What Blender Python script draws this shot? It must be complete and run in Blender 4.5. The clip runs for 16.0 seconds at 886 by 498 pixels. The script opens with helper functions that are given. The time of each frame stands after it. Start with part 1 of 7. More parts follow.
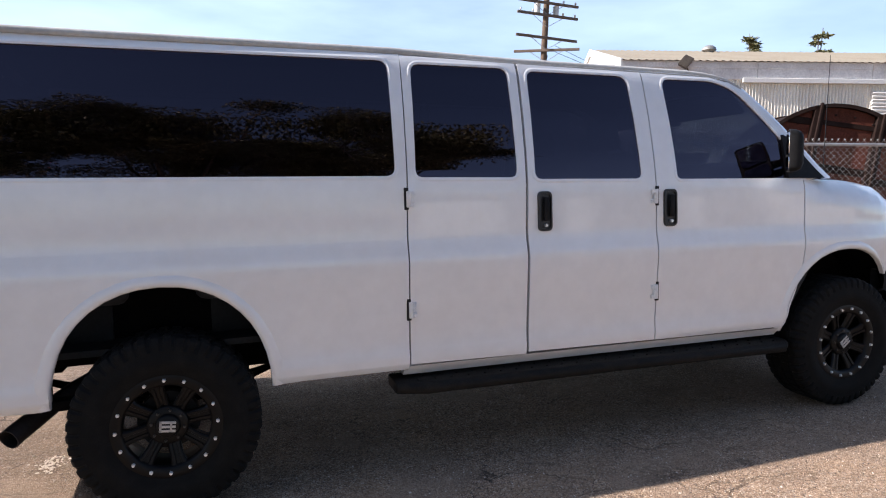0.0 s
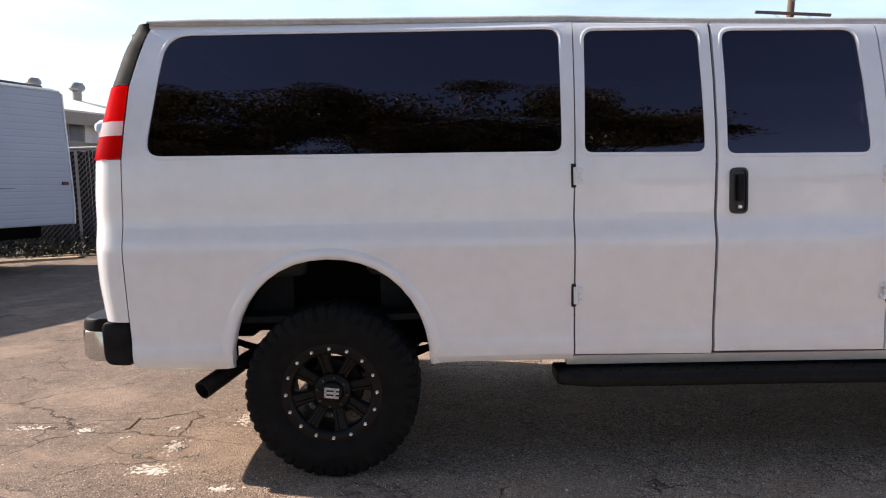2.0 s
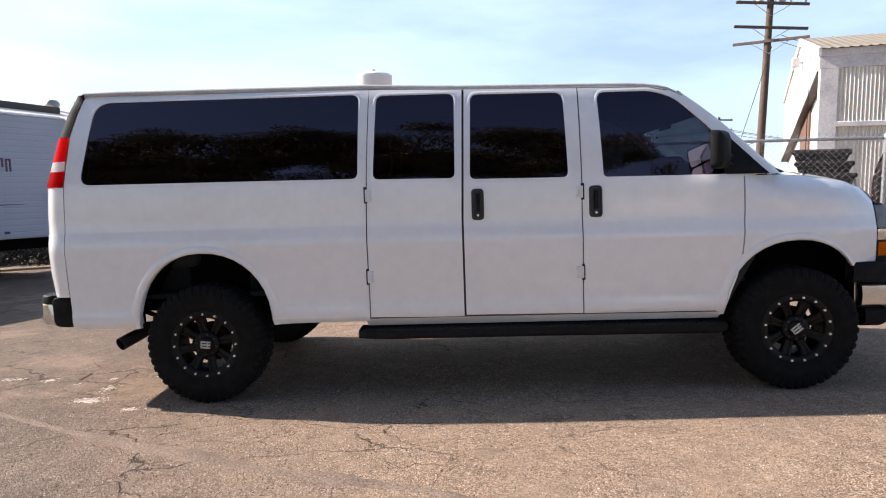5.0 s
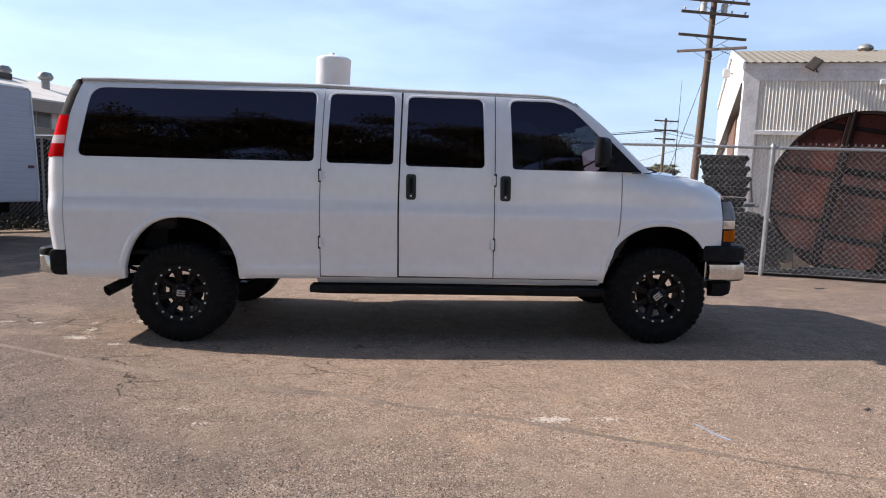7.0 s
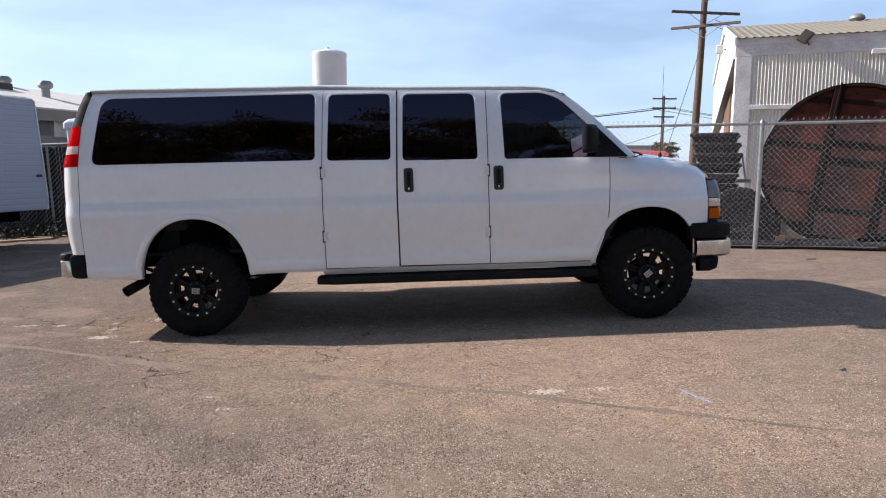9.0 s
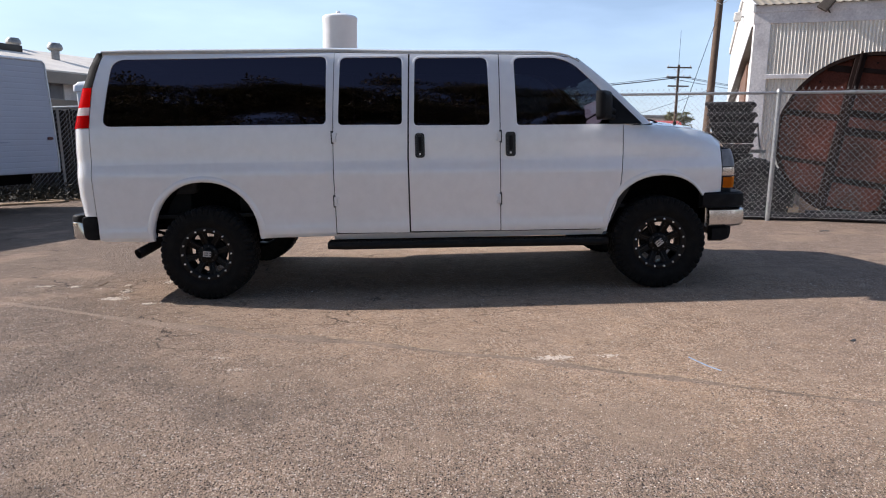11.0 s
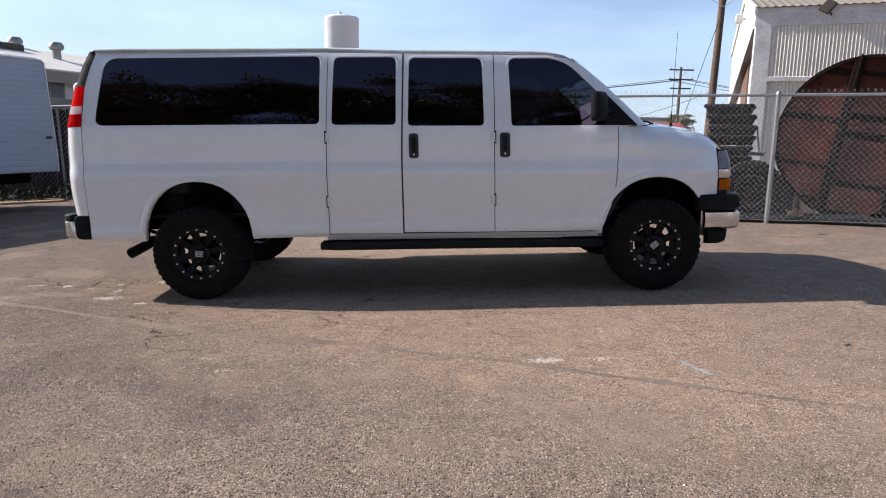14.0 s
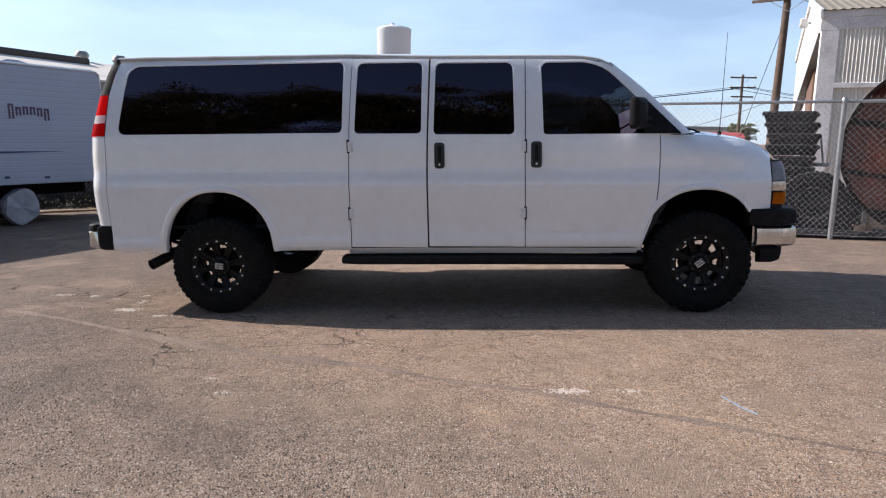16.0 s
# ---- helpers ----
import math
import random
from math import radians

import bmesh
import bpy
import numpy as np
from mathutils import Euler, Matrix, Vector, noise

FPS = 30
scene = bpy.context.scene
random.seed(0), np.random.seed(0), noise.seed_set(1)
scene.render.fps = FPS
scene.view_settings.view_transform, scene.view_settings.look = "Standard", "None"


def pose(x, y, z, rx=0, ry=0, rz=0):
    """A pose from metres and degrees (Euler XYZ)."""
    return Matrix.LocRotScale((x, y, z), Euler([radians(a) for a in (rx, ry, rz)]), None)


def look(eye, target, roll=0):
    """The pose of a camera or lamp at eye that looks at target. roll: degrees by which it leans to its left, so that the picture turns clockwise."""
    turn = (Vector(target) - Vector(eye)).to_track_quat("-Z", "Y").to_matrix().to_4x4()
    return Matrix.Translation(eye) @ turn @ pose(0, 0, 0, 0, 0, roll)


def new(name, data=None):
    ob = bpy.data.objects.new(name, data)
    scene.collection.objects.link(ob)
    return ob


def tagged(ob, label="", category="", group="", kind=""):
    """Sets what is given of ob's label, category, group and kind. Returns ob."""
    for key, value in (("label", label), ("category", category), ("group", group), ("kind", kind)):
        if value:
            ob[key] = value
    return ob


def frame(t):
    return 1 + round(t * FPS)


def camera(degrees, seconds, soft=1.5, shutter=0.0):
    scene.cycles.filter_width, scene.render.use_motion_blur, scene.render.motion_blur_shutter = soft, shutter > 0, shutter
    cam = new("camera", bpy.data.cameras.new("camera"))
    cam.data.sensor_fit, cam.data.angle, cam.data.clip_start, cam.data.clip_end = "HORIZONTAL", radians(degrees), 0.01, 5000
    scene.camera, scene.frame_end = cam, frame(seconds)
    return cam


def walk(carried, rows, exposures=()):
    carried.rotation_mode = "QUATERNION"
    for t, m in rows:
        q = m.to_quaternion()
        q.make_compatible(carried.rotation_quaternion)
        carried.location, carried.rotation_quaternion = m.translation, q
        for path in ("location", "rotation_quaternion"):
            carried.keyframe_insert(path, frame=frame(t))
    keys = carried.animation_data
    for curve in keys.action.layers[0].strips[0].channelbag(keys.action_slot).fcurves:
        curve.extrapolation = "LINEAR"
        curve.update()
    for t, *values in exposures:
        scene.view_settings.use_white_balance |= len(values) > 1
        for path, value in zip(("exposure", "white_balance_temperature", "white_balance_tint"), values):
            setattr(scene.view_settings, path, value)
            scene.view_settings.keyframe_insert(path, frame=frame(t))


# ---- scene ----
# The yard rises gently along the van; SITE carries its level frame into the world.
SITE = pose(0, 0, 0, 0, -2.3, 0)
cam = camera(67.2, 16.0, soft=1.1)
PATH = [
    (0, (0.272, -3.084, 1.453), (0.898, -1.195, 1.254), -1.23),
    (0.5, (0.186, -3.034, 1.441), (0.511, -1.073, 1.224), -0.6),
    (1, (0.213, -2.979, 1.354), (0.46, -1.012, 1.085), -2.44),
    (1.5, (0.344, -2.952, 1.343), (0.462, -0.981, 1.021), -3.42),
    (2, (0.553, -2.985, 1.354), (0.538, -0.995, 1.16), -1.41),
    (2.5, (0.727, -3.186, 1.357), (0.689, -1.192, 1.207), -1.67),
    (3, (0.938, -3.382, 1.393), (0.886, -1.393, 1.198), -3.78),
    (3.5, (1.198, -3.589, 1.374), (1.047, -1.607, 1.149), -2.32),
    (4, (1.391, -3.855, 1.362), (1.302, -1.868, 1.151), -1.88),
    (4.5, (1.592, -4.123, 1.384), (1.531, -2.129, 1.237), -3.45),
    (4.7, (1.683, -4.224, 1.37), (1.6, -2.231, 1.218), -2.4),
    (6.8, (1.999, -5.336, 1.372), (1.981, -3.346, 1.176), -0.1),
    (7, (1.962, -5.433, 1.346), (2.026, -3.444, 1.142), 0.7),
    (7.5, (1.921, -5.637, 1.358), (1.965, -3.658, 1.071), -0.1),
    (8, (1.987, -5.695, 1.362), (2.004, -3.71, 1.121), -1.7),
    (8.5, (2.028, -5.7, 1.38), (2.103, -3.716, 1.138), -2.1),
    (9, (2.003, -5.714, 1.379), (2.052, -3.729, 1.14), -2.0),
    (9.2, (1.997, -5.718, 1.387), (1.996, -3.739, 1.097), -1.9),
    (11.3, (1.987, -5.712, 1.351), (2.013, -3.74, 1.02), -1.2),
    (11.5, (1.985, -5.718, 1.348), (2.016, -3.741, 1.049), -1.0),
    (12, (1.988, -5.712, 1.346), (2.043, -3.74, 1.017), -0.6),
    (12.5, (1.992, -5.706, 1.351), (2.042, -3.733, 1.026), -0.5),
    (13, (2.004, -5.701, 1.345), (2.033, -3.729, 1.014), -0.8),
    (13.5, (2.014, -5.698, 1.344), (2.047, -3.727, 1.007), -0.9),
    (14, (2.062, -5.676, 1.349), (2.076, -3.703, 1.022), -1.1),
    (14.5, (2.12, -5.646, 1.34), (2.1, -3.67, 1.035), -2.2),
    (15, (2.157, -5.527, 1.333), (2.204, -3.554, 1.01), 0.2),
    (15.5, (2.214, -5.406, 1.298), (2.251, -3.438, 0.941), 0.3),
    (16, (2.282, -5.358, 1.339), (2.137, -3.385, 1.044), -1.1),
]
walk(cam, [(t, SITE @ look(eye, target, roll)) for t, eye, target, roll in PATH],
     exposures=[(0.0, 0.98, 6120, 17), (0.5, 1.01, 6260, 17), (1.0, 1.09, 6430, 17), (1.6, 1.13, 6430, 17), (2.4, 1.04, 6420, 17), (4.0, 1.05, 6400, 17), (7.0, 0.65, 6010, 16), (16.0, 0.54, 5950, 16)])

# ---- world and light ----
world = bpy.data.worlds.new("sky")
scene.world = world
world.use_nodes = True
wn = world.node_tree
wn.nodes.clear()
w_out = wn.nodes.new("ShaderNodeOutputWorld")
w_bg = wn.nodes.new("ShaderNodeBackground")
w_sky = wn.nodes.new("ShaderNodeTexSky")
w_sky.sky_type, w_sky.sun_disc = "NISHITA", False
SUN = (SITE.to_3x3() @ Vector((-1.40, 0.345, 1.0))).normalized()   # towards the sun
w_sky.sun_elevation = math.asin(SUN.z)
w_sky.sun_rotation = math.atan2(SUN.x, SUN.y)
w_sky.air_density, w_sky.dust_density, w_sky.ozone_density = 1.0, 0.7, 1.6
w_bg.inputs["Strength"].default_value = 0.081
# thin high cloud, in broad wisps
w_co = wn.nodes.new("ShaderNodeTexCoord")
w_map = wn.nodes.new("ShaderNodeMapping")
w_map.inputs["Scale"].default_value = (2.2, 2.2, 9.0)
w_noise = wn.nodes.new("ShaderNodeTexNoise")
w_noise.inputs["Scale"].default_value, w_noise.inputs["Detail"].default_value = 1.6, 7.0
w_ramp = wn.nodes.new("ShaderNodeValToRGB")
w_ramp.color_ramp.elements[0].position, w_ramp.color_ramp.elements[1].position = 0.34, 0.80
w_ramp.color_ramp.elements[0].color = (0.24, 0.24, 0.24, 1)
w_ramp.color_ramp.elements[1].color = (0.58, 0.58, 0.58, 1)
w_mix = wn.nodes.new("ShaderNodeMix")
w_mix.data_type = "RGBA"
w_mix.inputs[7].default_value = (8.8, 11.0, 13.4, 1)
wn.links.new(w_co.outputs["Generated"], w_map.inputs["Vector"])
wn.links.new(w_map.outputs[0], w_noise.inputs["Vector"])
wn.links.new(w_noise.outputs["Fac"], w_ramp.inputs["Fac"])
w_sep = wn.nodes.new("ShaderNodeSeparateXYZ")
w_side = wn.nodes.new("ShaderNodeMapRange")
w_side.inputs["From Min"].default_value, w_side.inputs["From Max"].default_value = -0.25, 0.45
w_mul = wn.nodes.new("ShaderNodeMath")
w_mul.operation = "MULTIPLY"
wn.links.new(w_co.outputs["Generated"], w_sep.inputs[0])
wn.links.new(w_sep.outputs[1], w_side.inputs["Value"])
wn.links.new(w_ramp.outputs["Color"], w_mul.inputs[0])
wn.links.new(w_side.outputs[0], w_mul.inputs[1])
w_east = wn.nodes.new("ShaderNodeMapRange")
w_east.inputs["From Min"].default_value, w_east.inputs["From Max"].default_value = -0.1, 0.75
w_east.inputs["To Min"].default_value, w_east.inputs["To Max"].default_value = 1.0, 0.74
w_thin = wn.nodes.new("ShaderNodeMath")
w_thin.operation = "MULTIPLY"
wn.links.new(w_sep.outputs[0], w_east.inputs["Value"])
wn.links.new(w_mul.outputs[0], w_thin.inputs[0])
wn.links.new(w_east.outputs[0], w_thin.inputs[1])
wn.links.new(w_thin.outputs[0], w_mix.inputs[0])
wn.links.new(w_sky.outputs[0], w_mix.inputs[6])
wn.links.new(w_mix.outputs[2], w_bg.inputs["Color"])
wn.links.new(w_bg.outputs[0], w_out.inputs[0])
sun = new("sun", bpy.data.lights.new("sun", "SUN"))
sun.data.energy, sun.data.angle, sun.data.color = 5.0, radians(0.55), (1.0, 0.92, 0.80)
sun.matrix_world = look(SUN * 40, (0, 0, 0))


# ---- materials ----
def material(name, base, rough=0.5, metal=0.0, dark=None, scale=6.0, amount=0.5, fine=60.0, fine_amount=0.25, bump=0.0, spec=0.5, coat=0.0, rand=0.0):
    """A surface with stains at one scale and grain at another; dark is the colour that the stains turn to."""
    m = bpy.data.materials.new(name)
    m.use_nodes = True
    t = m.node_tree
    b = t.nodes["Principled BSDF"]
    b.inputs["Roughness"].default_value, b.inputs["Metallic"].default_value = rough, metal
    b.inputs["Specular IOR Level"].default_value, b.inputs["Coat Weight"].default_value = spec, coat
    b.inputs["Coat Roughness"].default_value = 0.04
    dark = dark or tuple(0.6 * c for c in base)
    co = t.nodes.new("ShaderNodeTexCoord")
    n1, n2 = t.nodes.new("ShaderNodeTexNoise"), t.nodes.new("ShaderNodeTexNoise")
    for n, s in ((n1, scale), (n2, fine)):
        n.inputs["Scale"].default_value, n.inputs["Detail"].default_value = s, 6.0
        t.links.new(co.outputs["Object"], n.inputs["Vector"])
    ramp = t.nodes.new("ShaderNodeMapRange")
    ramp.inputs["From Min"].default_value, ramp.inputs["From Max"].default_value = 0.42, 0.72
    ramp.inputs["To Max"].default_value = amount
    t.links.new(n1.outputs["Fac"], ramp.inputs["Value"])
    mix = t.nodes.new("ShaderNodeMix")
    mix.data_type = "RGBA"
    mix.inputs[6].default_value, mix.inputs[7].default_value = (*base, 1), (*dark, 1)
    t.links.new(ramp.outputs[0], mix.inputs[0])
    grain = t.nodes.new("ShaderNodeMapRange")
    grain.inputs["From Min"].default_value, grain.inputs["From Max"].default_value = 0.3, 0.7
    grain.inputs["To Min"].default_value, grain.inputs["To Max"].default_value = 1 - fine_amount, 1 + fine_amount
    t.links.new(n2.outputs["Fac"], grain.inputs["Value"])
    mul = t.nodes.new("ShaderNodeMix")
    mul.data_type, mul.blend_type = "RGBA", "MULTIPLY"
    mul.inputs[0].default_value = 1.0
    t.links.new(mix.outputs[2], mul.inputs[6])
    t.links.new(grain.outputs[0], mul.inputs[7])
    last = mul
    if rand:
        info = t.nodes.new("ShaderNodeObjectInfo")
        r = t.nodes.new("ShaderNodeMapRange")
        r.inputs["To Min"].default_value, r.inputs["To Max"].default_value = 1 - rand, 1 + rand
        t.links.new(info.outputs["Random"], r.inputs["Value"])
        last = t.nodes.new("ShaderNodeMix")
        last.data_type, last.blend_type = "RGBA", "MULTIPLY"
        last.inputs[0].default_value = 1.0
        t.links.new(mul.outputs[2], last.inputs[6])
        t.links.new(r.outputs[0], last.inputs[7])
    t.links.new(last.outputs[2], b.inputs["Base Color"])
    rr = t.nodes.new("ShaderNodeMapRange")
    rr.inputs["To Min"].default_value, rr.inputs["To Max"].default_value = max(0.02, rough * 0.8), min(1.0, rough * 1.2)
    t.links.new(n1.outputs["Fac"], rr.inputs["Value"])
    t.links.new(rr.outputs[0], b.inputs["Roughness"])
    if bump:
        bp = t.nodes.new("ShaderNodeBump")
        bp.inputs["Strength"].default_value, bp.inputs["Distance"].default_value = 1.0, bump
        t.links.new(n2.outputs["Fac"], bp.inputs["Height"])
        t.links.new(bp.outputs[0], b.inputs["Normal"])
    return m


def tinted_glass(name, tint, rough=0.012, gloss=(1.0, 0.80, 0.96), even=None):
    """A pane that mirrors by Fresnel and lets a little of what is behind it through."""
    m = bpy.data.materials.new(name)
    m.use_nodes = True
    t = m.node_tree
    t.nodes.clear()
    out = t.nodes.new("ShaderNodeOutputMaterial")
    tr, gl, mx, fr = (t.nodes.new("ShaderNode" + k) for k in ("BsdfTransparent", "BsdfGlossy", "MixShader", "Fresnel"))
    tr.inputs["Color"].default_value = (*tint, 1)
    gl.inputs["Roughness"].default_value = rough
    gl.inputs["Color"].default_value = (*gloss, 1)
    fr.inputs["IOR"].default_value = 1.74
    if even is None:
        t.links.new(fr.outputs[0], mx.inputs[0])
    else:
        mx.inputs[0].default_value = even
    t.links.new(tr.outputs[0], mx.inputs[1])
    t.links.new(gl.outputs[0], mx.inputs[2])
    t.links.new(mx.outputs[0], out.inputs[0])
    return m


def lamp_lens(name, color, rough=0.12):
    """Coloured clear plastic: light that falls on the lamp's other faces shines through it."""
    m = material(name, color, rough, scale=20, amount=0.1, fine_amount=0.05, coat=0.0, spec=0.15)
    t = m.node_tree
    b = t.nodes["Principled BSDF"]
    tr, mx = t.nodes.new("ShaderNodeBsdfTranslucent"), t.nodes.new("ShaderNodeMixShader")
    tr.inputs["Color"].default_value = (*[min(1.0, c * 1.25) for c in color], 1)
    mx.inputs[0].default_value = 0.70
    out = t.nodes["Material Output"]
    t.links.new(b.outputs[0], mx.inputs[1])
    t.links.new(tr.outputs[0], mx.inputs[2])
    t.links.new(mx.outputs[0], out.inputs[0])
    return m


def asphalt():
    """Worn asphalt: brown and grey stone chips in a dusty binder, fine cracks, oil stains and a pale dust film."""
    m = bpy.data.materials.new("asphalt")
    m.use_nodes = True
    t = m.node_tree
    b = t.nodes["Principled BSDF"]
    b.inputs["Roughness"].default_value = 0.9
    b.inputs["Specular IOR Level"].default_value = 0.12
    co = t.nodes.new("ShaderNodeTexCoord")

    def noise_at(scale, detail=6.0, rough=0.55):
        n = t.nodes.new("ShaderNodeTexNoise")
        n.inputs["Scale"].default_value, n.inputs["Detail"].default_value, n.inputs["Roughness"].default_value = scale, detail, rough
        t.links.new(co.outputs["Object"], n.inputs["Vector"])
        return n.outputs["Fac"]

    def span(value, a, z, lo=0.0, hi=1.0):
        r = t.nodes.new("ShaderNodeMapRange")
        for k, v in (("From Min", a), ("From Max", z), ("To Min", lo), ("To Max", hi)):
            r.inputs[k].default_value = v
        t.links.new(value, r.inputs["Value"])
        return r.outputs[0]

    def blend(fac, a, z, kind="MIX"):
        x = t.nodes.new("ShaderNodeMix")
        x.data_type, x.blend_type = "RGBA", kind
        for i, v in ((0, fac), (6, a), (7, z)):
            if isinstance(v, (tuple, float)):
                x.inputs[i].default_value = v if i == 0 else (*v, 1)
            else:
                t.links.new(v, x.inputs[i])
        return x.outputs[2]

    chips = t.nodes.new("ShaderNodeTexVoronoi")
    chips.inputs["Scale"].default_value = 150.0
    t.links.new(co.outputs["Object"], chips.inputs["Vector"])
    sep = t.nodes.new("ShaderNodeSeparateColor")
    t.links.new(chips.outputs["Color"], sep.inputs[0])
    cr = t.nodes.new("ShaderNodeValToRGB")
    cr.color_ramp.interpolation = "CONSTANT"
    e = cr.color_ramp.elements
    stops = ((0.0, (0.085, 0.058, 0.042)), (0.17, (0.300, 0.200, 0.132)), (0.45, (0.475, 0.315, 0.205)), (0.70, (0.620, 0.435, 0.295)), (0.90, (0.800, 0.660, 0.520)))
    while len(e) < len(stops):
        e.new(0.5)
    for el, (p, c) in zip(e, stops):
        el.position, el.color = p, (*c, 1)
    t.links.new(sep.outputs[0], cr.inputs["Fac"])
    edge = span(chips.outputs["Distance"], 0.35, 0.95, 0.0, 0.75)
    col = blend(edge, cr.outputs["Color"], (0.210, 0.141, 0.092))
    # broad dust and grey wear
    col = blend(span(noise_at(0.45, 5), 0.42, 0.66, 0.0, 0.45), col, (0.409, 0.293, 0.205))
    col = blend(span(noise_at(1.7, 6), 0.55, 0.75, 0.0, 0.5), col, (0.552, 0.360, 0.216))
    col = blend(span(noise_at(0.8, 4), 0.60, 0.78, 0.0, 0.4), col, (0.220, 0.174, 0.137))
    # beyond the repair line the surface is greyer and has lost its fines
    xyz = t.nodes.new("ShaderNodeSeparateXYZ")
    t.links.new(co.outputs["Object"], xyz.inputs[0])
    ma = t.nodes.new("ShaderNodeMath")
    ma.operation, ma.inputs[1].default_value = "MULTIPLY_ADD", 0.58
    t.links.new(xyz.outputs[0], ma.inputs[0])
    t.links.new(xyz.outputs[1], ma.inputs[2])
    wob = t.nodes.new("ShaderNodeMath")
    wob.operation, wob.inputs[1].default_value = "MULTIPLY_ADD", 2.2
    t.links.new(noise_at(0.6, 5), wob.inputs[0])
    t.links.new(ma.outputs[0], wob.inputs[2])
    zone = span(wob.outputs[0], 0.9, -0.9, 0.10, 1.0)
    back = t.nodes.new("ShaderNodeMath")
    back.operation, back.inputs[1].default_value = "MULTIPLY_ADD", 2.4
    t.links.new(noise_at(0.9, 6, 0.6), back.inputs[0])
    t.links.new(xyz.outputs[0], back.inputs[2])
    col = blend(span(back.outputs[0], 2.6, -0.4, 0.0, 0.90), col, (0.175, 0.130, 0.098))
    col = blend(span(back.outputs[0], 4.6, 7.0, 0.0, 0.80), col, (0.220, 0.165, 0.130))
    stones = t.nodes.new("ShaderNodeTexVoronoi")
    stones.inputs["Scale"].default_value = 88.0
    t.links.new(co.outputs["Object"], stones.inputs["Vector"])
    sep2 = t.nodes.new("ShaderNodeSeparateColor")
    t.links.new(stones.outputs["Color"], sep2.inputs[0])

    def times(a, z):
        k = t.nodes.new("ShaderNodeMath")
        k.operation = "MULTIPLY"
        t.links.new(a, k.inputs[0])
        if isinstance(z, float):
            k.inputs[1].default_value = z
        else:
            t.links.new(z, k.inputs[1])
        return k.outputs[0]

    col = blend(times(zone, 0.56), col, (0.262, 0.202, 0.160))
    col = blend(times(span(noise_at(1.1, 6, 0.6), 0.46, 0.66), times(zone, 0.42)), col, (0.165, 0.130, 0.104))
    col = blend(times(times(span(sep2.outputs[2], 0.76, 0.78), span(stones.outputs["Distance"], 0.30, 0.5, 1.0, 0.0)), span(zone, 0.0, 1.0, 0.4, 0.9)), col, (0.520, 0.440, 0.370))
    pits = times(times(span(sep2.outputs[0], 0.52, 0.46), span(stones.outputs["Distance"], 0.24, 0.46, 1.0, 0.0)), span(zone, 0.0, 1.0, 0.12, 1.0))
    col = blend(times(pits, 1.0), col, (0.022, 0.018, 0.016))
    # cracks: the borders of large, warped cells, here and there
    warp = t.nodes.new("ShaderNodeTexNoise")
    warp.inputs["Scale"].default_value, warp.inputs["Detail"].default_value = 3.0, 5.0
    t.links.new(co.outputs["Object"], warp.inputs["Vector"])
    add = t.nodes.new("ShaderNodeMix")
    add.data_type, add.blend_type = "RGBA", "ADD"
    add.inputs[0].default_value = 0.35
    lie = t.nodes.new("ShaderNodeMapping")
    lie.inputs["Rotation"].default_value, lie.inputs["Scale"].default_value = (0, 0, radians(-14)), (0.62, 1.25, 1.0)
    t.links.new(co.outputs["Object"], lie.inputs["Vector"])
    t.links.new(lie.outputs[0], add.inputs[6])
    t.links.new(warp.outputs["Color"], add.inputs[7])
    cracks = None
    for s, w in ((1.15, 0.009), (2.9, 0.012)):
        v = t.nodes.new("ShaderNodeTexVoronoi")
        v.feature = "DISTANCE_TO_EDGE"
        v.inputs["Scale"].default_value = s
        t.links.new(add.outputs[2], v.inputs["Vector"])
        one = span(v.outputs["Distance"], w * 0.4, w, 1.0, 0.0)
        gate = span(noise_at(0.55 if s < 2 else 0.9, 3), 0.46 if s < 2 else 0.52, 0.56 if s < 2 else 0.60)
        mu = t.nodes.new("ShaderNodeMath")
        mu.operation = "MULTIPLY"
        t.links.new(one, mu.inputs[0])
        t.links.new(times(times(gate, span(xyz.outputs[0], 3.2, 1.4, 0.30, 1.0)), span(xyz.outputs[1], -2.3, -1.2)), mu.inputs[1])
        if cracks is None:
            cracks = mu.outputs[0]
        else:
            mx = t.nodes.new("ShaderNodeMath")
            mx.operation = "MAXIMUM"
            t.links.new(cracks, mx.inputs[0])
            t.links.new(mu.outputs[0], mx.inputs[1])
            cracks = mx.outputs[0]
    fade = t.nodes.new("ShaderNodeMath")
    fade.operation = "MULTIPLY"
    fade.inputs[1].default_value = 0.80
    t.links.new(cracks, fade.inputs[0])
    col = blend(fade.outputs[0], col, (0.05, 0.04, 0.032))
    col = blend(1.0, col, span(noise_at(28, 4), 0.3, 0.7, 0.82, 1.14), "MULTIPLY")
    col = blend(zone, blend(1.0, col, span(noise_at(260, 3, 0.7), 0.32, 0.68, 0.68, 1.28), "MULTIPLY"), blend(1.0, col, span(noise_at(260, 3, 0.7), 0.32, 0.68, 0.45, 1.52), "MULTIPLY"))
    # smoother, dustier skins where the binder still holds, and bare dark stretches
    col = blend(times(span(noise_at(1.3, 7, 0.62), 0.53, 0.60), 0.55), col, (0.330, 0.240, 0.172))
    col = blend(times(span(noise_at(0.75, 8, 0.66), 0.47, 0.40), times(zone, 0.42)), col, (0.140, 0.108, 0.085))
    col = blend(1.0, col, span(noise_at(5.5, 8, 0.72), 0.30, 0.70, 0.80, 1.22), "MULTIPLY")
    t.links.new(col, b.inputs["Base Color"])
    bp = t.nodes.new("ShaderNodeBump")
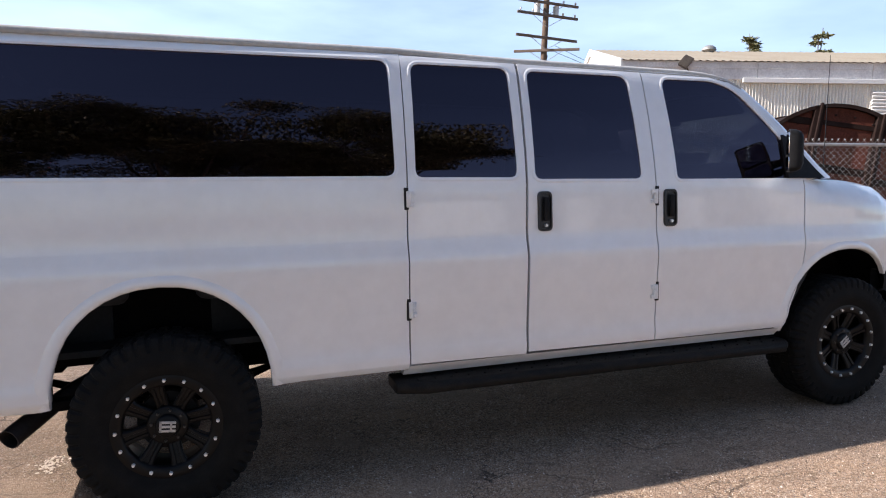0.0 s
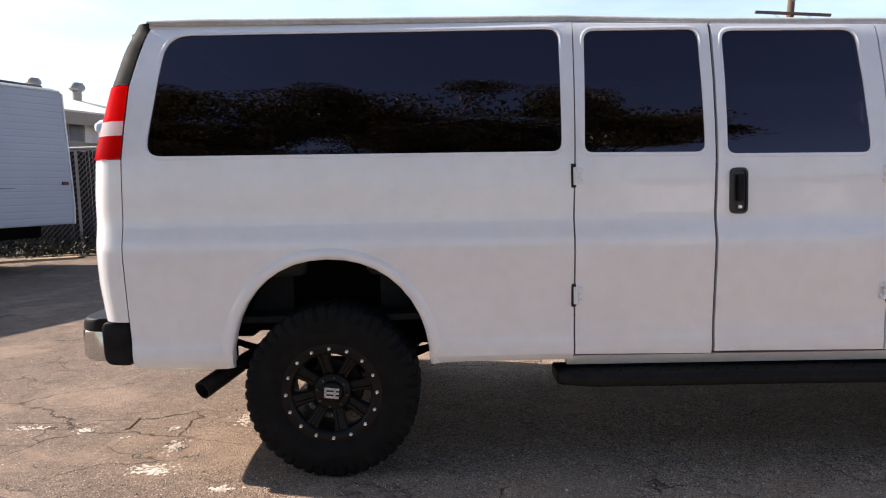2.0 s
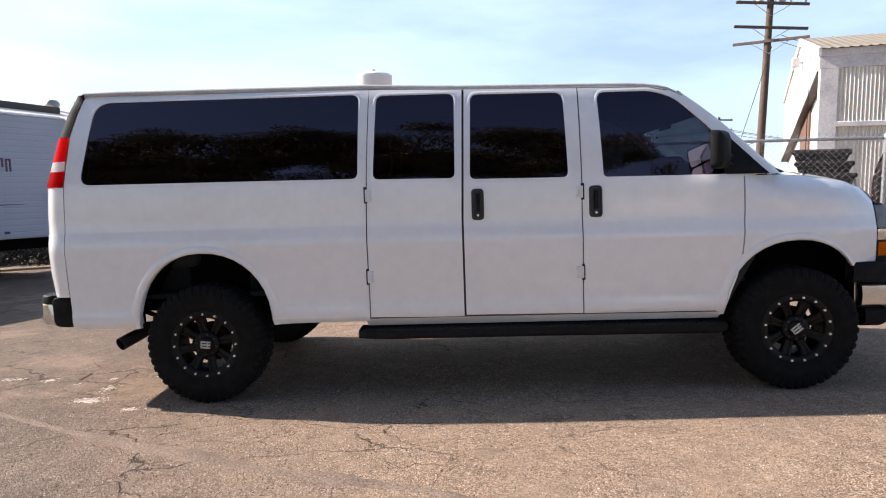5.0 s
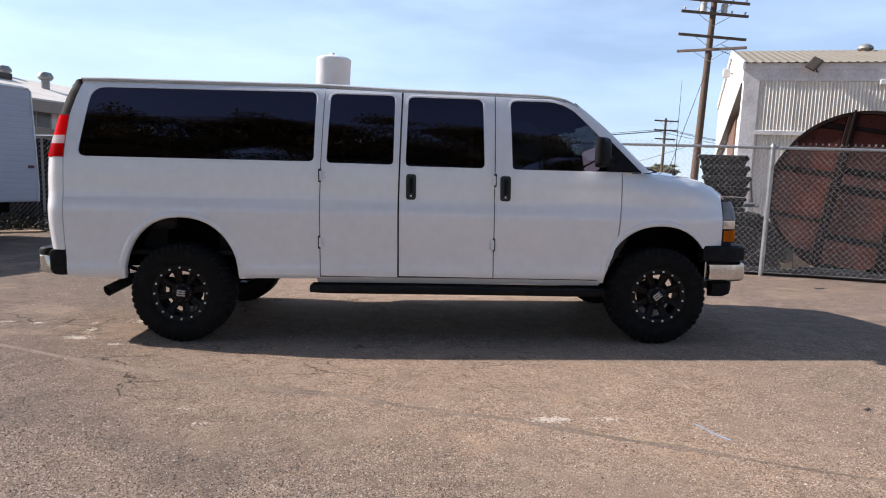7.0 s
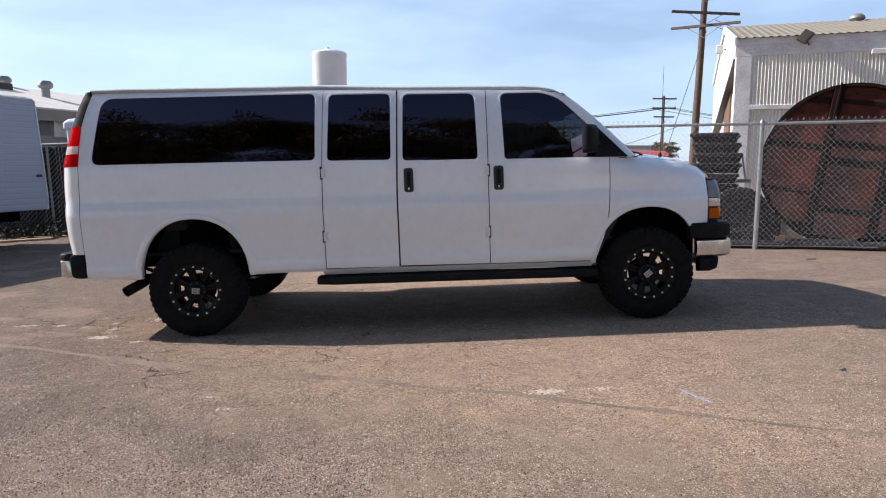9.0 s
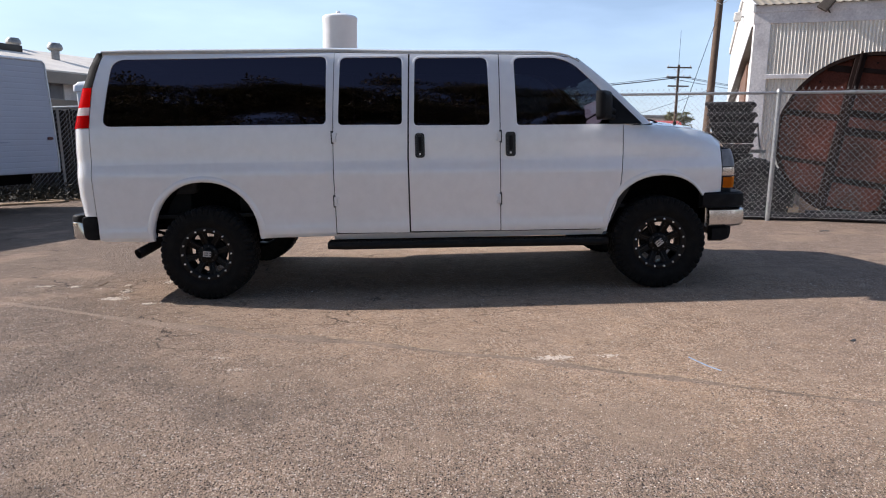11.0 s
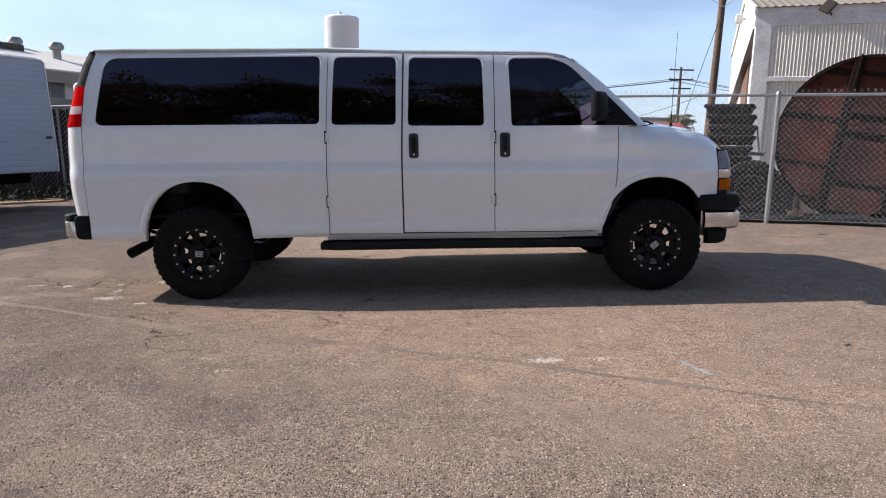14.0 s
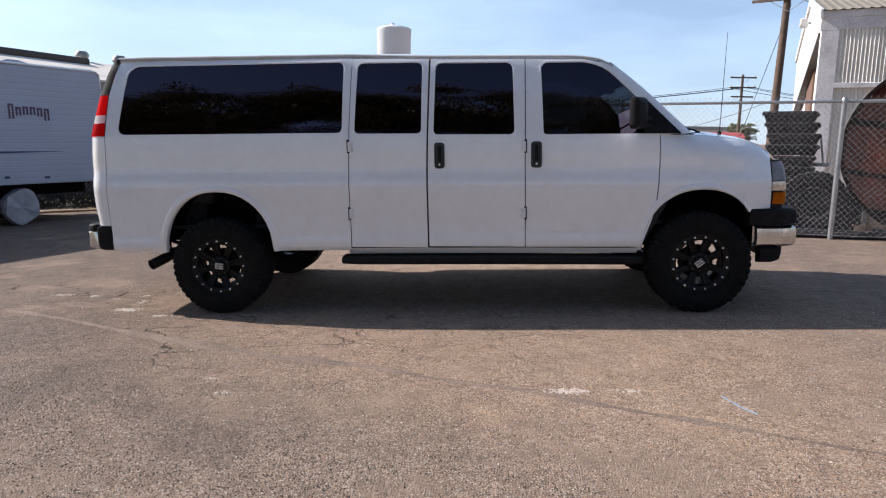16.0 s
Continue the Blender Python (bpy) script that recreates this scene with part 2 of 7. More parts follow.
    bp.inputs["Distance"].default_value = 0.012
    hm = t.nodes.new("ShaderNodeMath")
    hm.operation = "SUBTRACT"
    low = t.nodes.new("ShaderNodeMath")
    low.operation = "SUBTRACT"
    t.links.new(span(chips.outputs["Distance"], 0.0, 0.9, 0.6, 0.0), low.inputs[0])
    t.links.new(pits, low.inputs[1])
    t.links.new(low.outputs[0], hm.inputs[0])
    t.links.new(cracks, hm.inputs[1])
    t.links.new(hm.outputs[0], bp.inputs["Height"])
    t.links.new(bp.outputs[0], b.inputs["Normal"])
    return m


ASPHALT = asphalt()
PAINT = material("white_van_paint", (0.84, 0.84, 0.84), 0.22, scale=2.6, amount=0.20, dark=(0.74, 0.715, 0.68), fine=14, fine_amount=0.025, coat=1.0)
SEAM_DARK = material("dark_inner_steel", (0.012, 0.012, 0.012), 0.8)
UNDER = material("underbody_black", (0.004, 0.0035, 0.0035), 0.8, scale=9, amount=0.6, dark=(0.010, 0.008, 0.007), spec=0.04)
PLASTIC = material("black_plastic", (0.010, 0.010, 0.011), 0.55, scale=12, amount=0.4, dark=(0.03, 0.03, 0.03), fine=300, fine_amount=0.15, bump=0.0004, spec=0.10)
STEP = material("textured_black_step", (0.013, 0.012, 0.011), 0.6, scale=14, amount=0.5, dark=(0.03, 0.025, 0.02), fine=240, fine_amount=0.3, bump=0.0008, spec=0.10)
RUBBER = material("tyre_rubber", (0.007, 0.007, 0.007), 0.75, scale=16, amount=0.5, dark=(0.020, 0.018, 0.016), fine=200, fine_amount=0.2, bump=0.0005, spec=0.10)
RIM = material("matt_black_rim", (0.004, 0.0035, 0.0035), 0.42, scale=20, amount=0.3, fine_amount=0.1, spec=0.2)
CHROME = material("chrome", (0.60, 0.59, 0.58), 0.19, 1.0, scale=12, amount=0.25, dark=(0.5, 0.47, 0.43), fine_amount=0.04)
BOLT = material("polished_bolt", (0.85, 0.85, 0.85), 0.3, 0.5, scale=40, amount=0.2, fine_amount=0.05)
CAP_ART = material("cap_silver", (0.62, 0.6, 0.57), 0.35, 0.3, fine_amount=0.05)
GLASS = tinted_glass("privacy_glass", (0.012, 0.012, 0.018))
CAB_GLASS = tinted_glass("cab_glass", (0.044, 0.053, 0.066))
SCREEN_GLASS = tinted_glass("windscreen_glass", (0.90, 0.93, 0.92), gloss=(1.0, 1.0, 1.0), even=0.10)
MIRROR = material("mirror_glass", (0.85, 0.85, 0.86), 0.02, 1.0, fine_amount=0.0, amount=0.0)
TAIL_RED = lamp_lens("red_lens", (0.95, 0.008, 0.004))
TAIL_DEEP = lamp_lens("deep_red_lens", (0.74, 0.008, 0.006))
TAIL_CLEAR = lamp_lens("clear_lens", (0.90, 0.88, 0.86))
AMBER = lamp_lens("amber_lens", (0.92, 0.32, 0.02))
LAMP_GLASS = material("headlamp_lens", (0.25, 0.245, 0.24), 0.3, 0.1, scale=14, amount=0.6, dark=(0.06, 0.06, 0.065), fine_amount=0.05, coat=0.25)
HANDLE = material("handle_black", (0.014, 0.014, 0.015), 0.35, fine_amount=0.05)
HINGE = material("painted_hinge", (0.80, 0.80, 0.80), 0.3, scale=60, amount=0.5, dark=(0.60, 0.58, 0.56), fine_amount=0.05)
SEAT_CLOTH = material("grey_seat_cloth", (0.05, 0.05, 0.053), 0.9, fine=260, fine_amount=0.2)
EXHAUST = material("sooted_exhaust", (0.022, 0.018, 0.017), 0.6, 0.5, scale=18, amount=0.6, dark=(0.015, 0.013, 0.012))
# white trailer skin, with the blue-grey of its shaded side put into the colour
RV_SKIN = material("rv_shaded_skin", (0.37, 0.40, 0.47), 0.42, scale=1.3, amount=0.4, dark=(0.31, 0.335, 0.39), fine=30, fine_amount=0.03)
RV_TRIM = material("rv_trim", (0.62, 0.62, 0.62), 0.4, 0.3)
RV_BLUE = material("navy_stripe", (0.025, 0.035, 0.10), 0.45)
RV_PLUM = material("plum_lettering", (0.075, 0.03, 0.075), 0.45)
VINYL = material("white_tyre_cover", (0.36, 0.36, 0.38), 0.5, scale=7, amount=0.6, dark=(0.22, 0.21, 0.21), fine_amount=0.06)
GALV = material("galvanised_steel", (0.42, 0.42, 0.41), 0.45, 0.75, scale=25, amount=0.6, dark=(0.26, 0.25, 0.24), fine_amount=0.12)
WIRE = material("galvanised_wire", (0.27, 0.265, 0.27), 0.5, 0.4, scale=40, amount=0.5, dark=(0.22, 0.21, 0.205), fine_amount=0.1)
SLAT = material("weathered_fence_slat", (0.036, 0.027, 0.020), 0.9, scale=9, amount=0.7, dark=(0.022, 0.018, 0.015), fine=50, fine_amount=0.3, rand=0.4, spec=0.15)
CORR = material("corrugated_sheet", (0.74, 0.69, 0.60), 0.55, 0.25, scale=1.1, amount=0.5, dark=(0.56, 0.50, 0.42), fine=25, fine_amount=0.10, rand=0.07)
FASCIA = material("weathered_painted_board", (0.74, 0.71, 0.68), 0.8, scale=2.4, amount=0.6, dark=(0.46, 0.425, 0.42), fine=22, fine_amount=0.12)
WHITEWALL = material("white_painted_wall", (0.69, 0.68, 0.655), 0.75, scale=2.5, amount=0.35, dark=(0.58, 0.55, 0.50), fine=30, fine_amount=0.06)
ROOF_TAN = material("tan_sheet_roof", (0.28, 0.235, 0.165), 0.65, 0.1, scale=1.0, amount=0.5, dark=(0.22, 0.18, 0.125), fine=20, fine_amount=0.08)
TIMBER = material("creosoted_pole", (0.13, 0.085, 0.055), 0.9, scale=5, amount=0.6, dark=(0.07, 0.05, 0.038), fine=40, fine_amount=0.3, bump=0.004)
ARM_WOOD = material("weathered_crossarm", (0.14, 0.10, 0.075), 0.9, scale=6, amount=0.6, dark=(0.08, 0.06, 0.05), fine=50, fine_amount=0.25)
PORCELAIN = material("porcelain", (0.62, 0.60, 0.56), 0.3)
CABLE = material("cable", (0.03, 0.03, 0.032), 0.6)
RUST = material("rusted_plate", (0.092, 0.030, 0.020), 0.85, 0.0, scale=3.2, amount=0.8, dark=(0.036, 0.017, 0.013), fine=45, fine_amount=0.25, bump=0.001, spec=0.08)
RUST_DARK = material("rusted_rib", (0.018, 0.010, 0.008), 0.85, 0.0, scale=5, amount=0.7, dark=(0.03, 0.022, 0.02), fine=60, fine_amount=0.25, bump=0.001, spec=0.08)
CRATE = material("black_crate", (0.016, 0.016, 0.018), 0.55, scale=8, amount=0.6, dark=(0.035, 0.033, 0.032), rand=0.3, spec=0.10)
TANK_WHITE = material("white_tank", (0.84, 0.84, 0.84), 0.5, scale=1.0, amount=0.4, dark=(0.64, 0.63, 0.61), fine_amount=0.04)
BEIGE = material("beige_stucco", (0.33, 0.28, 0.225), 0.9, scale=1.6, amount=0.5, dark=(0.25, 0.21, 0.17), fine=60, fine_amount=0.1)
SHINGLE = material("pale_roofing", (0.70, 0.64, 0.55), 0.9, scale=1.2, amount=0.5, dark=(0.42, 0.37, 0.31), fine=30, fine_amount=0.15)
VENT = material("vent_metal", (0.32, 0.31, 0.29), 0.55, 0.5, scale=8, amount=0.5)
FLOOD = material("bronze_housing", (0.06, 0.048, 0.037), 0.55, 0.3, fine_amount=0.1)
FLOOD_GLASS = material("flood_lens", (0.075, 0.062, 0.048), 0.2, 0.2)
LEAF = material("leaf", (0.185, 0.180, 0.085), 0.6, scale=3, amount=0.6, dark=(0.100, 0.105, 0.050), fine=30, fine_amount=0.3)
BARK = material("bark", (0.12, 0.09, 0.07), 0.9, scale=8, amount=0.6, fine=30, fine_amount=0.3, bump=0.004)
REDCLOTH = material("red_tarp", (0.42, 0.07, 0.06), 0.7, scale=3, amount=0.5)
PALLET = material("pallet_wood", (0.36, 0.25, 0.15), 0.85, scale=7, amount=0.6, fine=50, fine_amount=0.2, rand=0.2)
PALE_CHIP = material("pale_grit", (0.50, 0.41, 0.325), 0.9, scale=20, amount=0.6, fine=80, fine_amount=0.2)
BLUE_STRAP = material("blue_strap", (0.30, 0.46, 0.66), 0.6)
DUSTY_PANE = material("dusty_pane", (0.13, 0.13, 0.14), 0.35, scale=4, amount=0.5, fine_amount=0.1)
DRY_LEAF = material("dry_leaf", (0.22, 0.13, 0.06), 0.9, rand=0.4)


# ---- building blocks ----
def thing(name, m=None, label="", category="", group="", kind="", upright=False):
    """An empty at a thing's base, on the sloping ground; upright: it stands plumb all the same."""
    ob = new(name)
    ob.empty_display_size = 0.2
    m = m or Matrix()
    ob.matrix_world = Matrix.Translation(SITE @ m.translation) @ m.to_3x3().to_4x4() if upright else SITE @ m
    return tagged(ob, label, category, group, kind)


def part(name, bm, mat, parent=None, label="", smooth=True, kind="", sharp=40):
    me = bpy.data.meshes.new(name)
    bmesh.ops.recalc_face_normals(bm, faces=bm.faces)
    for f in bm.faces:
        f.smooth = smooth
    if smooth:
        lim = radians(sharp)
        for e in bm.edges:
            if len(e.link_faces) == 2 and e.calc_face_angle(0) > lim:
                e.smooth = False
    bm.to_mesh(me)
    bm.free()
    for k in (mat if isinstance(mat, (list, tuple)) else [mat]):
        me.materials.append(k)
    ob = new(name, me)
    if parent is not None:
        ob.parent = parent
    return tagged(ob, label, kind=kind)


def box(bm, x0, x1, y0, y1, z0, z1, bevel=0.0, seg=1, m=None):
    r = bmesh.ops.create_cube(bm, size=1.0)
    vs = r["verts"]
    for v in vs:
        v.co = Vector(((x0 + x1) / 2 + v.co.x * (x1 - x0), (y0 + y1) / 2 + v.co.y * (y1 - y0), (z0 + z1) / 2 + v.co.z * (z1 - z0)))
    if bevel:
        es = list({e for v in vs for e in v.link_edges})
        r = bmesh.ops.bevel(bm, geom=es, offset=bevel, segments=seg, affect="EDGES", profile=0.5)
        vs = list({v for f in r["faces"] for v in f.verts} | {v for v in vs if v.is_valid})
    if m is not None:
        bmesh.ops.transform(bm, matrix=m, verts=vs)
    return bm


def rod(bm, a, z, r0, r1=None, n=12, caps=True):
    """A straight round bar from a to z."""
    a, z = Vector(a), Vector(z)
    d = z - a
    if d.length < 1e-6:
        return bm
    q = d.to_track_quat("Z", "Y").to_matrix().to_4x4()
    bmesh.ops.create_cone(bm, cap_ends=caps, segments=n, radius1=r0, radius2=r0 if r1 is None else r1, depth=d.length,
                          matrix=Matrix.Translation((a + z) / 2) @ q)
    return bm


def tube(bm, pts, r, n=8, closed=False):
    """A bent round bar through the points."""
    pts = [Vector(p) for p in pts]
    rings = []
    for i, p in enumerate(pts):
        a, b = (pts[i - 1], pts[(i + 1) % len(pts)]) if closed else (pts[max(i - 1, 0)], pts[min(i + 1, len(pts) - 1)])
        d = (b - a).normalized()
        up = Vector((0, 0, 1)) if abs(d.z) < 0.9 else Vector((0, 1, 0))
        s = d.cross(up).normalized()
        u = s.cross(d)
        rad = r[i] if isinstance(r, (list, tuple)) else r
        rings.append([bm.verts.new(p + rad * (math.cos(k * math.tau / n) * s + math.sin(k * math.tau / n) * u)) for k in range(n)])
    for i in range(len(rings) if closed else len(rings) - 1):
        A, B = rings[i], rings[(i + 1) % len(rings)]
        for k in range(n):
            bm.faces.new((A[k], A[(k + 1) % n], B[(k + 1) % n], B[k]))
    if not closed:
        bm.faces.new(rings[0]), bm.faces.new(rings[-1][::-1])
    return bm


def loft(bm, rows, close=False, cap=False):
    """A skin over rows of points of equal length."""
    vs = [[bm.verts.new(p) for p in row] for row in rows]
    n = len(vs[0])
    for a, b in zip(vs, vs[1:]):
        for k in range(n if close else n - 1):
            bm.faces.new((a[k], a[(k + 1) % n], b[(k + 1) % n], b[k]))
    if cap:
        bm.faces.new(vs[0]), bm.faces.new(vs[-1][::-1])
    return bm


def lathe(bm, profile, n=48, m=None):
    """Profile points (radius, y) turned about the y axis."""
    rings = []
    for k in range(n):
        a = k * math.tau / n
        rings.append([bm.verts.new((r * math.cos(a), y, r * math.sin(a))) for r, y in profile])
    for k in range(n):
        A, B = rings[k], rings[(k + 1) % n]
        for i in range(len(profile) - 1):
            bm.faces.new((A[i], A[i + 1], B[i + 1], B[i]))
    if m is not None:
        bmesh.ops.transform(bm, matrix=m, verts=[v for ring in rings for v in ring])
    return bm


def thick(bm, d):
    """Gives an open sheet a thickness."""
    bmesh.ops.recalc_face_normals(bm, faces=bm.faces)
    bmesh.ops.solidify(bm, geom=list(bm.faces), thickness=d)
    return bm


def line(table, x):
    """A smooth-enough value from a table of (x, value)."""
    return float(np.interp(x, [p[0] for p in table], [p[1] for p in table]))


def round_corners(pts, r, n=5):
    """The outline with rounded corners; r: one radius, or one for each corner."""
    out = []
    k = len(pts)
    for i, p in enumerate(pts):
        rad = r[i] if isinstance(r, (list, tuple)) else r
        a, p, b = Vector(pts[i - 1]), Vector(p), Vector(pts[(i + 1) % k])
        if rad <= 0:
            out.append(tuple(p))
            continue
        da, db = (a - p), (b - p)
        rad = min(rad, 0.45 * da.length, 0.45 * db.length)
        s, e = p + da.normalized() * rad, p + db.normalized() * rad
        for j in range(n + 1):
            t = j / n
            out.append(tuple((1 - t) ** 2 * s + 2 * t * (1 - t) * p + t * t * e))
    return out


# ---- ground ----
def build_ground():
    bm = bmesh.new()
    xs = [-900, -200, -60] + [-24 + 2 * i for i in range(33)] + [80, 220, 900]
    ys = [-900, -200, -60] + [-30 + 2 * i for i in range(41)] + [90, 240, 900]
    loft(bm, [[(x, y, 0) for x in xs] for y in ys])
    g = part("ground", bm, ASPHALT, None, kind="structure", smooth=False)
    g.matrix_world = SITE.copy()
    return tagged(g, "worn brown asphalt yard with fine cracks and loose grit", "ground")


build_ground()

# ---- the van: lines of the body ----
YC = 1.06                                    # the van's middle line
BELT = [(-1.1, 1.512), (-0.8, 1.507), (1.1, 1.486), (1.75, 1.469), (2.5, 1.449), (3.65, 1.424), (4.7, 1.41)]
PROFILE = [(0.49, 0.100), (0.52, 0.072), (0.545, 0.050), (0.575, 0.043), (0.61, 0.042), (0.65, 0.049), (0.75, 0.042), (0.92, 0.028), (1.02, 0.020),
           (1.06, 0.019), (1.09, 0.022), (1.13, 0.032), (1.165, 0.040), (1.20, 0.043), (1.32, 0.045), (1.43, 0.050), (1.48, 0.056), (1.60, 0.079),
           (1.80, 0.128), (2.0, 0.190), (2.06, 0.215), (2.10, 0.245), (2.13, 0.28)]
PZ, PY = np.array([p[0] for p in PROFILE]), np.array([p[1] for p in PROFILE])
ROOF_EDGE = [(-0.95, 2.150), (-0.82, 2.160), (1.13, 2.135), (1.78, 2.106), (2.58, 2.087), (2.92, 2.078), (3.08, 2.066), (3.18, 2.042), (3.27, 1.990), (3.36, 1.915)]


def side_y(x, z):
    """The near side's y at a place of the body."""
    zz = z - (line(BELT, x) - 1.47) * min(max((z - 0.6) / 0.87, 0), 1)
    y = float(np.interp(zz, PZ, PY))
    f = max(0.0, (x - 3.95) / 0.65)
    y += 0.16 * f ** 2.4
    # above the belt the cab narrows towards the windscreen
    if x > 2.9 and z > 1.36:
        k = min(1.0, (z - 1.36) / 0.16)
        y += 0.030 * (min(x - 2.9, 1.0) / 0.9) ** 1.5 * k * k * (3 - 2 * k) * (1.0 if x < 3.78 or z > 1.43 else 0.0)
    # the bonnet's shoulder rolls inwards
    if x > 3.62 and (z <= 1.428 or x > 3.87):
        crest = line(HOOD_EDGE, x)
        over = max(0.0, z - (crest - 0.16)) / 0.16
        y += 0.10 * min(1.0, (x - 3.62) / 0.25) * over ** 2.2
    return y


HOOD_EDGE = [(3.60, 1.424), (3.80, 1.422), (3.955, 1.416), (4.105, 1.400), (4.306, 1.364), (4.44, 1.320), (4.53, 1.265), (4.60, 1.195)]


def panel(name, outline, holes, parent, mat, mirror=False, inset=0.0, flange=0.03, step=0.045, label=""):
    """A sheet of the body's side within an outline of (x, z), with holes, turned in at its edges."""
    bm = bmesh.new()
    edges = []
    for loop in (outline, *holes):
        vs = [bm.verts.new((x, 0, z)) for x, z in loop]
        edges += [bm.edges.new((vs[i], vs[(i + 1) % len(vs)])) for i in range(len(vs))]
    bmesh.ops.triangle_fill(bm, use_beauty=True, use_dissolve=False, edges=edges)
    z0, z1 = min(p[1] for p in outline), max(p[1] for p in outline)
    x0, x1 = min(p[0] for p in outline), max(p[0] for p in outline)
    cuts = [z0 + step * k for k in range(1, int((z1 - z0) / step) + 1)] + [1.04, 1.06, 1.075, 1.11, 1.15, 1.18, 0.53, 0.56, 0.59, 0.63]
    for z in sorted(cuts):
        if z0 < z < z1:
            bmesh.ops.bisect_plane(bm, geom=bm.verts[:] + bm.edges[:] + bm.faces[:], plane_co=(0, 0, z), plane_no=(0, 0, 1), dist=1e-5)
    k = 0.09 if x1 > 3.7 else 0.4
    x = x0 + k
    while x < x1:
        bmesh.ops.bisect_plane(bm, geom=bm.verts[:] + bm.edges[:] + bm.faces[:], plane_co=(x, 0, 0), plane_no=(1, 0, 0), dist=1e-5)
        x += k
    for v in bm.verts:
        v.co.y = side_y(v.co.x, v.co.z) + inset
    if flange:
        rim = [e for e in bm.edges if e.is_boundary]
        r = bmesh.ops.extrude_edge_only(bm, edges=rim)
        for v in r["geom"]:
            if isinstance(v, bmesh.types.BMVert):
                v.co.y += flange
    if mirror:
        for v in bm.verts:
            v.co.y = 2 * YC - v.co.y
    return part(name, bm, mat, parent, label)


def arch(xc, hw, base, top, n=20, k=2.15, x_end=None):
    """Points of a wheel opening from its rear foot to its front foot."""
    pts = []
    for i in range(n + 1):
        a = math.pi * i / n
        c, s = -math.cos(a), math.sin(a)
        x = xc + hw * math.copysign(abs(c) ** (2 / k), c)
        z = base + (top - base) * abs(s) ** (2 / k)
        if x_end is None or x <= x_end:
            pts.append((x, z))
    return pts


ARCH_R = arch(0.0, 0.462, 0.52, 1.028)
ARCH_F = arch(3.950, 0.460, 0.505, 0.992, x_end=4.335)
WIN_R = round_corners([(-0.812, 1.510), (1.078, 1.488), (1.088, 2.060), (-0.735, 2.074)], [0.075, 0.045, 0.055, 0.11], 6)
WIN_2 = round_corners([(1.180, 1.480), (1.724, 1.470), (1.733, 2.042), (1.206, 2.048)], [0.04, 0.04, 0.05, 0.05], 5)
WIN_3 = round_corners([(1.824, 1.460), (2.472, 1.450), (2.462, 2.022), (1.844, 2.032)], [0.04, 0.04, 0.06, 0.05], 5)
WIN_4 = round_corners([(2.703, 1.444), (3.695, 1.432), (3.428, 1.735), (3.205, 1.955), (3.06, 2.010), (2.690, 2.014)], [0.03, 0.02, 0.25, 0.16, 0.16, 0.06], 6)
SEAM_1, SEAM_2, SEAM_3 = 1.128, 1.768, 2.556
TOP = [(-0.82, 2.118), (1.12, 2.096), (1.77, 2.074), (2.57, 2.052), (3.04, 2.038), (3.15, 2.012)]
REAR_SEAM = [(0.545, -0.922), (0.8, -0.926), (1.1, -0.925), (1.51, -0.916), (1.832, -0.893), (2.0, -0.855), (2.118, -0.815)]
FRONT_SEAM = [(0.535, 3.462), (0.614, 3.505), (0.75, 3.555), (0.886, 3.590), (1.18, 3.612), (1.428, 3.612)]
G = 0.004                                    # half a shut line


def seam(table, z, dx):
    return (line(table, z) + dx, z)


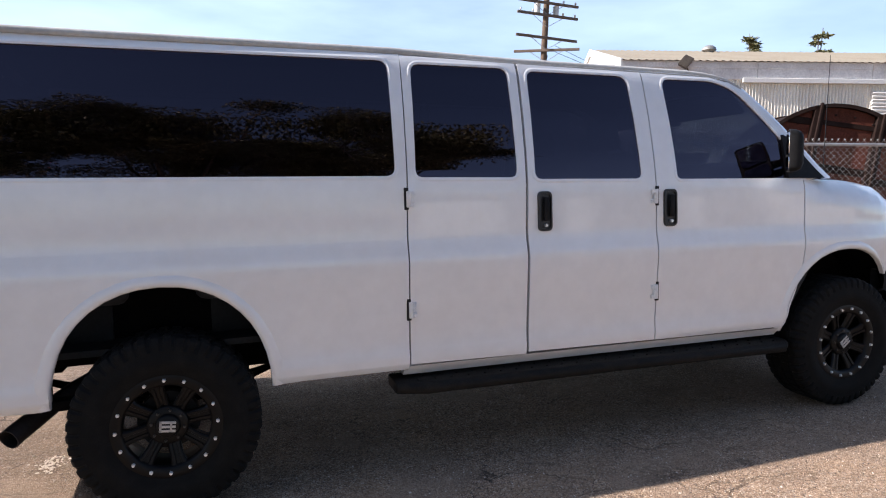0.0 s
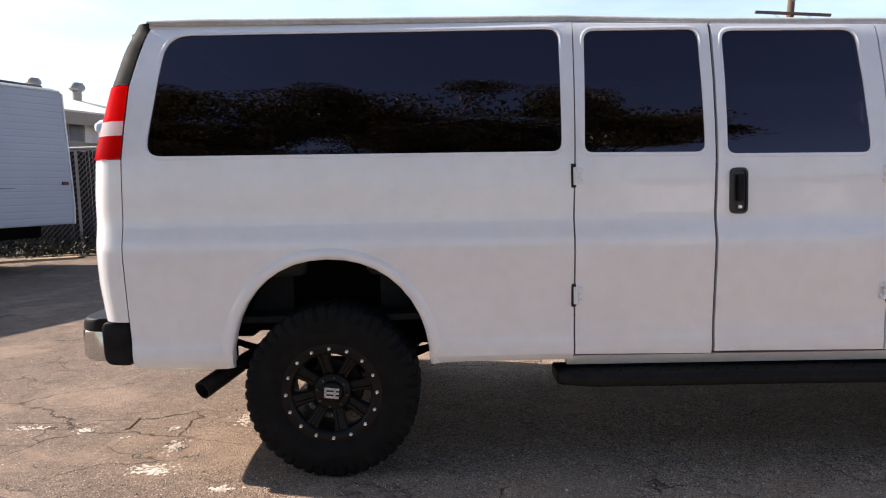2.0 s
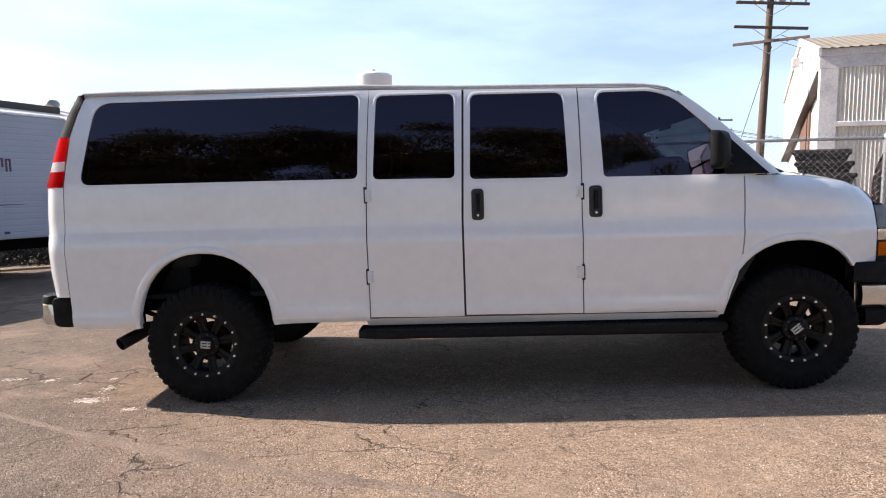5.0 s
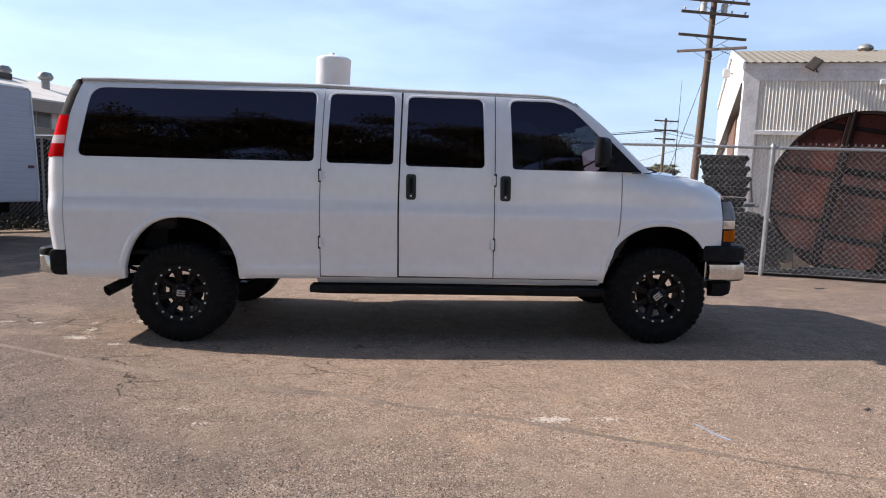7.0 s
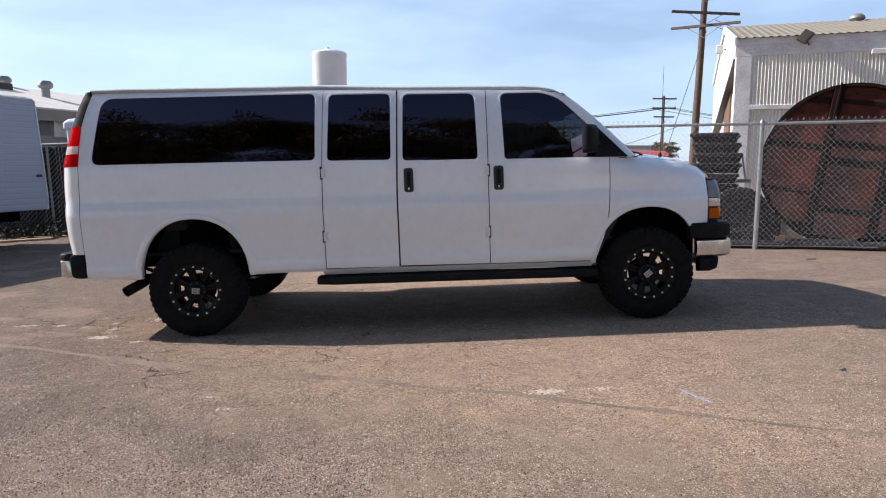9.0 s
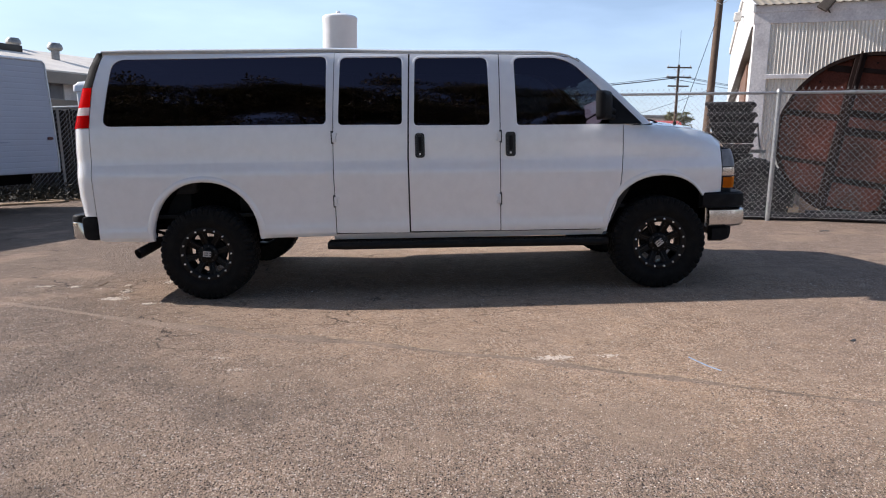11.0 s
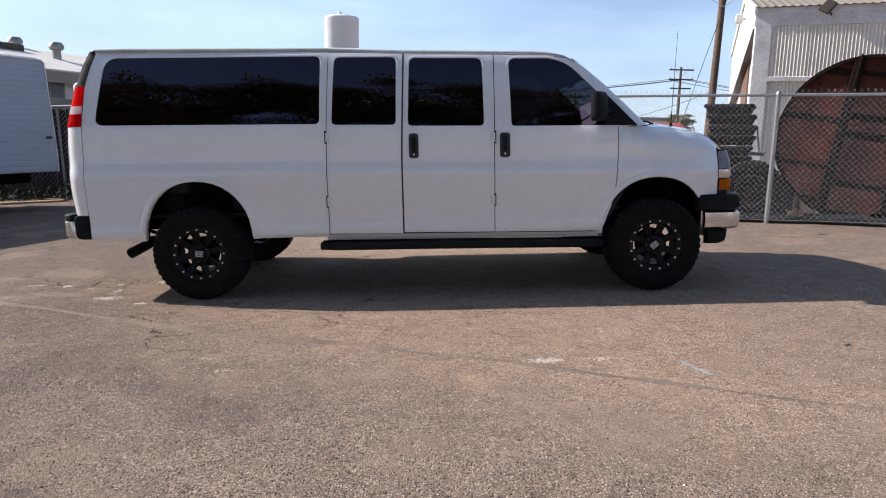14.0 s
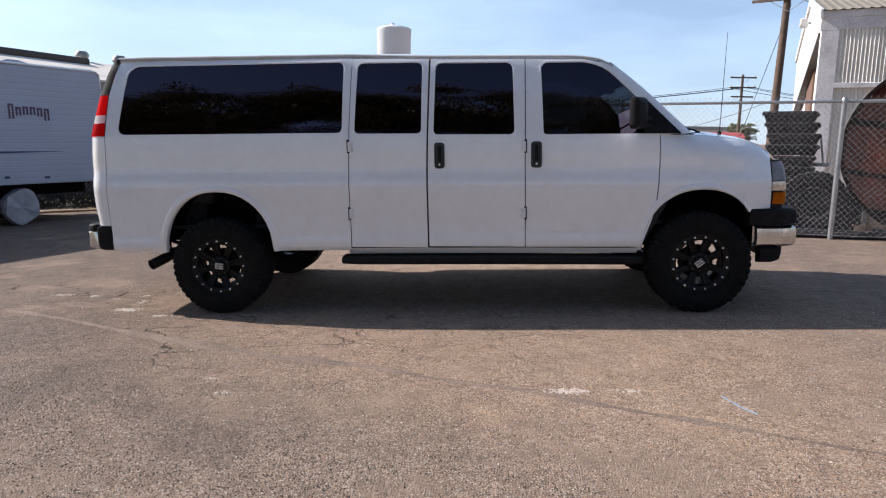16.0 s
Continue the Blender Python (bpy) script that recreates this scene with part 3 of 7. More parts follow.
def build_sides(van, mirror):
    s = "far" if mirror else "near"
    zs = [0.545, 0.62, 0.8, 0.95, 1.1, 1.3, 1.51, 1.67, 1.832, 1.95, 2.05, 2.118]
    rear_edge = [seam(REAR_SEAM, z, 0) for z in reversed(zs)]
    q = ([(-0.922, 0.545), (-0.89, 0.528), (-0.50, 0.512)] + ARCH_R + [(0.50, 0.522), (0.62, 0.527), (SEAM_1 - G, 0.527)]
         + [(SEAM_1 - G + 0.03 * max(0, (z - 1.2)) / 0.9, z) for z in (0.8, 1.2, 1.6, 2.0)] + [(SEAM_1 + 0.028, line(TOP, 1.12))]
         + [(0.1, line(TOP, 0.1))] + rear_edge[:-1])
    quarter = panel("quarter_panel", q, [WIN_R], van, PAINT, mirror)
    def door(x0, x1, hole, name):
        lean = lambda x, z: x + 0.028 * max(0, z - 1.2) / 0.9 * (1.0 if x < 2 else 0.3)
        gl, gr = ((0.0068, 0.0032), (0.0032, 0.0068))[x0 < 1.5]
        left = [(lean(x0 + gl, z), z) for z in (0.555, 0.9, 1.2, 1.6, 2.0)]
        right = [(lean(x1 - gr, z), z) for z in (2.0, 1.6, 1.2, 0.9, 0.545)]
        o = left + [(lean(x0 + gl, 2.06), line(TOP, x0) - 0.004), (lean(x1 - gr, 2.06), line(TOP, x1) - 0.004)] + right
        return panel(name, o, [hole], van, PAINT, mirror)
    d1 = door(SEAM_1, SEAM_2, WIN_2, "side_door")
    d2 = door(SEAM_2, SEAM_3, WIN_3, "side_door")
    fs = [seam(FRONT_SEAM, z, -G) for z in (0.535, 0.614, 0.75, 0.886, 1.0, 1.18, 1.33)]
    o = ([(SEAM_3 + G, 0.543)] + fs + [(3.608, 1.424), (3.776, 1.428)] + [(3.70, 1.508), (3.60, 1.610), (3.50, 1.712), (3.40, 1.812), (3.30, 1.905), (3.23, 1.965), (3.15, 2.010)] + [(3.04, 2.034), (SEAM_3 + G + 0.008, 2.048)]
         + [(SEAM_3 + G + 0.008, 2.0), (SEAM_3 + G, 1.2)])
    d3 = panel("front_door", o, [WIN_4], van, PAINT, mirror)
    panel("rocker_panel", [(1.10, 0.492), (3.455, 0.480), (3.47, 0.525), (SEAM_3, 0.536), (1.13, 0.546), (1.118, 0.522), (1.10, 0.522)], [], van, PAINT, mirror, flange=0.05)
    hood = [(x, line(HOOD_EDGE, x)) for x in (4.53, 4.44, 4.306, 4.2, 4.105, 3.955, 3.80)]
    f = ([(3.468, 0.505)] + [(x, z) for x, z in ARCH_F if z > 0.506] + [(4.350, 0.826), (4.512, 0.824), (4.508, 1.0), (4.500, 1.205)]
         + hood + [(3.774, 1.420)] + [seam(FRONT_SEAM, z, G) for z in (1.419, 1.18, 1.0, 0.886, 0.75, 0.614)])
    panel("front_wing", f, [], van, PAINT, mirror)
    # windscreen pillar: a broad painted strip from the wing to the roof
    bm = bmesh.new()
    rows = []
    for z, xa, w in ((1.424, 3.780, 0.096), (1.50, 3.708, 0.094), (1.60, 3.610, 0.092), (1.70, 3.512, 0.089), (1.80, 3.413, 0.084), (1.90, 3.305, 0.078), (1.965, 3.230, 0.072), (2.010, 3.152, 0.070)):
        y = side_y(xa, z + 0.012)
        row = [(xa - 0.006, y + 0.010, z), (xa, y, z), (xa + w * 0.42, y + 0.003, z + 0.004), (xa + w * 0.72, y + 0.012, z + 0.008), (xa + w * 0.86, y + 0.030, z + 0.008), (xa + w * 0.88, y + 0.07, z + 0.006)]
        rows.append([(px, 2 * YC - py if mirror else py, pz) for px, py, pz in row])
    loft(bm, rows)
    part("windscreen_pillar", bm, PAINT, van, sharp=60)
    # panes
    for win, holder, mat in ((WIN_R, quarter, GLASS), (WIN_2, d1, GLASS), (WIN_3, d2, GLASS), (WIN_4, d3, CAB_GLASS)):
        c = np.mean(win, axis=0)
        o = [tuple(c + (np.array(p) - c) * (1 + 0.006 / max(0.2, np.linalg.norm(np.array(p) - c)))) for p in win]
        panel("window_pane", o, [], holder, mat, mirror, inset=0.007, flange=0.0, label="dark tinted glass")
        # rounded pressing round the opening
        bm = bmesh.new()
        rows = []
        for out, dy in ((0.021, 0.0010), (0.016, -0.0012), (0.011, -0.0026), (0.006, -0.0020), (0.002, 0.0015), (-0.002, 0.0105)):
            row = []
            for i, p in enumerate(win):
                a, b = win[i - 1], win[(i + 1) % len(win)]
                d = Vector((b[0] - a[0], b[1] - a[1])).normalized()
                px, pz = p[0] + d.y * out, p[1] - d.x * out
                y = side_y(px, pz) + dy
                row.append((px, 2 * YC - y if mirror else y, pz))
            rows.append(row)
        loft(bm, rows, close=True)
        part("window_surround", bm, PAINT, holder, sharp=70)
    # raised lips round the wheel openings
    for pts in (ARCH_R, ARCH_F):
        bm = bmesh.new()
        rows = []
        for i, (x, z) in enumerate(pts):
            a, b = pts[max(0, i - 1)], pts[min(len(pts) - 1, i + 1)]
            d = Vector((b[0] - a[0], 0, b[1] - a[1])).normalized()
            n = Vector((-d.z, 0, d.x))
            row = []
            for out, dy in ((-0.002, 0.05), (-0.003, 0.002), (0.004, -0.008), (0.018, -0.012), (0.036, -0.007), (0.052, 0.001), (0.056, 0.004)):
                w = 1.0 if x < 4.0 else max(0.30, 1.0 - 2.4 * (x - 4.0))
                px, pz = x + n.x * out * w, max(0.505, z + n.z * out * w)
                y = side_y(px, pz) + dy * w
                row.append((px, 2 * YC - y if mirror else y, pz))
            rows.append(row)
        loft(bm, rows)
        part("wheel_arch_lip", bm, PAINT, van)
    # handles, hinges
    sy = (lambda x, z, d: 2 * YC - side_y(x, z) - d) if mirror else (lambda x, z, d: side_y(x, z) + d)
    sg = -1 if mirror else 1
    for door_ob, x0, x1, z0, z1 in ((d2, 1.830, 1.912, 1.188, 1.396), (d3, 2.603, 2.689, 1.182, 1.390)):
        bm = bmesh.new()
        o = round_corners([(x0, z0), (x1, z0), (x1, z1), (x0, z1)], 0.028, 5)
        rows = []
        for sc, dy in ((1.0, 0.004), (1.0, -0.008), (0.93, -0.014), (0.74, -0.014), (0.70, -0.004)):
            c = ((x0 + x1) / 2, (z0 + z1) / 2)
            rows.append([(c[0] + (p[0] - c[0]) * sc, sy(p[0], p[1], sg * 0 + dy), c[1] + (p[1] - c[1]) * (1 - (1 - sc) * 0.45)) for p in o])
        loft(bm, rows, close=True)
        bm.faces.new([bm.verts[-len(o) + i] for i in range(len(o))]) if bm.verts.ensure_lookup_table() is None else None
        h = part("door_handle", bm, HANDLE, door_ob, "black recessed pull handle")
        bm = bmesh.new()
        xm = (x0 + x1) / 2
        box(bm, xm - 0.012, xm + 0.016, sy(xm, 1.3, -0.020) - 0.006, sy(xm, 1.3, -0.020) + 0.006, z0 + 0.055, z1 - 0.03, 0.005, 2)
        part("grip", bm, PLASTIC, h)
        bm = bmesh.new()
        rod(bm, (xm, sy(xm, z0, -0.022), z0 + 0.032), (xm, sy(xm, z0, 0.0), z0 + 0.032), 0.008, n=12)
        part("lock", bm, BOLT, h, "bright key lock")
    for door_ob, x, zt in ((d1, SEAM_1, 1.375), (d1, SEAM_1, 0.832), (d2, SEAM_3, 1.352), (d2, SEAM_3, 0.822)):
        front = door_ob is d2
        k = -1 if front else 1
        bm = bmesh.new()
        y = sy(x, zt, -0.004)
        lx = x + 0.022 * max(0, zt - 1.2) / 0.9 - (0.003 if front else 0)
        box(bm, min(lx - 0.006 * k, lx + 0.014 * k), max(lx - 0.006 * k, lx + 0.014 * k), y - 0.010, y + 0.008, zt - 0.040, zt + 0.040, 0.003, 2)
        for dz in (-0.027, 0.0, 0.027):
            rod(bm, (lx + 0.019 * k, y - 0.010, zt + dz - 0.010), (lx + 0.019 * k, y - 0.010, zt + dz + 0.010), 0.0075, n=10)
        for dz in (-0.027, 0.027):
            box(bm, min(lx + 0.022 * k, lx + 0.036 * k), max(lx + 0.022 * k, lx + 0.036 * k), y - 0.008, y + 0.004, zt + dz - 0.012, zt + dz + 0.012, 0.003, 2)
        hinge = part("hinge", bm, HINGE, door_ob, "white painted door hinge", sharp=30)
        bm = bmesh.new()
        box(bm, min(lx - 0.016 * k, lx + 0.006 * k), max(lx - 0.016 * k, lx + 0.006 * k), y - 0.001, y + 0.010, zt - 0.052, zt + 0.056, 0.002)
        part("hinge_recess", bm, SEAM_DARK, hinge, smooth=False)
    return d3


def build_roof(van):
    bm = bmesh.new()
    xs = [-0.93, -0.90, -0.865, -0.84, -0.80, -0.70, -0.3, 0.3, 0.9, 1.5, 2.1, 2.6, 2.92, 3.06, 3.16, 3.22, 3.265]
    rows = []
    for x in xs:
        e = line(ROOF_EDGE, x) + 0.004 - (0.012 if x < -0.82 else 0) - 0.5 * max(0, -0.86 - x)
        y0 = 0.262 + 0.03 * max(0.0, (x - 2.9) / 0.4)
        row = []
        for k in range(25):
            u = k / 24
            s = math.sin(math.pi * u)
            y = y0 + (2 * YC - 2 * y0) * (0.5 - 0.5 * math.cos(math.pi * u)) ** 1.0
            row.append((x, y, e - 0.018 + 0.085 * (1 - abs(2 * (y - y0) / (2 * YC - 2 * y0) - 1) ** 2.6)))
        rows.append(row)
    loft(bm, rows)
    roof = part("roof", bm, PAINT, van, sharp=60)
    # header between the roof's front edge and the top of the windscreen
    bm = bmesh.new()
    loft(bm, [[(x - 0.004, y, z - 0.003) for x, y, z in rows[-1]], [(x + 0.02, y, min(z - 0.03, 2.012)) for x, y, z in rows[-1]], [(x - 0.03, y, min(z - 0.06, 1.975)) for x, y, z in rows[-1]]])
    part("front_header", bm, GUTTER, van)
    bm = bmesh.new()
    loft(bm, [[(-0.926, y, 2.075) for _, y, _ in rows[0]], [(-0.926, y, z - 0.002) for _, y, z in rows[0]]])
    part("rear_header", bm, PAINT, van)
    for mirror in (False, True):
        # gutter along the roof's edge, and the black seal that goes on down the windscreen pillar
        bm = bmesh.new()
        sg = -1 if mirror else 1
        rows = []
        for x, k in ((-0.835, 0.8), (-0.6, 1), (0.0, 1), (0.6, 1), (1.13, 1), (1.5, 1), (1.78, 1), (2.2, 1), (2.58, 1), (2.9, 1), (3.02, 0.9), (3.10, 0.8), (3.17, 0.7), (3.22, 0.6), (3.26, 0.5)):
            z = line(ROOF_EDGE, x) - 0.024
            y = side_y(x, min(z, 2.10)) + 0.012
            y = 2 * YC - y if mirror else y
            rows.append([(x, y + sg * dy, z + k * dz) for dy, dz in ((0.020, -0.013), (-0.006, -0.013), (-0.011, -0.009), (-0.010, 0.007), (-0.004, 0.016), (0.010, 0.023), (0.045, 0.027))])
        loft(bm, rows)
        part("roof_gutter", bm, GUTTER, van, "dusty grey roof gutter", sharp=60)
        bm = bmesh.new()
        pts = []
        for x, z in ((3.245, 2.004), (3.30, 1.960), (3.38, 1.893), (3.47, 1.808), (3.57, 1.714), (3.67, 1.615), (3.77, 1.516), (3.855, 1.436)):
            y = side_y(x, z) + 0.030
            pts.append((x - 0.006, 2 * YC - y if mirror else y, z))
        tube(bm, pts, 0.007, 8)
        part("pillar_seal", bm, RUBBER, van, "black rubber seal")
        # strip between the side and the gutter
        bm = bmesh.new()
        rows = []
        for x in (-0.83, -0.4, 0.2, 0.7, 1.13, 1.45, 1.78, 2.2, 2.58, 2.9, 3.04, 3.14):
            row = []
            for f in (0, 0.5, 1):
                z = (line(TOP, x) + (0.005 if x > SEAM_1 else -0.005)) * (1 - f) + (line(ROOF_EDGE, x) - 0.022) * f
                y = side_y(x, min(z, 2.115)) + 0.004
                row.append((x, 2 * YC - y if mirror else y, z))
            rows.append(row)
        loft(bm, rows)
        part("cant_rail", bm, PAINT, van)
    return roof


def build_rear(van):
    XR = [(0.545, -1.060), (0.76, -1.085), (0.93, -1.102), (1.317, -1.102), (1.51, -1.090), (1.832, -1.020), (2.0, -0.975), (2.10, -0.935), (2.16, -0.89)]
    def corner(z, mirror, off=0.0, n=9):
        xs, xr = line(REAR_SEAM, z) - 0.005, line(XR, z)
        y0 = side_y(-0.95, min(z, 2.1))
        row = []
        for k in range(n):
            a = math.pi / 2 * k / (n - 1)
            x = xs + (xr - off - xs) * math.sin(a) ** 0.85
            y = y0 - off * math.cos(a) + 0.16 * (1 - math.cos(a) ** 0.85)
            row.append((x, 2 * YC - y if mirror else y, z))
        return row
    def band(name, z0, z1, mat, mirror, parent, off=0.0, n=8, label=""):
        bm = bmesh.new()
        rows = [corner(z0 + (z1 - z0) * k / n, mirror, off) for k in range(n + 1)]
        loft(bm, rows)
        thick(bm, 0.003)
        return part(name, bm, mat, parent, label)
    for mirror in (False, True):
        band("rear_corner_panel", 0.752, 1.500, PAINT, mirror, van, n=22)
        bm = bmesh.new()
        loft(bm, [[(x + 0.11, y + (-0.10 if mirror else 0.10), z) for x, y, z in corner(z, mirror)] for z in (1.50, 1.67, 1.84)])
        thick(bm, 0.003)
        lamp = part("tail_lamp", bm, TAIL_CLEAR, van, "red and clear tail lamp")
        band("upper_lens", 1.676, 1.838, TAIL_RED, mirror, lamp, 0.006, label="bright red lens")
        band("reverse_lens", 1.610, 1.674, TAIL_CLEAR, mirror, lamp, 0.006, label="clear reversing lens")
        band("lower_lens", 1.504, 1.608, TAIL_DEEP, mirror, lamp, 0.006, label="deep red lens")
        band("rear_pillar_cap", 1.842, 2.135, RUBBER, mirror, van, 0.002, n=12, label="black plastic pillar cap")
    # added dark sheets and bulkhead that keep sun and lamp glow out of the cabin
    for mirror in (False, True):
        bm = bmesh.new()
        loft(bm, [[(x + 0.10, y + (-0.09 if mirror else 0.09), z) for x, y, z in corner(z, mirror)] for z in (0.6, 1.0, 1.4, 1.7, 2.0, 2.11)])
        thick(bm, 0.004)
        for y0, y1, z0, z1 in ((0.12, 0.45, 0.70, 1.50), (0.24, 0.45, 1.50, 1.86), (0.30, 0.45, 1.86, 2.06)):
            box(bm, -0.90, -0.88, 2 * YC - y1 if mirror else y0, 2 * YC - y0 if mirror else y1, z0, z1)
        box(bm, -0.93, -0.80, YC if mirror else 0.31, 2 * YC - 0.31 if mirror else YC, 2.052, 2.066)
        box(bm, -0.84, -0.832, YC if mirror else 0.31, 2 * YC - 0.31 if mirror else YC, 0.72, 2.05)
        box(bm, -0.90, -0.88, YC if mirror else 0.40, 2 * YC - 0.40 if mirror else YC, 0.70, 1.43)
        part("rear_light_block", bm, SEAM_DARK, van, smooth=False)
    for k in (0, 1):
        bm = bmesh.new()
        rows = []
        zs = [0.76 + (2.12 - 0.76) * i / 20 for i in range(21)]
        for z in zs:
            y0 = side_y(-0.95, min(z, 2.1)) + 0.165
            ys = np.linspace(y0, YC - 0.004, 6) if k == 0 else np.linspace(YC + 0.004, 2 * YC - y0, 6)
            rows.append([(line(XR, z) + 0.022 - 0.012 * (1 - ((y - YC) / 0.8) ** 2), y, z) for y in ys])
        loft(bm, rows)
        thick(bm, -0.02)
        d = part("rear_door", bm, PAINT, van)
        bm = bmesh.new()
        rows = []
        for z in np.linspace(1.46, 2.02, 6):
            ys = np.linspace(0.42, YC - 0.09, 4) if k == 0 else np.linspace(YC + 0.09, 2 * YC - 0.42, 4)
            rows.append([(line(XR, z) - 0.004, y, z) for y in ys])
        loft(bm, rows)
        thick(bm, -0.004)
        part("window_pane", bm, GLASS, d, "dark tinted glass")
    # bumper: chrome bar with a black pad on top and black end caps
    bm = bmesh.new()
    o = round_corners([(-1.250, 0.560), (-1.250, 0.700), (-1.175, 0.738), (-0.97, 0.738), (-0.97, 0.548), (-1.205, 0.545)], [0.03, 0.02, 0.01, 0, 0, 0.03], 4)
    rows = []
    for y, dx in ((0.135, 0.10), (0.150, 0.055), (0.185, 0.025), (0.25, 0.008), (0.5, -0.01), (YC, -0.02), (1.62, -0.01), (1.87, 0.008), (1.935, 0.025), (1.97, 0.055), (1.985, 0.10)):
        rows.append([(min(-0.97, x + dx * (1 if x < -0.98 else 0)), y, z) for x, z in o])
    loft(bm, rows, close=True, cap=True)
    bumper = part("rear_bumper", bm, CHROME, van, "dulled chrome bumper")
    bm = bmesh.new()
    rows = []
    for y, dx in ((0.118, 0.115), (0.128, 0.085), (0.150, 0.055), (0.185, 0.025), (0.25, 0.008), (0.5, -0.01), (YC, -0.02), (1.62, -0.01), (1.87, 0.008), (1.935, 0.025), (1.97, 0.055), (1.992, 0.085), (2.002, 0.115)):
        o = round_corners([(-1.246 + dx, 0.696), (-1.240 + dx, 0.758), (-0.962, 0.758), (-0.962, 0.696)], [0.012, 0.026, 0, 0], 4)
        rows.append([(x, y, z) for x, z in o])
    loft(bm, rows, close=True, cap=True)
    part("step_pad", bm, PLASTIC, bumper, "black step pad")
    for y0, y1 in ((0.062, 0.36), (1.76, 2.058)):
        bm = bmesh.new()
        o2 = round_corners([(-1.070, 0.544), (-1.075, 0.748), (-0.940, 0.752), (-0.925, 0.536)], [0.05, 0.03, 0.03, 0.05], 4)
        yo, yi = (y0, y1) if y0 < 1 else (y1, y0)
        s = 1 if y0 < 1 else -1
        cx, cz = -1.00, 0.645
        loft(bm, [[(cx + (x - cx) * k, yo + s * d, cz + (z - cz) * k) for x, z in o2] for k, d in ((0.86, 0.0), (0.96, 0.006), (1.0, 0.02), (1.0, 0.28))], close=True, cap=True)
        part("end_cap", bm, PLASTIC, bumper, "black bumper end cap")


def build_front(van):
    # bonnet between the two wings
    bm = bmesh.new()
    xs = [3.90, 3.955, 4.03, 4.105, 4.2, 4.306, 4.38, 4.44, 4.49, 4.53, 4.57, 4.60, 4.615]
    rows = []
    for x in xs:
        z = line(HOOD_EDGE, x)
        y0 = side_y(x, z) - 0.004
        row = []
        for k in range(21):
            u = -1 + 2 * k / 20
            y = YC + u * (YC - y0)
            row.append((x + 0.06 * (1 - u * u) * max(0, (x - 3.9) / 0.7), y, z + 0.055 * (1 - abs(u) ** 3) - 0.001))
        rows.append(row)
    loft(bm, rows)
    part("bonnet", bm, PAINT, van, sharp=60)
    # windscreen and its black cowl
    bm = bmesh.new()
    rows = []
    for k in range(9):
        f = k / 8
        xe, ze = 3.875 + (3.255 - 3.875) * f, 1.425 + (2.010 - 1.425) * f
        y0 = side_y(3.70, ze) + 0.03
        row = []
        for j in range(15):
            u = -1 + 2 * j / 14
            row.append((xe + (0.075 - 0.035 * f) * (1 - u * u), YC + u * (YC - y0), ze + 0.012 * (1 - u * u)))
        rows.append(row)
    loft(bm, rows)
    thick(bm, -0.005)
    part("windscreen", bm, SCREEN_GLASS, van, "clear laminated windscreen")
    bm = bmesh.new()
    box(bm, 3.85, 4.02, 0.26, 2 * YC - 0.26, 1.385, 1.432, 0.012, 2)
    cowl = part("cowl", bm, PLASTIC, van, "black plastic cowl")
    for y0, y1 in ((0.35, 0.95), (1.05, 1.60)):
        bm = bmesh.new()
        tube(bm, [(4.0, y0, 1.437), (3.955, y0 + 0.02, 1.462), (3.91, (y0 + y1) / 2, 1.49), (3.90, y1, 1.50)], 0.008, 8)
        part("wiper", bm, PLASTIC, cowl)
    # front lamps on the corners
    for mirror in (False, True):
        def wrap(z0, z1, off, n=6, x0=4.512, inset=0.0):
            rows = []
            for i in range(n + 1):
                z = z0 + (z1 - z0) * i / n
                xe = line([(0.82, 4.648), (0.97, 4.646), (1.10, 4.638), (1.20, 4.612)], z) + off
                ys = side_y(x0, min(z, 1.2)) - off + inset
                row = []
                for k in range(8):
                    a = math.pi / 2 * k / 7
                    x = x0 + (xe + 0.012 - x0) * math.sin(a) ** 0.75
                    y = ys + 0.10 * (1 - math.cos(a)) ** 1.4 + 0.36 * (k / 7) ** 6
                    row.append((x, 2 * YC - y if mirror else y, z))
                rows.append(row)
            return rows
        bm = bmesh.new()
        loft(bm, wrap(0.828, 1.205, -0.012))
        thick(bm, 0.004)
        lamp = part("headlamp", bm, SEAM_DARK, van, "headlamp cluster with an amber indicator")
        for nm, z0, z1, mat, x0, lb in (("lamp_lens", 1.046, 1.196, LAMP_GLASS, 4.514, "smoky clear headlamp lens"), ("side_reflector", 0.966, 1.038, CHROME, 4.514, "bright reflector"),
                                        ("indicator_lens", 0.858, 0.950, AMBER, 4.530, "amber indicator lens")):
            bm = bmesh.new()
            loft(bm, wrap(z0, z1, 0.004, 5, x0))
            thick(bm, 0.003)
            part(nm, bm, mat, lamp, lb)
    bm = bmesh.new()
    box(bm, 4.58, 4.645, 0.50, 2 * YC - 0.50, 0.83, 1.19, 0.02, 2)
    grille = part("grille", bm, PLASTIC, van, "black grille with bright bars")
    for z in (0.93, 1.02, 1.11):
        bm = bmesh.new()
        box(bm, 4.63, 4.665, 0.52, 2 * YC - 0.52, z - 0.012, z + 0.012, 0.006, 2)
        part("grille_bar", bm, CHROME, grille)
    # bumper in three layers
    def bar(name, z0, z1, x0, x1, mat, bev, parent, y_in, tuck=0.0, label=""):
        bm = bmesh.new()
        plan = [(x0, y_in), (x0 + 0.14, y_in - 0.012), (x1 - 0.10, y_in + 0.004), (x1 - 0.03, y_in + 0.035), (x1 + 0.0, y_in + 0.10), (x1 + 0.02, y_in + 0.24), (x1 + 0.05, 0.7), (x1 + 0.07, YC)]
        plan = plan + [(x, 2 * YC - y) for x, y in reversed(plan[:-1])]
        rows = []
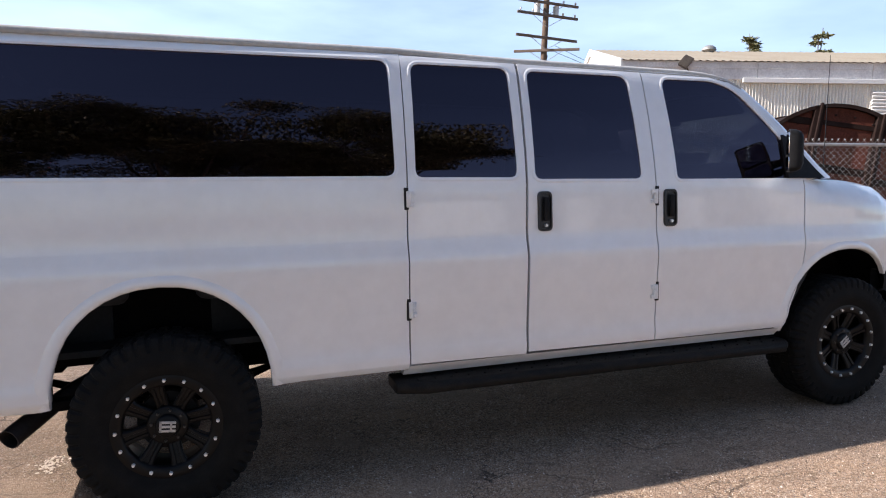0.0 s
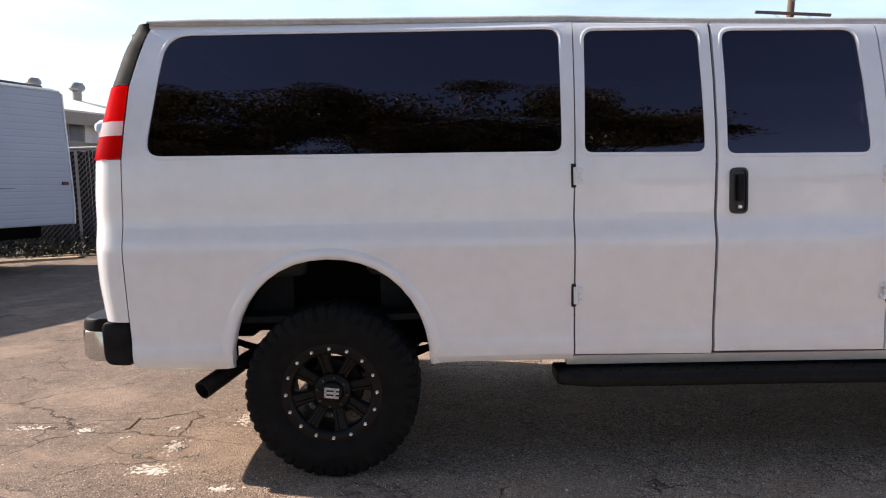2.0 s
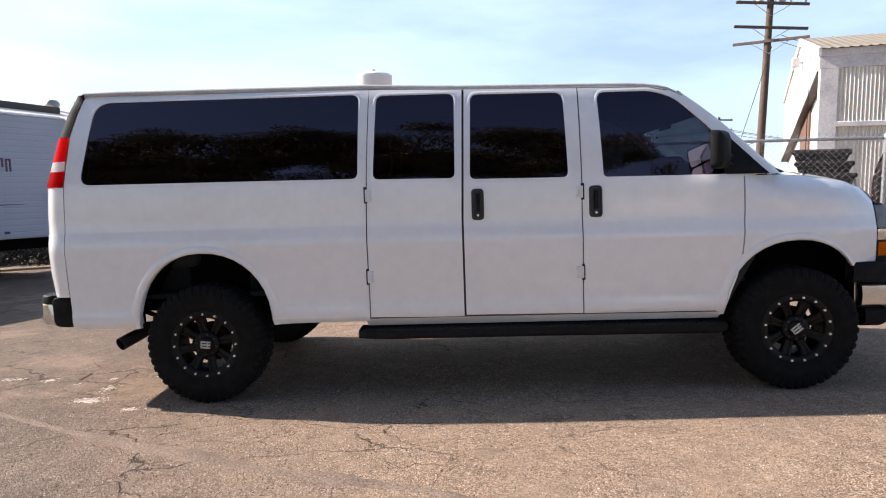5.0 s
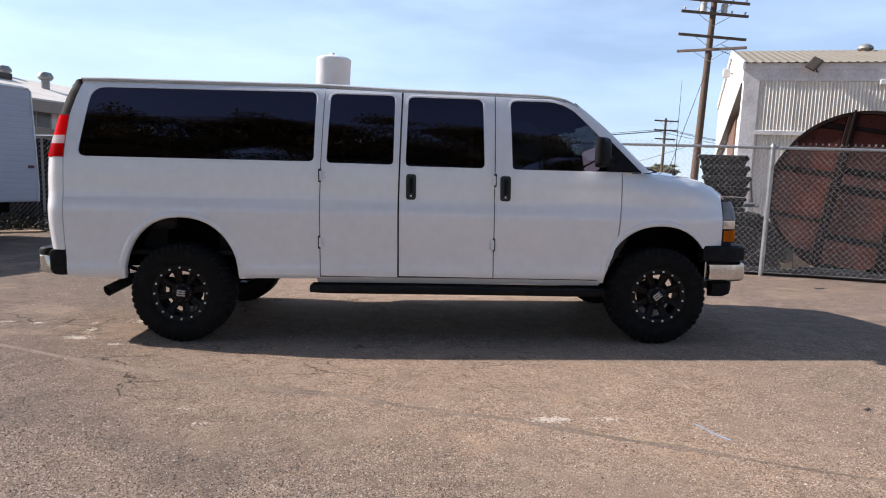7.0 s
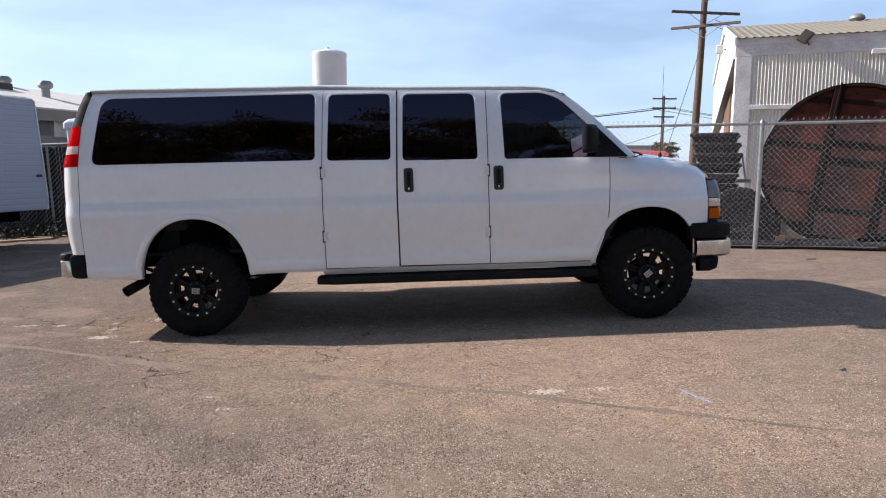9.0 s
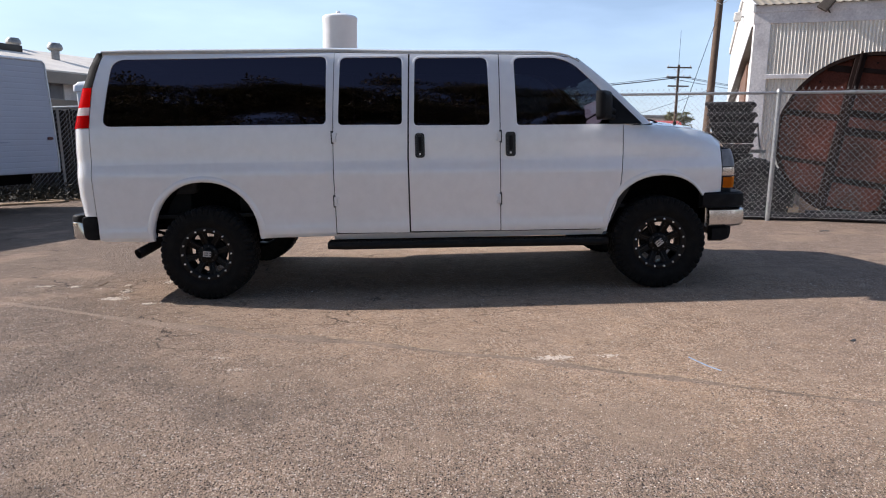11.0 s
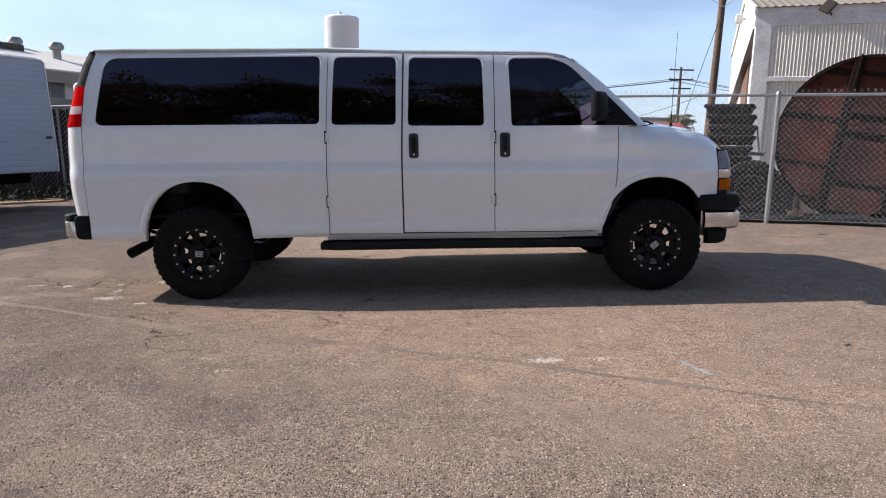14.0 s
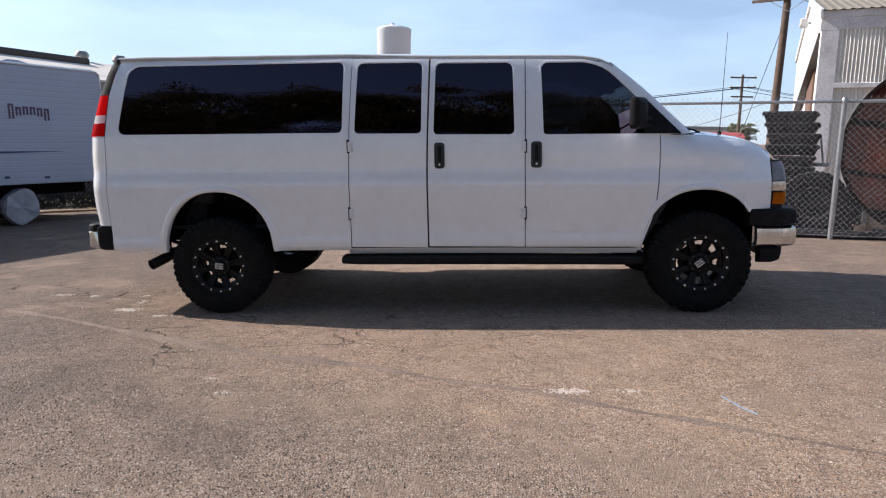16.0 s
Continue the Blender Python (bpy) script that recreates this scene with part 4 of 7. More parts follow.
        for z, k in ((z0, bev * 1.2), (z0 + bev, 0.0), ((z0 + z1) / 2, -0.004), (z1 - bev, 0.0), (z1, bev)):
            t = tuck * (1 - (z - z0) / (z1 - z0))
            rows.append([(x - k - t * (1 if x > x0 + 0.1 else 0), y + k * (1 if y < YC else -1), z) for x, y in plan])
        loft(bm, rows, cap=False)
        rows_in = [[(x - 0.10 if x > x0 + 0.01 else x, y + (0.09 if y < YC else -0.09), z) for x, y in plan] for z in (z1, z0)]
        vs = [[bm.verts.new(p) for p in row] for row in rows_in]
        bm.verts.ensure_lookup_table()
        n = len(plan)
        top, bot = [bm.verts[4 * n + i] for i in range(n)], [bm.verts[i] for i in range(n)]
        for a, b in ((top, vs[0]), (vs[0], vs[1]), (vs[1], bot)):
            for i in range(n - 1):
                bm.faces.new((a[i], a[i + 1], b[i + 1], b[i]))
        return part(name, bm, mat, parent, label, sharp=35)
    chrome = bar("front_bumper", 0.520, 0.685, 4.40, 4.745, CHROME, 0.02, van, 0.10, label="chrome front bumper")
    bar("bumper_top", 0.688, 0.824, 4.335, 4.735, PLASTIC, 0.018, chrome, 0.090, label="black plastic bumper top")
    bar("valance", 0.385, 0.517, 4.445, 4.66, PLASTIC, 0.02, chrome, 0.14, 0.02, label="black plastic valance")


def tyre_mesh():
    """One carcass: blocks and grooves are steps of its radius round the shoulders and the crown."""
    bm = bmesh.new()
    lugs, per = 46, 6
    n = lugs * per
    prof = [(0.222, -0.105), (0.226, -0.122), (0.245, -0.132), (0.270, -0.1385), (0.278, -0.1425), (0.318, -0.1445), (0.326, -0.141), (0.345, -0.1415), (0.362, -0.140), (0.374, -0.139), (0.388, -0.133),
            (0.400, -0.122), (0.405, -0.108), (0.405, -0.072), (0.405, -0.064), (0.405, -0.058), (0.405, -0.008), (0.405, 0.0), (0.405, 0.008), (0.405, 0.058), (0.405, 0.064), (0.405, 0.072), (0.405, 0.108), (0.400, 0.122),
            (0.388, 0.133), (0.374, 0.139), (0.345, 0.1415), (0.275, 0.139), (0.245, 0.132), (0.226, 0.122), (0.222, 0.105)]
    rings = []
    for k in range(n):
        a = k * math.tau / n
        row = []
        for r, y in prof:
            if r > 0.36:
                ph = (k % per) / per + (0.5 if y > 0 else 0)
                block = (k // per)
                if abs(y) > 0.07:
                    groove = (k + (3 if y > 0 else 0)) % per in (0, 1)
                    d = 0.0075 if groove else (0.003 if block % 2 and abs(y) > 0.11 else 0.0)
                    if r < 0.39 and not groove:
                        d = -0.0015 if block % 2 else 0.002
                    dy = (0.006 if groove and r < 0.401 else 0.0) * (1 if y < 0 else -1)
                elif abs(y) in (0.064, 0.0):
                    d, dy = 0.011, 0.0
                else:
                    d, dy = (0.010 if (k + (2 if y > 0 else 5)) % per == 0 else 0.0), 0.0
                row.append(((r - d) * math.cos(a), y + dy, (r - d) * math.sin(a)))
            else:
                row.append((r * math.cos(a), y, r * math.sin(a)))
        rings.append([bm.verts.new(p) for p in row])
    for k in range(n):
        A, B = rings[k], rings[(k + 1) % n]
        for i in range(len(prof) - 1):
            bm.faces.new((A[i], A[i + 1], B[i + 1], B[i]))
    return bm


def build_wheel(van, x, y, turn, spin, badge):
    """A wheel whose outer face looks to -y; the rim's barrel carries tyre, spokes, ring, cap and bolts."""
    bm = bmesh.new()
    lathe(bm, [(0.222, -0.118), (0.218, -0.10), (0.205, -0.09), (0.198, 0.0), (0.205, 0.10), (0.222, 0.118)], 48)
    wheel = part("wheel", bm, RIM, van, "matt black off-road wheel with bright ring bolts")
    wheel.matrix_basis = pose(x, y, 0.405, 0, 0, turn) @ pose(0, 0, 0, 0, spin, 0)
    part("tyre", tyre_mesh(), RUBBER, wheel, "black all-terrain tyre with chunky tread", sharp=28)
    bm = bmesh.new()
    lathe(bm, [(0.180, -0.098), (0.185, -0.118), (0.194, -0.126), (0.228, -0.128), (0.238, -0.124), (0.242, -0.116), (0.246, -0.128), (0.250, -0.126), (0.252, -0.108)], 64)
    ring = part("beadlock_ring", bm, RIM, wheel)
    for k in range(8):
        a = math.tau * k / 8
        bm = bmesh.new()
        p = []
        for r, w, yf in ((0.060, 0.030, -0.086), (0.095, 0.028, -0.094), (0.135, 0.028, -0.104), (0.165, 0.031, -0.110), (0.184, 0.038, -0.114), (0.200, 0.052, -0.117)):
            row = []
            for u, yy in ((-w, yf + 0.008), (-w * 0.75, yf), (-w * 0.35, yf), (-w * 0.25, yf + 0.007), (w * 0.25, yf + 0.007), (w * 0.35, yf), (w * 0.75, yf), (w, yf + 0.008), (w * 0.9, yf + 0.05), (-w * 0.9, yf + 0.05)):
                ca, sa = math.cos(a), math.sin(a)
                row.append((r * ca - u * sa, yy, r * sa + u * ca))
            p.append(row)
        loft(bm, p, close=True, cap=True)
        part("spoke", bm, RIM, wheel, sharp=25)
    bm = bmesh.new()
    lathe(bm, [(0.0, -0.122), (0.044, -0.122), (0.049, -0.118), (0.054, -0.106), (0.080, -0.104), (0.087, -0.098), (0.090, -0.080), (0.092, -0.04)], 40)
    cap = part("centre_cap", bm, RIM, wheel)
    bm = bmesh.new()
    for dz in (0.019, 0.0, -0.019):
        box(bm, -0.034, 0.034, -0.126, -0.121, dz - 0.0055, dz + 0.0055, 0.001)
    box(bm, -0.034, -0.025, -0.126, -0.121, -0.024, 0.024)
    box(bm, 0.010, 0.018, -0.126, -0.121, -0.024, 0.024)
    bmesh.ops.rotate(bm, verts=bm.verts, cent=(0, 0, 0), matrix=Matrix.Rotation(radians(-spin - badge), 3, "Y"))
    part("cap_badge", bm, CAP_ART, cap, "silver badge")
    lug = bmesh.new()
    rod(lug, (0, -0.114, 0), (0, -0.100, 0), 0.006, 0.008, 6)
    bolt = bmesh.new()
    rod(bolt, (0, -0.138, 0), (0, -0.124, 0), 0.0068, 0.0088, 8)
    lm, bo = bpy.data.meshes.new("lug_nut"), bpy.data.meshes.new("ring_bolt")
    lug.to_mesh(lm), bolt.to_mesh(bo)
    lug.free(), bolt.free()
    lm.materials.append(BOLT_DARK), bo.materials.append(BOLT)
    for k in range(8):
        o = new("lug_nut", lm)
        o.parent = wheel
        a = math.tau * k / 8
        o.location = (0.069 * math.cos(a + 0.39), 0, 0.069 * math.sin(a + 0.39))
    for k in range(16):
        o = new("ring_bolt", bo)
        o.parent = wheel
        a = math.tau * (k + 0.5) / 16
        o.location = (0.211 * math.cos(a), 0, 0.211 * math.sin(a))
    # brake disc and drum behind the spokes
    bm = bmesh.new()
    lathe(bm, [(0.0, -0.02), (0.132, -0.02), (0.137, -0.01), (0.137, 0.02), (0.0, 0.02)], 32)
    part("brake_disc", bm, EXHAUST, wheel)


def build_chassis(van):
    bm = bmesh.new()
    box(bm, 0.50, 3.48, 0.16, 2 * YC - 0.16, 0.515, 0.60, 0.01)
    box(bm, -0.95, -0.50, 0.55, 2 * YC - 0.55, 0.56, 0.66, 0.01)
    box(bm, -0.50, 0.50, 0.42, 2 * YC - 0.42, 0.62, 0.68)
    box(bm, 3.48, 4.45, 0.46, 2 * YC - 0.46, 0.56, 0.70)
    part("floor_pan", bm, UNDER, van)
    for y in (0.55, 2 * YC - 0.63):
        bm = bmesh.new()
        pts = [(-0.95, 0.60), (-0.45, 0.62), (0.0, 0.68), (0.5, 0.56), (0.9, 0.50), (3.2, 0.48), (3.6, 0.54), (4.0, 0.60), (4.5, 0.56)]
        loft(bm, [[(x, y + dy, z + dz) for dy, dz in ((0, 0), (0.08, 0), (0.08, 0.11), (0, 0.11))] for x, z in pts], close=True, cap=True)
        part("frame_rail", bm, UNDER, van)
    for x, rear in ((0.0, True), (3.937, False)):
        bm = bmesh.new()
        tube(bm, [(x, 0.18, 0.405), (x, YC - 0.15, 0.405), (x, YC, 0.405), (x, 2 * YC - 0.18, 0.405)], 0.045, 12)
        lathe(bm, [(0.0, -0.13), (0.07, -0.12), (0.13, -0.06), (0.145, 0.0), (0.13, 0.06), (0.07, 0.12), (0.0, 0.13)], 20, pose(x, YC + (0 if rear else 0.2), 0.405))
        part("axle", bm, UNDER, van)
    for y in (0.50, 2 * YC - 0.57):
        bm = bmesh.new()
        for k in range(4):
            l = 0.72 - 0.13 * k
            pts = [(-l + 2 * l * i / 10, 0.36 + 0.022 * -k + 0.16 * (abs(-1 + 2 * i / 10) ** 2) * (l / 0.72)) for i in range(11)]
            loft(bm, [[(px, y + dy, pz + dz + 0.06) for dy, dz in ((0, 0), (0.07, 0), (0.07, 0.014), (0, 0.014))] for px, pz in pts], close=True, cap=True)
        part("leaf_spring", bm, UNDER, van)
        bm = bmesh.new()
        rod(bm, (0.16, y + 0.05, 0.36), (0.30, y + 0.10, 0.80), 0.028, n=12)
        rod(bm, (0.19, y + 0.055, 0.46), (0.28, y + 0.09, 0.74), 0.036, n=12)
        part("shock_absorber", bm, SHOCK, van)
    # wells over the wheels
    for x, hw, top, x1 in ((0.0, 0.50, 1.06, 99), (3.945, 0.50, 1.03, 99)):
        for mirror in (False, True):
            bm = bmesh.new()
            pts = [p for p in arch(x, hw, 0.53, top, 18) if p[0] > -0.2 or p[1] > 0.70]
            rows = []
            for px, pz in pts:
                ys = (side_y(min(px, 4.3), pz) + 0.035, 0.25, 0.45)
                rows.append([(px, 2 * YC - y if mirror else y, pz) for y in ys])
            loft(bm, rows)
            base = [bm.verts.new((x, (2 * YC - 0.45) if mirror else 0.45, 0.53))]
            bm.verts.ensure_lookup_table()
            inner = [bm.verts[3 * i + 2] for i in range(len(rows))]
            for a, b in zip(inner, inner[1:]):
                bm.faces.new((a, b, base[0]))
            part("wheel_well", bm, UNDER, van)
    # exhaust with its turned-down tip behind the rear wheel
    bm = bmesh.new()
    tube(bm, [(2.6, 0.75, 0.50), (1.0, 0.72, 0.50), (0.45, 0.60, 0.55), (0.1, 0.48, 0.62), (-0.28, 0.42, 0.59), (-0.42, 0.34, 0.53), (-0.52, 0.255, 0.475)], 0.037, 14)
    part("exhaust_pipe", bm, EXHAUST, van, "sooty turned-out exhaust pipe")
    bm = bmesh.new()
    tube(bm, [(-0.50, 0.272, 0.485), (-0.56, 0.205, 0.448), (-0.605, 0.140, 0.422), (-0.630, 0.095, 0.406)], [0.038, 0.040, 0.041, 0.041], 20)
    bmesh.ops.delete(bm, geom=[f for f in bm.faces if len(f.verts) > 4], context="FACES")
    thick(bm, -0.004)
    part("exhaust_tip", bm, EXHAUST, van)
    # mud flap and bracket at the rear arch
    bm = bmesh.new()
    box(bm, -0.485, -0.462, 0.085, 0.150, 0.505, 0.80, 0.006, 2)
    box(bm, -0.47, -0.36, 0.09, 0.17, 0.505, 0.550, 0.006, 2)
    part("splash_guard", bm, UNDER, van)
    # running boards
    for mirror in (False, True):
        bm = bmesh.new()
        o = round_corners([(-0.035, 0.418), (0.20, 0.425), (0.20, 0.478), (-0.02, 0.476), (-0.045, 0.455)], [0.02, 0.01, 0.01, 0.015, 0.015], 4)
        rows = []
        for x, k, dz in ((1.045, 0.90, 0.0), (1.052, 1.0, 0.0), (1.20, 1.0, 0.0), (2.3, 1.0, -0.006), (3.42, 1.0, -0.016), (3.49, 1.0, -0.017), (3.50, 0.88, -0.017)):
            inn = 0.05 if x < 1.1 else (0.06 if x > 3.45 else 0.0)
            rows.append([(x, (lambda q: 2 * YC - q if mirror else q)(0.08 + (y - 0.08) * k + (inn if y < 0.05 else 0)), 0.445 + (z - 0.445) * k + dz) for y, z in o])
        loft(bm, rows, close=True, cap=True)
        board = part("running_board", bm, STEP, van, "black textured running board", sharp=35)
        bm = bmesh.new()
        for i in range(26):
            for q in (0.03, 0.09):
                x = 1.16 + i * 0.089 + (0.044 if q > 0.05 else 0)
                rod(bm, (x, 2 * YC - q if mirror else q, 0.458), (x, 2 * YC - q if mirror else q, 0.482 - 0.0065 * (x - 1.2)), 0.008, 0.005, 8)
        part("tread_studs", bm, STEP, board, kind="stuff")
        for x in (1.35, 2.28, 3.2):
            bm = bmesh.new()
            tube(bm, [(x, 2 * YC - 0.12 if mirror else 0.12, 0.43), (x, 2 * YC - 0.35 if mirror else 0.35, 0.46), (x, 2 * YC - 0.6 if mirror else 0.6, 0.53)], 0.02, 8)
            part("bracket", bm, UNDER, board)
    # fuel tank and gearbox under the floor
    bm = bmesh.new()
    box(bm, 0.95, 2.0, 1.12, 1.62, 0.37, 0.53, 0.04, 3)
    part("fuel_tank", bm, UNDER, van)
    bm = bmesh.new()
    tube(bm, [(3.9, YC, 0.58), (3.3, YC, 0.55), (2.8, YC, 0.53), (2.5, YC, 0.52), (0.15, YC, 0.42)], [0.16, 0.15, 0.11, 0.04, 0.04], 14)
    part("driveshaft", bm, UNDER, van)


def build_cabin(van):
    """What stands behind the tinted panes."""
    bm = bmesh.new()
    box(bm, -0.90, 3.75, 0.22, 2 * YC - 0.22, 0.70, 0.73)
    part("cabin_floor", bm, SEAM_DARK, van)
    bm = bmesh.new()
    loft(bm, [[(x, y, line(ROOF_EDGE, x) - 0.045 + 0.05 * (1 - ((y - YC) / 0.78) ** 2)) for y in np.linspace(0.28, 2 * YC - 0.28, 7)] for x in (-0.82, 0.5, 1.8, 2.6, 3.12, 3.20, 3.26, 3.325)])
    part("headliner", bm, SEAM_DARK, van)
    bm = bmesh.new()
    box(bm, 3.62, 3.95, 0.28, 2 * YC - 0.28, 1.12, 1.38, 0.05, 3)
    box(bm, 3.42, 3.73, 0.29, 2 * YC - 0.29, 1.10, 1.545, 0.06, 3)
    box(bm, 3.36, 3.63, 1.26, 1.84, 1.30, 1.615, 0.05, 3)
    dash = part("dashboard", bm, PLASTIC, van)
    bm = bmesh.new()
    tube(bm, [(3.27 - 0.07 * math.sin(a), 1.55 + 0.19 * math.cos(a), 1.42 + 0.18 * math.sin(a)) for a in [math.tau * k / 24 for k in range(24)]], 0.014, 8, True)
    rod(bm, (3.45, 1.55, 1.34), (3.27, 1.55, 1.42), 0.03, n=10)
    part("steering_wheel", bm, PLASTIC, dash)
    # sun visors folded against the screen, and the inside mirror
    for y0, y1 in ((0.32, 1.03), (1.09, 1.80)):
        bm = bmesh.new()
        box(bm, -0.010, 0.010, y0, y1, -0.085, 0.085, 0.008, 2, pose(3.34, 0, 1.905, 0, -44, 0))
        part("sun_visor", bm, SEAM_DARK, van)
    bm = bmesh.new()
    box(bm, -0.015, 0.015, YC - 0.13, YC + 0.13, -0.035, 0.035, 0.012, 2, pose(3.40, 0, 1.850, 0, 12, 0))
    rod(bm, (3.41, YC, 1.85), (3.44, YC, 1.90), 0.012, n=8)
    part("inside_mirror", bm, PLASTIC, van)
    def seat(x, y0, y1):
        bm = bmesh.new()
        box(bm, x - 0.22, x + 0.28, y0, y1, 0.90, 1.06, 0.05, 3)
        s = part("seat", bm, SEAT_CLOTH, van)
        bm = bmesh.new()
        box(bm, -0.06, 0.06, y0 + 0.01, y1 - 0.01, 0.0, 0.60, 0.05, 3, pose(x - 0.22, 0, 1.02, 0, -12, 0))
        part("backrest", bm, SEAT_CLOTH, s)
        bm = bmesh.new()
        box(bm, x - 0.15, x + 0.2, y0 + 0.06, y1 - 0.06, 0.72, 0.90)
        part("seat_base", bm, SEAM_DARK, s)
        for yc in np.arange(y0 + 0.25, y1 - 0.1, 0.5):
            bm = bmesh.new()
            box(bm, -0.05, 0.05, yc - 0.13, yc + 0.13, 0.62, 0.80, 0.04, 3, pose(x - 0.22, 0, 1.02, 0, -12, 0))
            part("headrest", bm, SEAT_CLOTH, s)
    seat(2.95, 0.38, 0.90), seat(2.95, 1.24, 1.76)
    for x in (2.05, 1.20, 0.35, -0.45):
        seat(x, 0.36, 1.72)


def build_mirror(van, door, mirror):
    """A tall mirror on two arms, its glass turned in towards the cab."""
    m = pose(3.425, -0.048, 1.590, 0, 0, 50)
    def put(bm):
        for v in bm.verts:
            v.co = m @ v.co
            if mirror:
                v.co.y = 2 * YC - v.co.y
        return bm
    bm = bmesh.new()
    o = round_corners([(-0.092, -0.122), (0.092, -0.122), (0.092, 0.122), (-0.092, 0.122)], 0.036, 5)
    loft(bm, [[(x * k, y, z * k) for x, z in o] for y, k in ((0.030, 0.93), (0.036, 0.97), (0.032, 1.0), (0.0, 0.98), (-0.025, 0.88), (-0.040, 0.65))], close=True, cap=True)
    body = part("door_mirror", put(bm), PLASTIC, door, "black plastic door mirror")
    for z0, z1, lb in ((-0.020, 0.106, "silvered mirror glass"), (-0.106, -0.032, "silvered wide-angle mirror glass")):
        bm = bmesh.new()
        o2 = round_corners([(-0.078, z0), (0.078, z0), (0.078, z1), (-0.078, z1)], 0.025, 4)
        loft(bm, [[(x, 0.034, z) for x, z in o2], [(x * 0.985, 0.038, z) for x, z in o2]], close=True, cap=True)
        part("mirror_glass", put(bm), MIRROR, body, lb)
    bm = bmesh.new()
    for z in (1.50, 1.555):
        tube(bm, [(3.47, 0.0, z), (3.52, 0.06, z - 0.01), (3.57, 0.15, z - 0.02)], 0.022, 10)
    if mirror:
        for v in bm.verts:
            v.co.y = 2 * YC - v.co.y
    part("mirror_arm", bm, PLASTIC, body)


def build_van():
    van = thing("van", None, "white extended passenger van with lifted suspension on black off-road wheels", "van")
    d_near = build_sides(van, False)
    d_far = build_sides(van, True)
    build_roof(van)
    build_rear(van)
    build_front(van)
    build_chassis(van)
    build_cabin(van)
    for mirror, door in ((False, d_near), (True, d_far)):
        build_mirror(van, door, mirror)
        # black patch in the corner of the front window
        panel("mirror_patch", round_corners([(3.490, 1.434), (3.776, 1.430), (3.704, 1.506), (3.604, 1.608), (3.530, 1.684), (3.490, 1.70)], [0.01, 0, 0, 0, 0.02, 0.02], 3), [], door, PLASTIC, mirror, inset=-0.012, flange=0.02)
    # dark lining close behind the shut lines
    for mirror in (False, True):
        for o in ([(1.05, 0.55), (1.20, 0.55), (1.20, 1.44), (1.05, 1.44)], [(1.70, 0.55), (1.84, 0.55), (1.84, 1.42), (1.70, 1.42)], [(2.5, 0.55), (2.64, 0.55), (2.64, 1.40), (2.5, 1.40)],
                  [(3.38, 0.52), (3.50, 0.56), (3.69, 0.90), (3.70, 1.40), (3.53, 1.40), (3.53, 0.90)], [(1.10, 1.46), (1.17, 1.46), (1.19, 2.06), (1.12, 2.06)],
                  [(1.74, 1.44), (1.81, 1.44), (1.83, 2.04), (1.76, 2.04)], [(2.52, 1.42), (2.63, 1.42), (2.63, 2.03), (2.52, 2.03)],
                  [(1.14, 2.078), (1.78, 2.056), (2.58, 2.034), (3.12, 2.024), (3.12, 2.052), (2.58, 2.064), (1.78, 2.086), (1.14, 2.108)]):
            panel("door_jamb", o, [], van, SEAM_DARK, mirror, inset=0.024, flange=0)
    for i, (x, y, t) in enumerate(((0.0, 0.135, 0), (3.937, 0.135, 0), (0.0, 2 * YC - 0.135, 180), (3.937, 2 * YC - 0.135, 180))):
        build_wheel(van, x, y, t, (-12, -24, 8, 30)[i], (-6, 38, 20, 70)[i])
    bm = bmesh.new()
    rod(bm, (4.19, 0.45, 1.42), (4.192, 0.45, 1.45), 0.018, 0.012, 12)
    rod(bm, (4.192, 0.45, 1.45), (4.225, 0.45, 2.25), 0.0032, 0.0016, 6)
    part("aerial", bm, PLASTIC, van, "thin whip aerial")
    return van


GUTTER = material("dusty_grey_gutter", (0.50, 0.485, 0.455), 0.5, scale=3, amount=0.6, dark=(0.26, 0.24, 0.21), fine=40, fine_amount=0.1)
BOLT_DARK = material("black_lug", (0.06, 0.06, 0.06), 0.35, 0.6)
SHOCK = material("painted_shock", (0.30, 0.29, 0.28), 0.5, 0.2)
build_van()


# ---- chain-link fence to the right of the van ----
FENCE_TURN = -26.0
fdir = Vector((math.cos(radians(FENCE_TURN)), math.sin(radians(FENCE_TURN)), 0))


def rises(d):
    """How much the yard's surface climbs per metre along a level direction."""
    return math.tan(radians(2.3)) * d.x


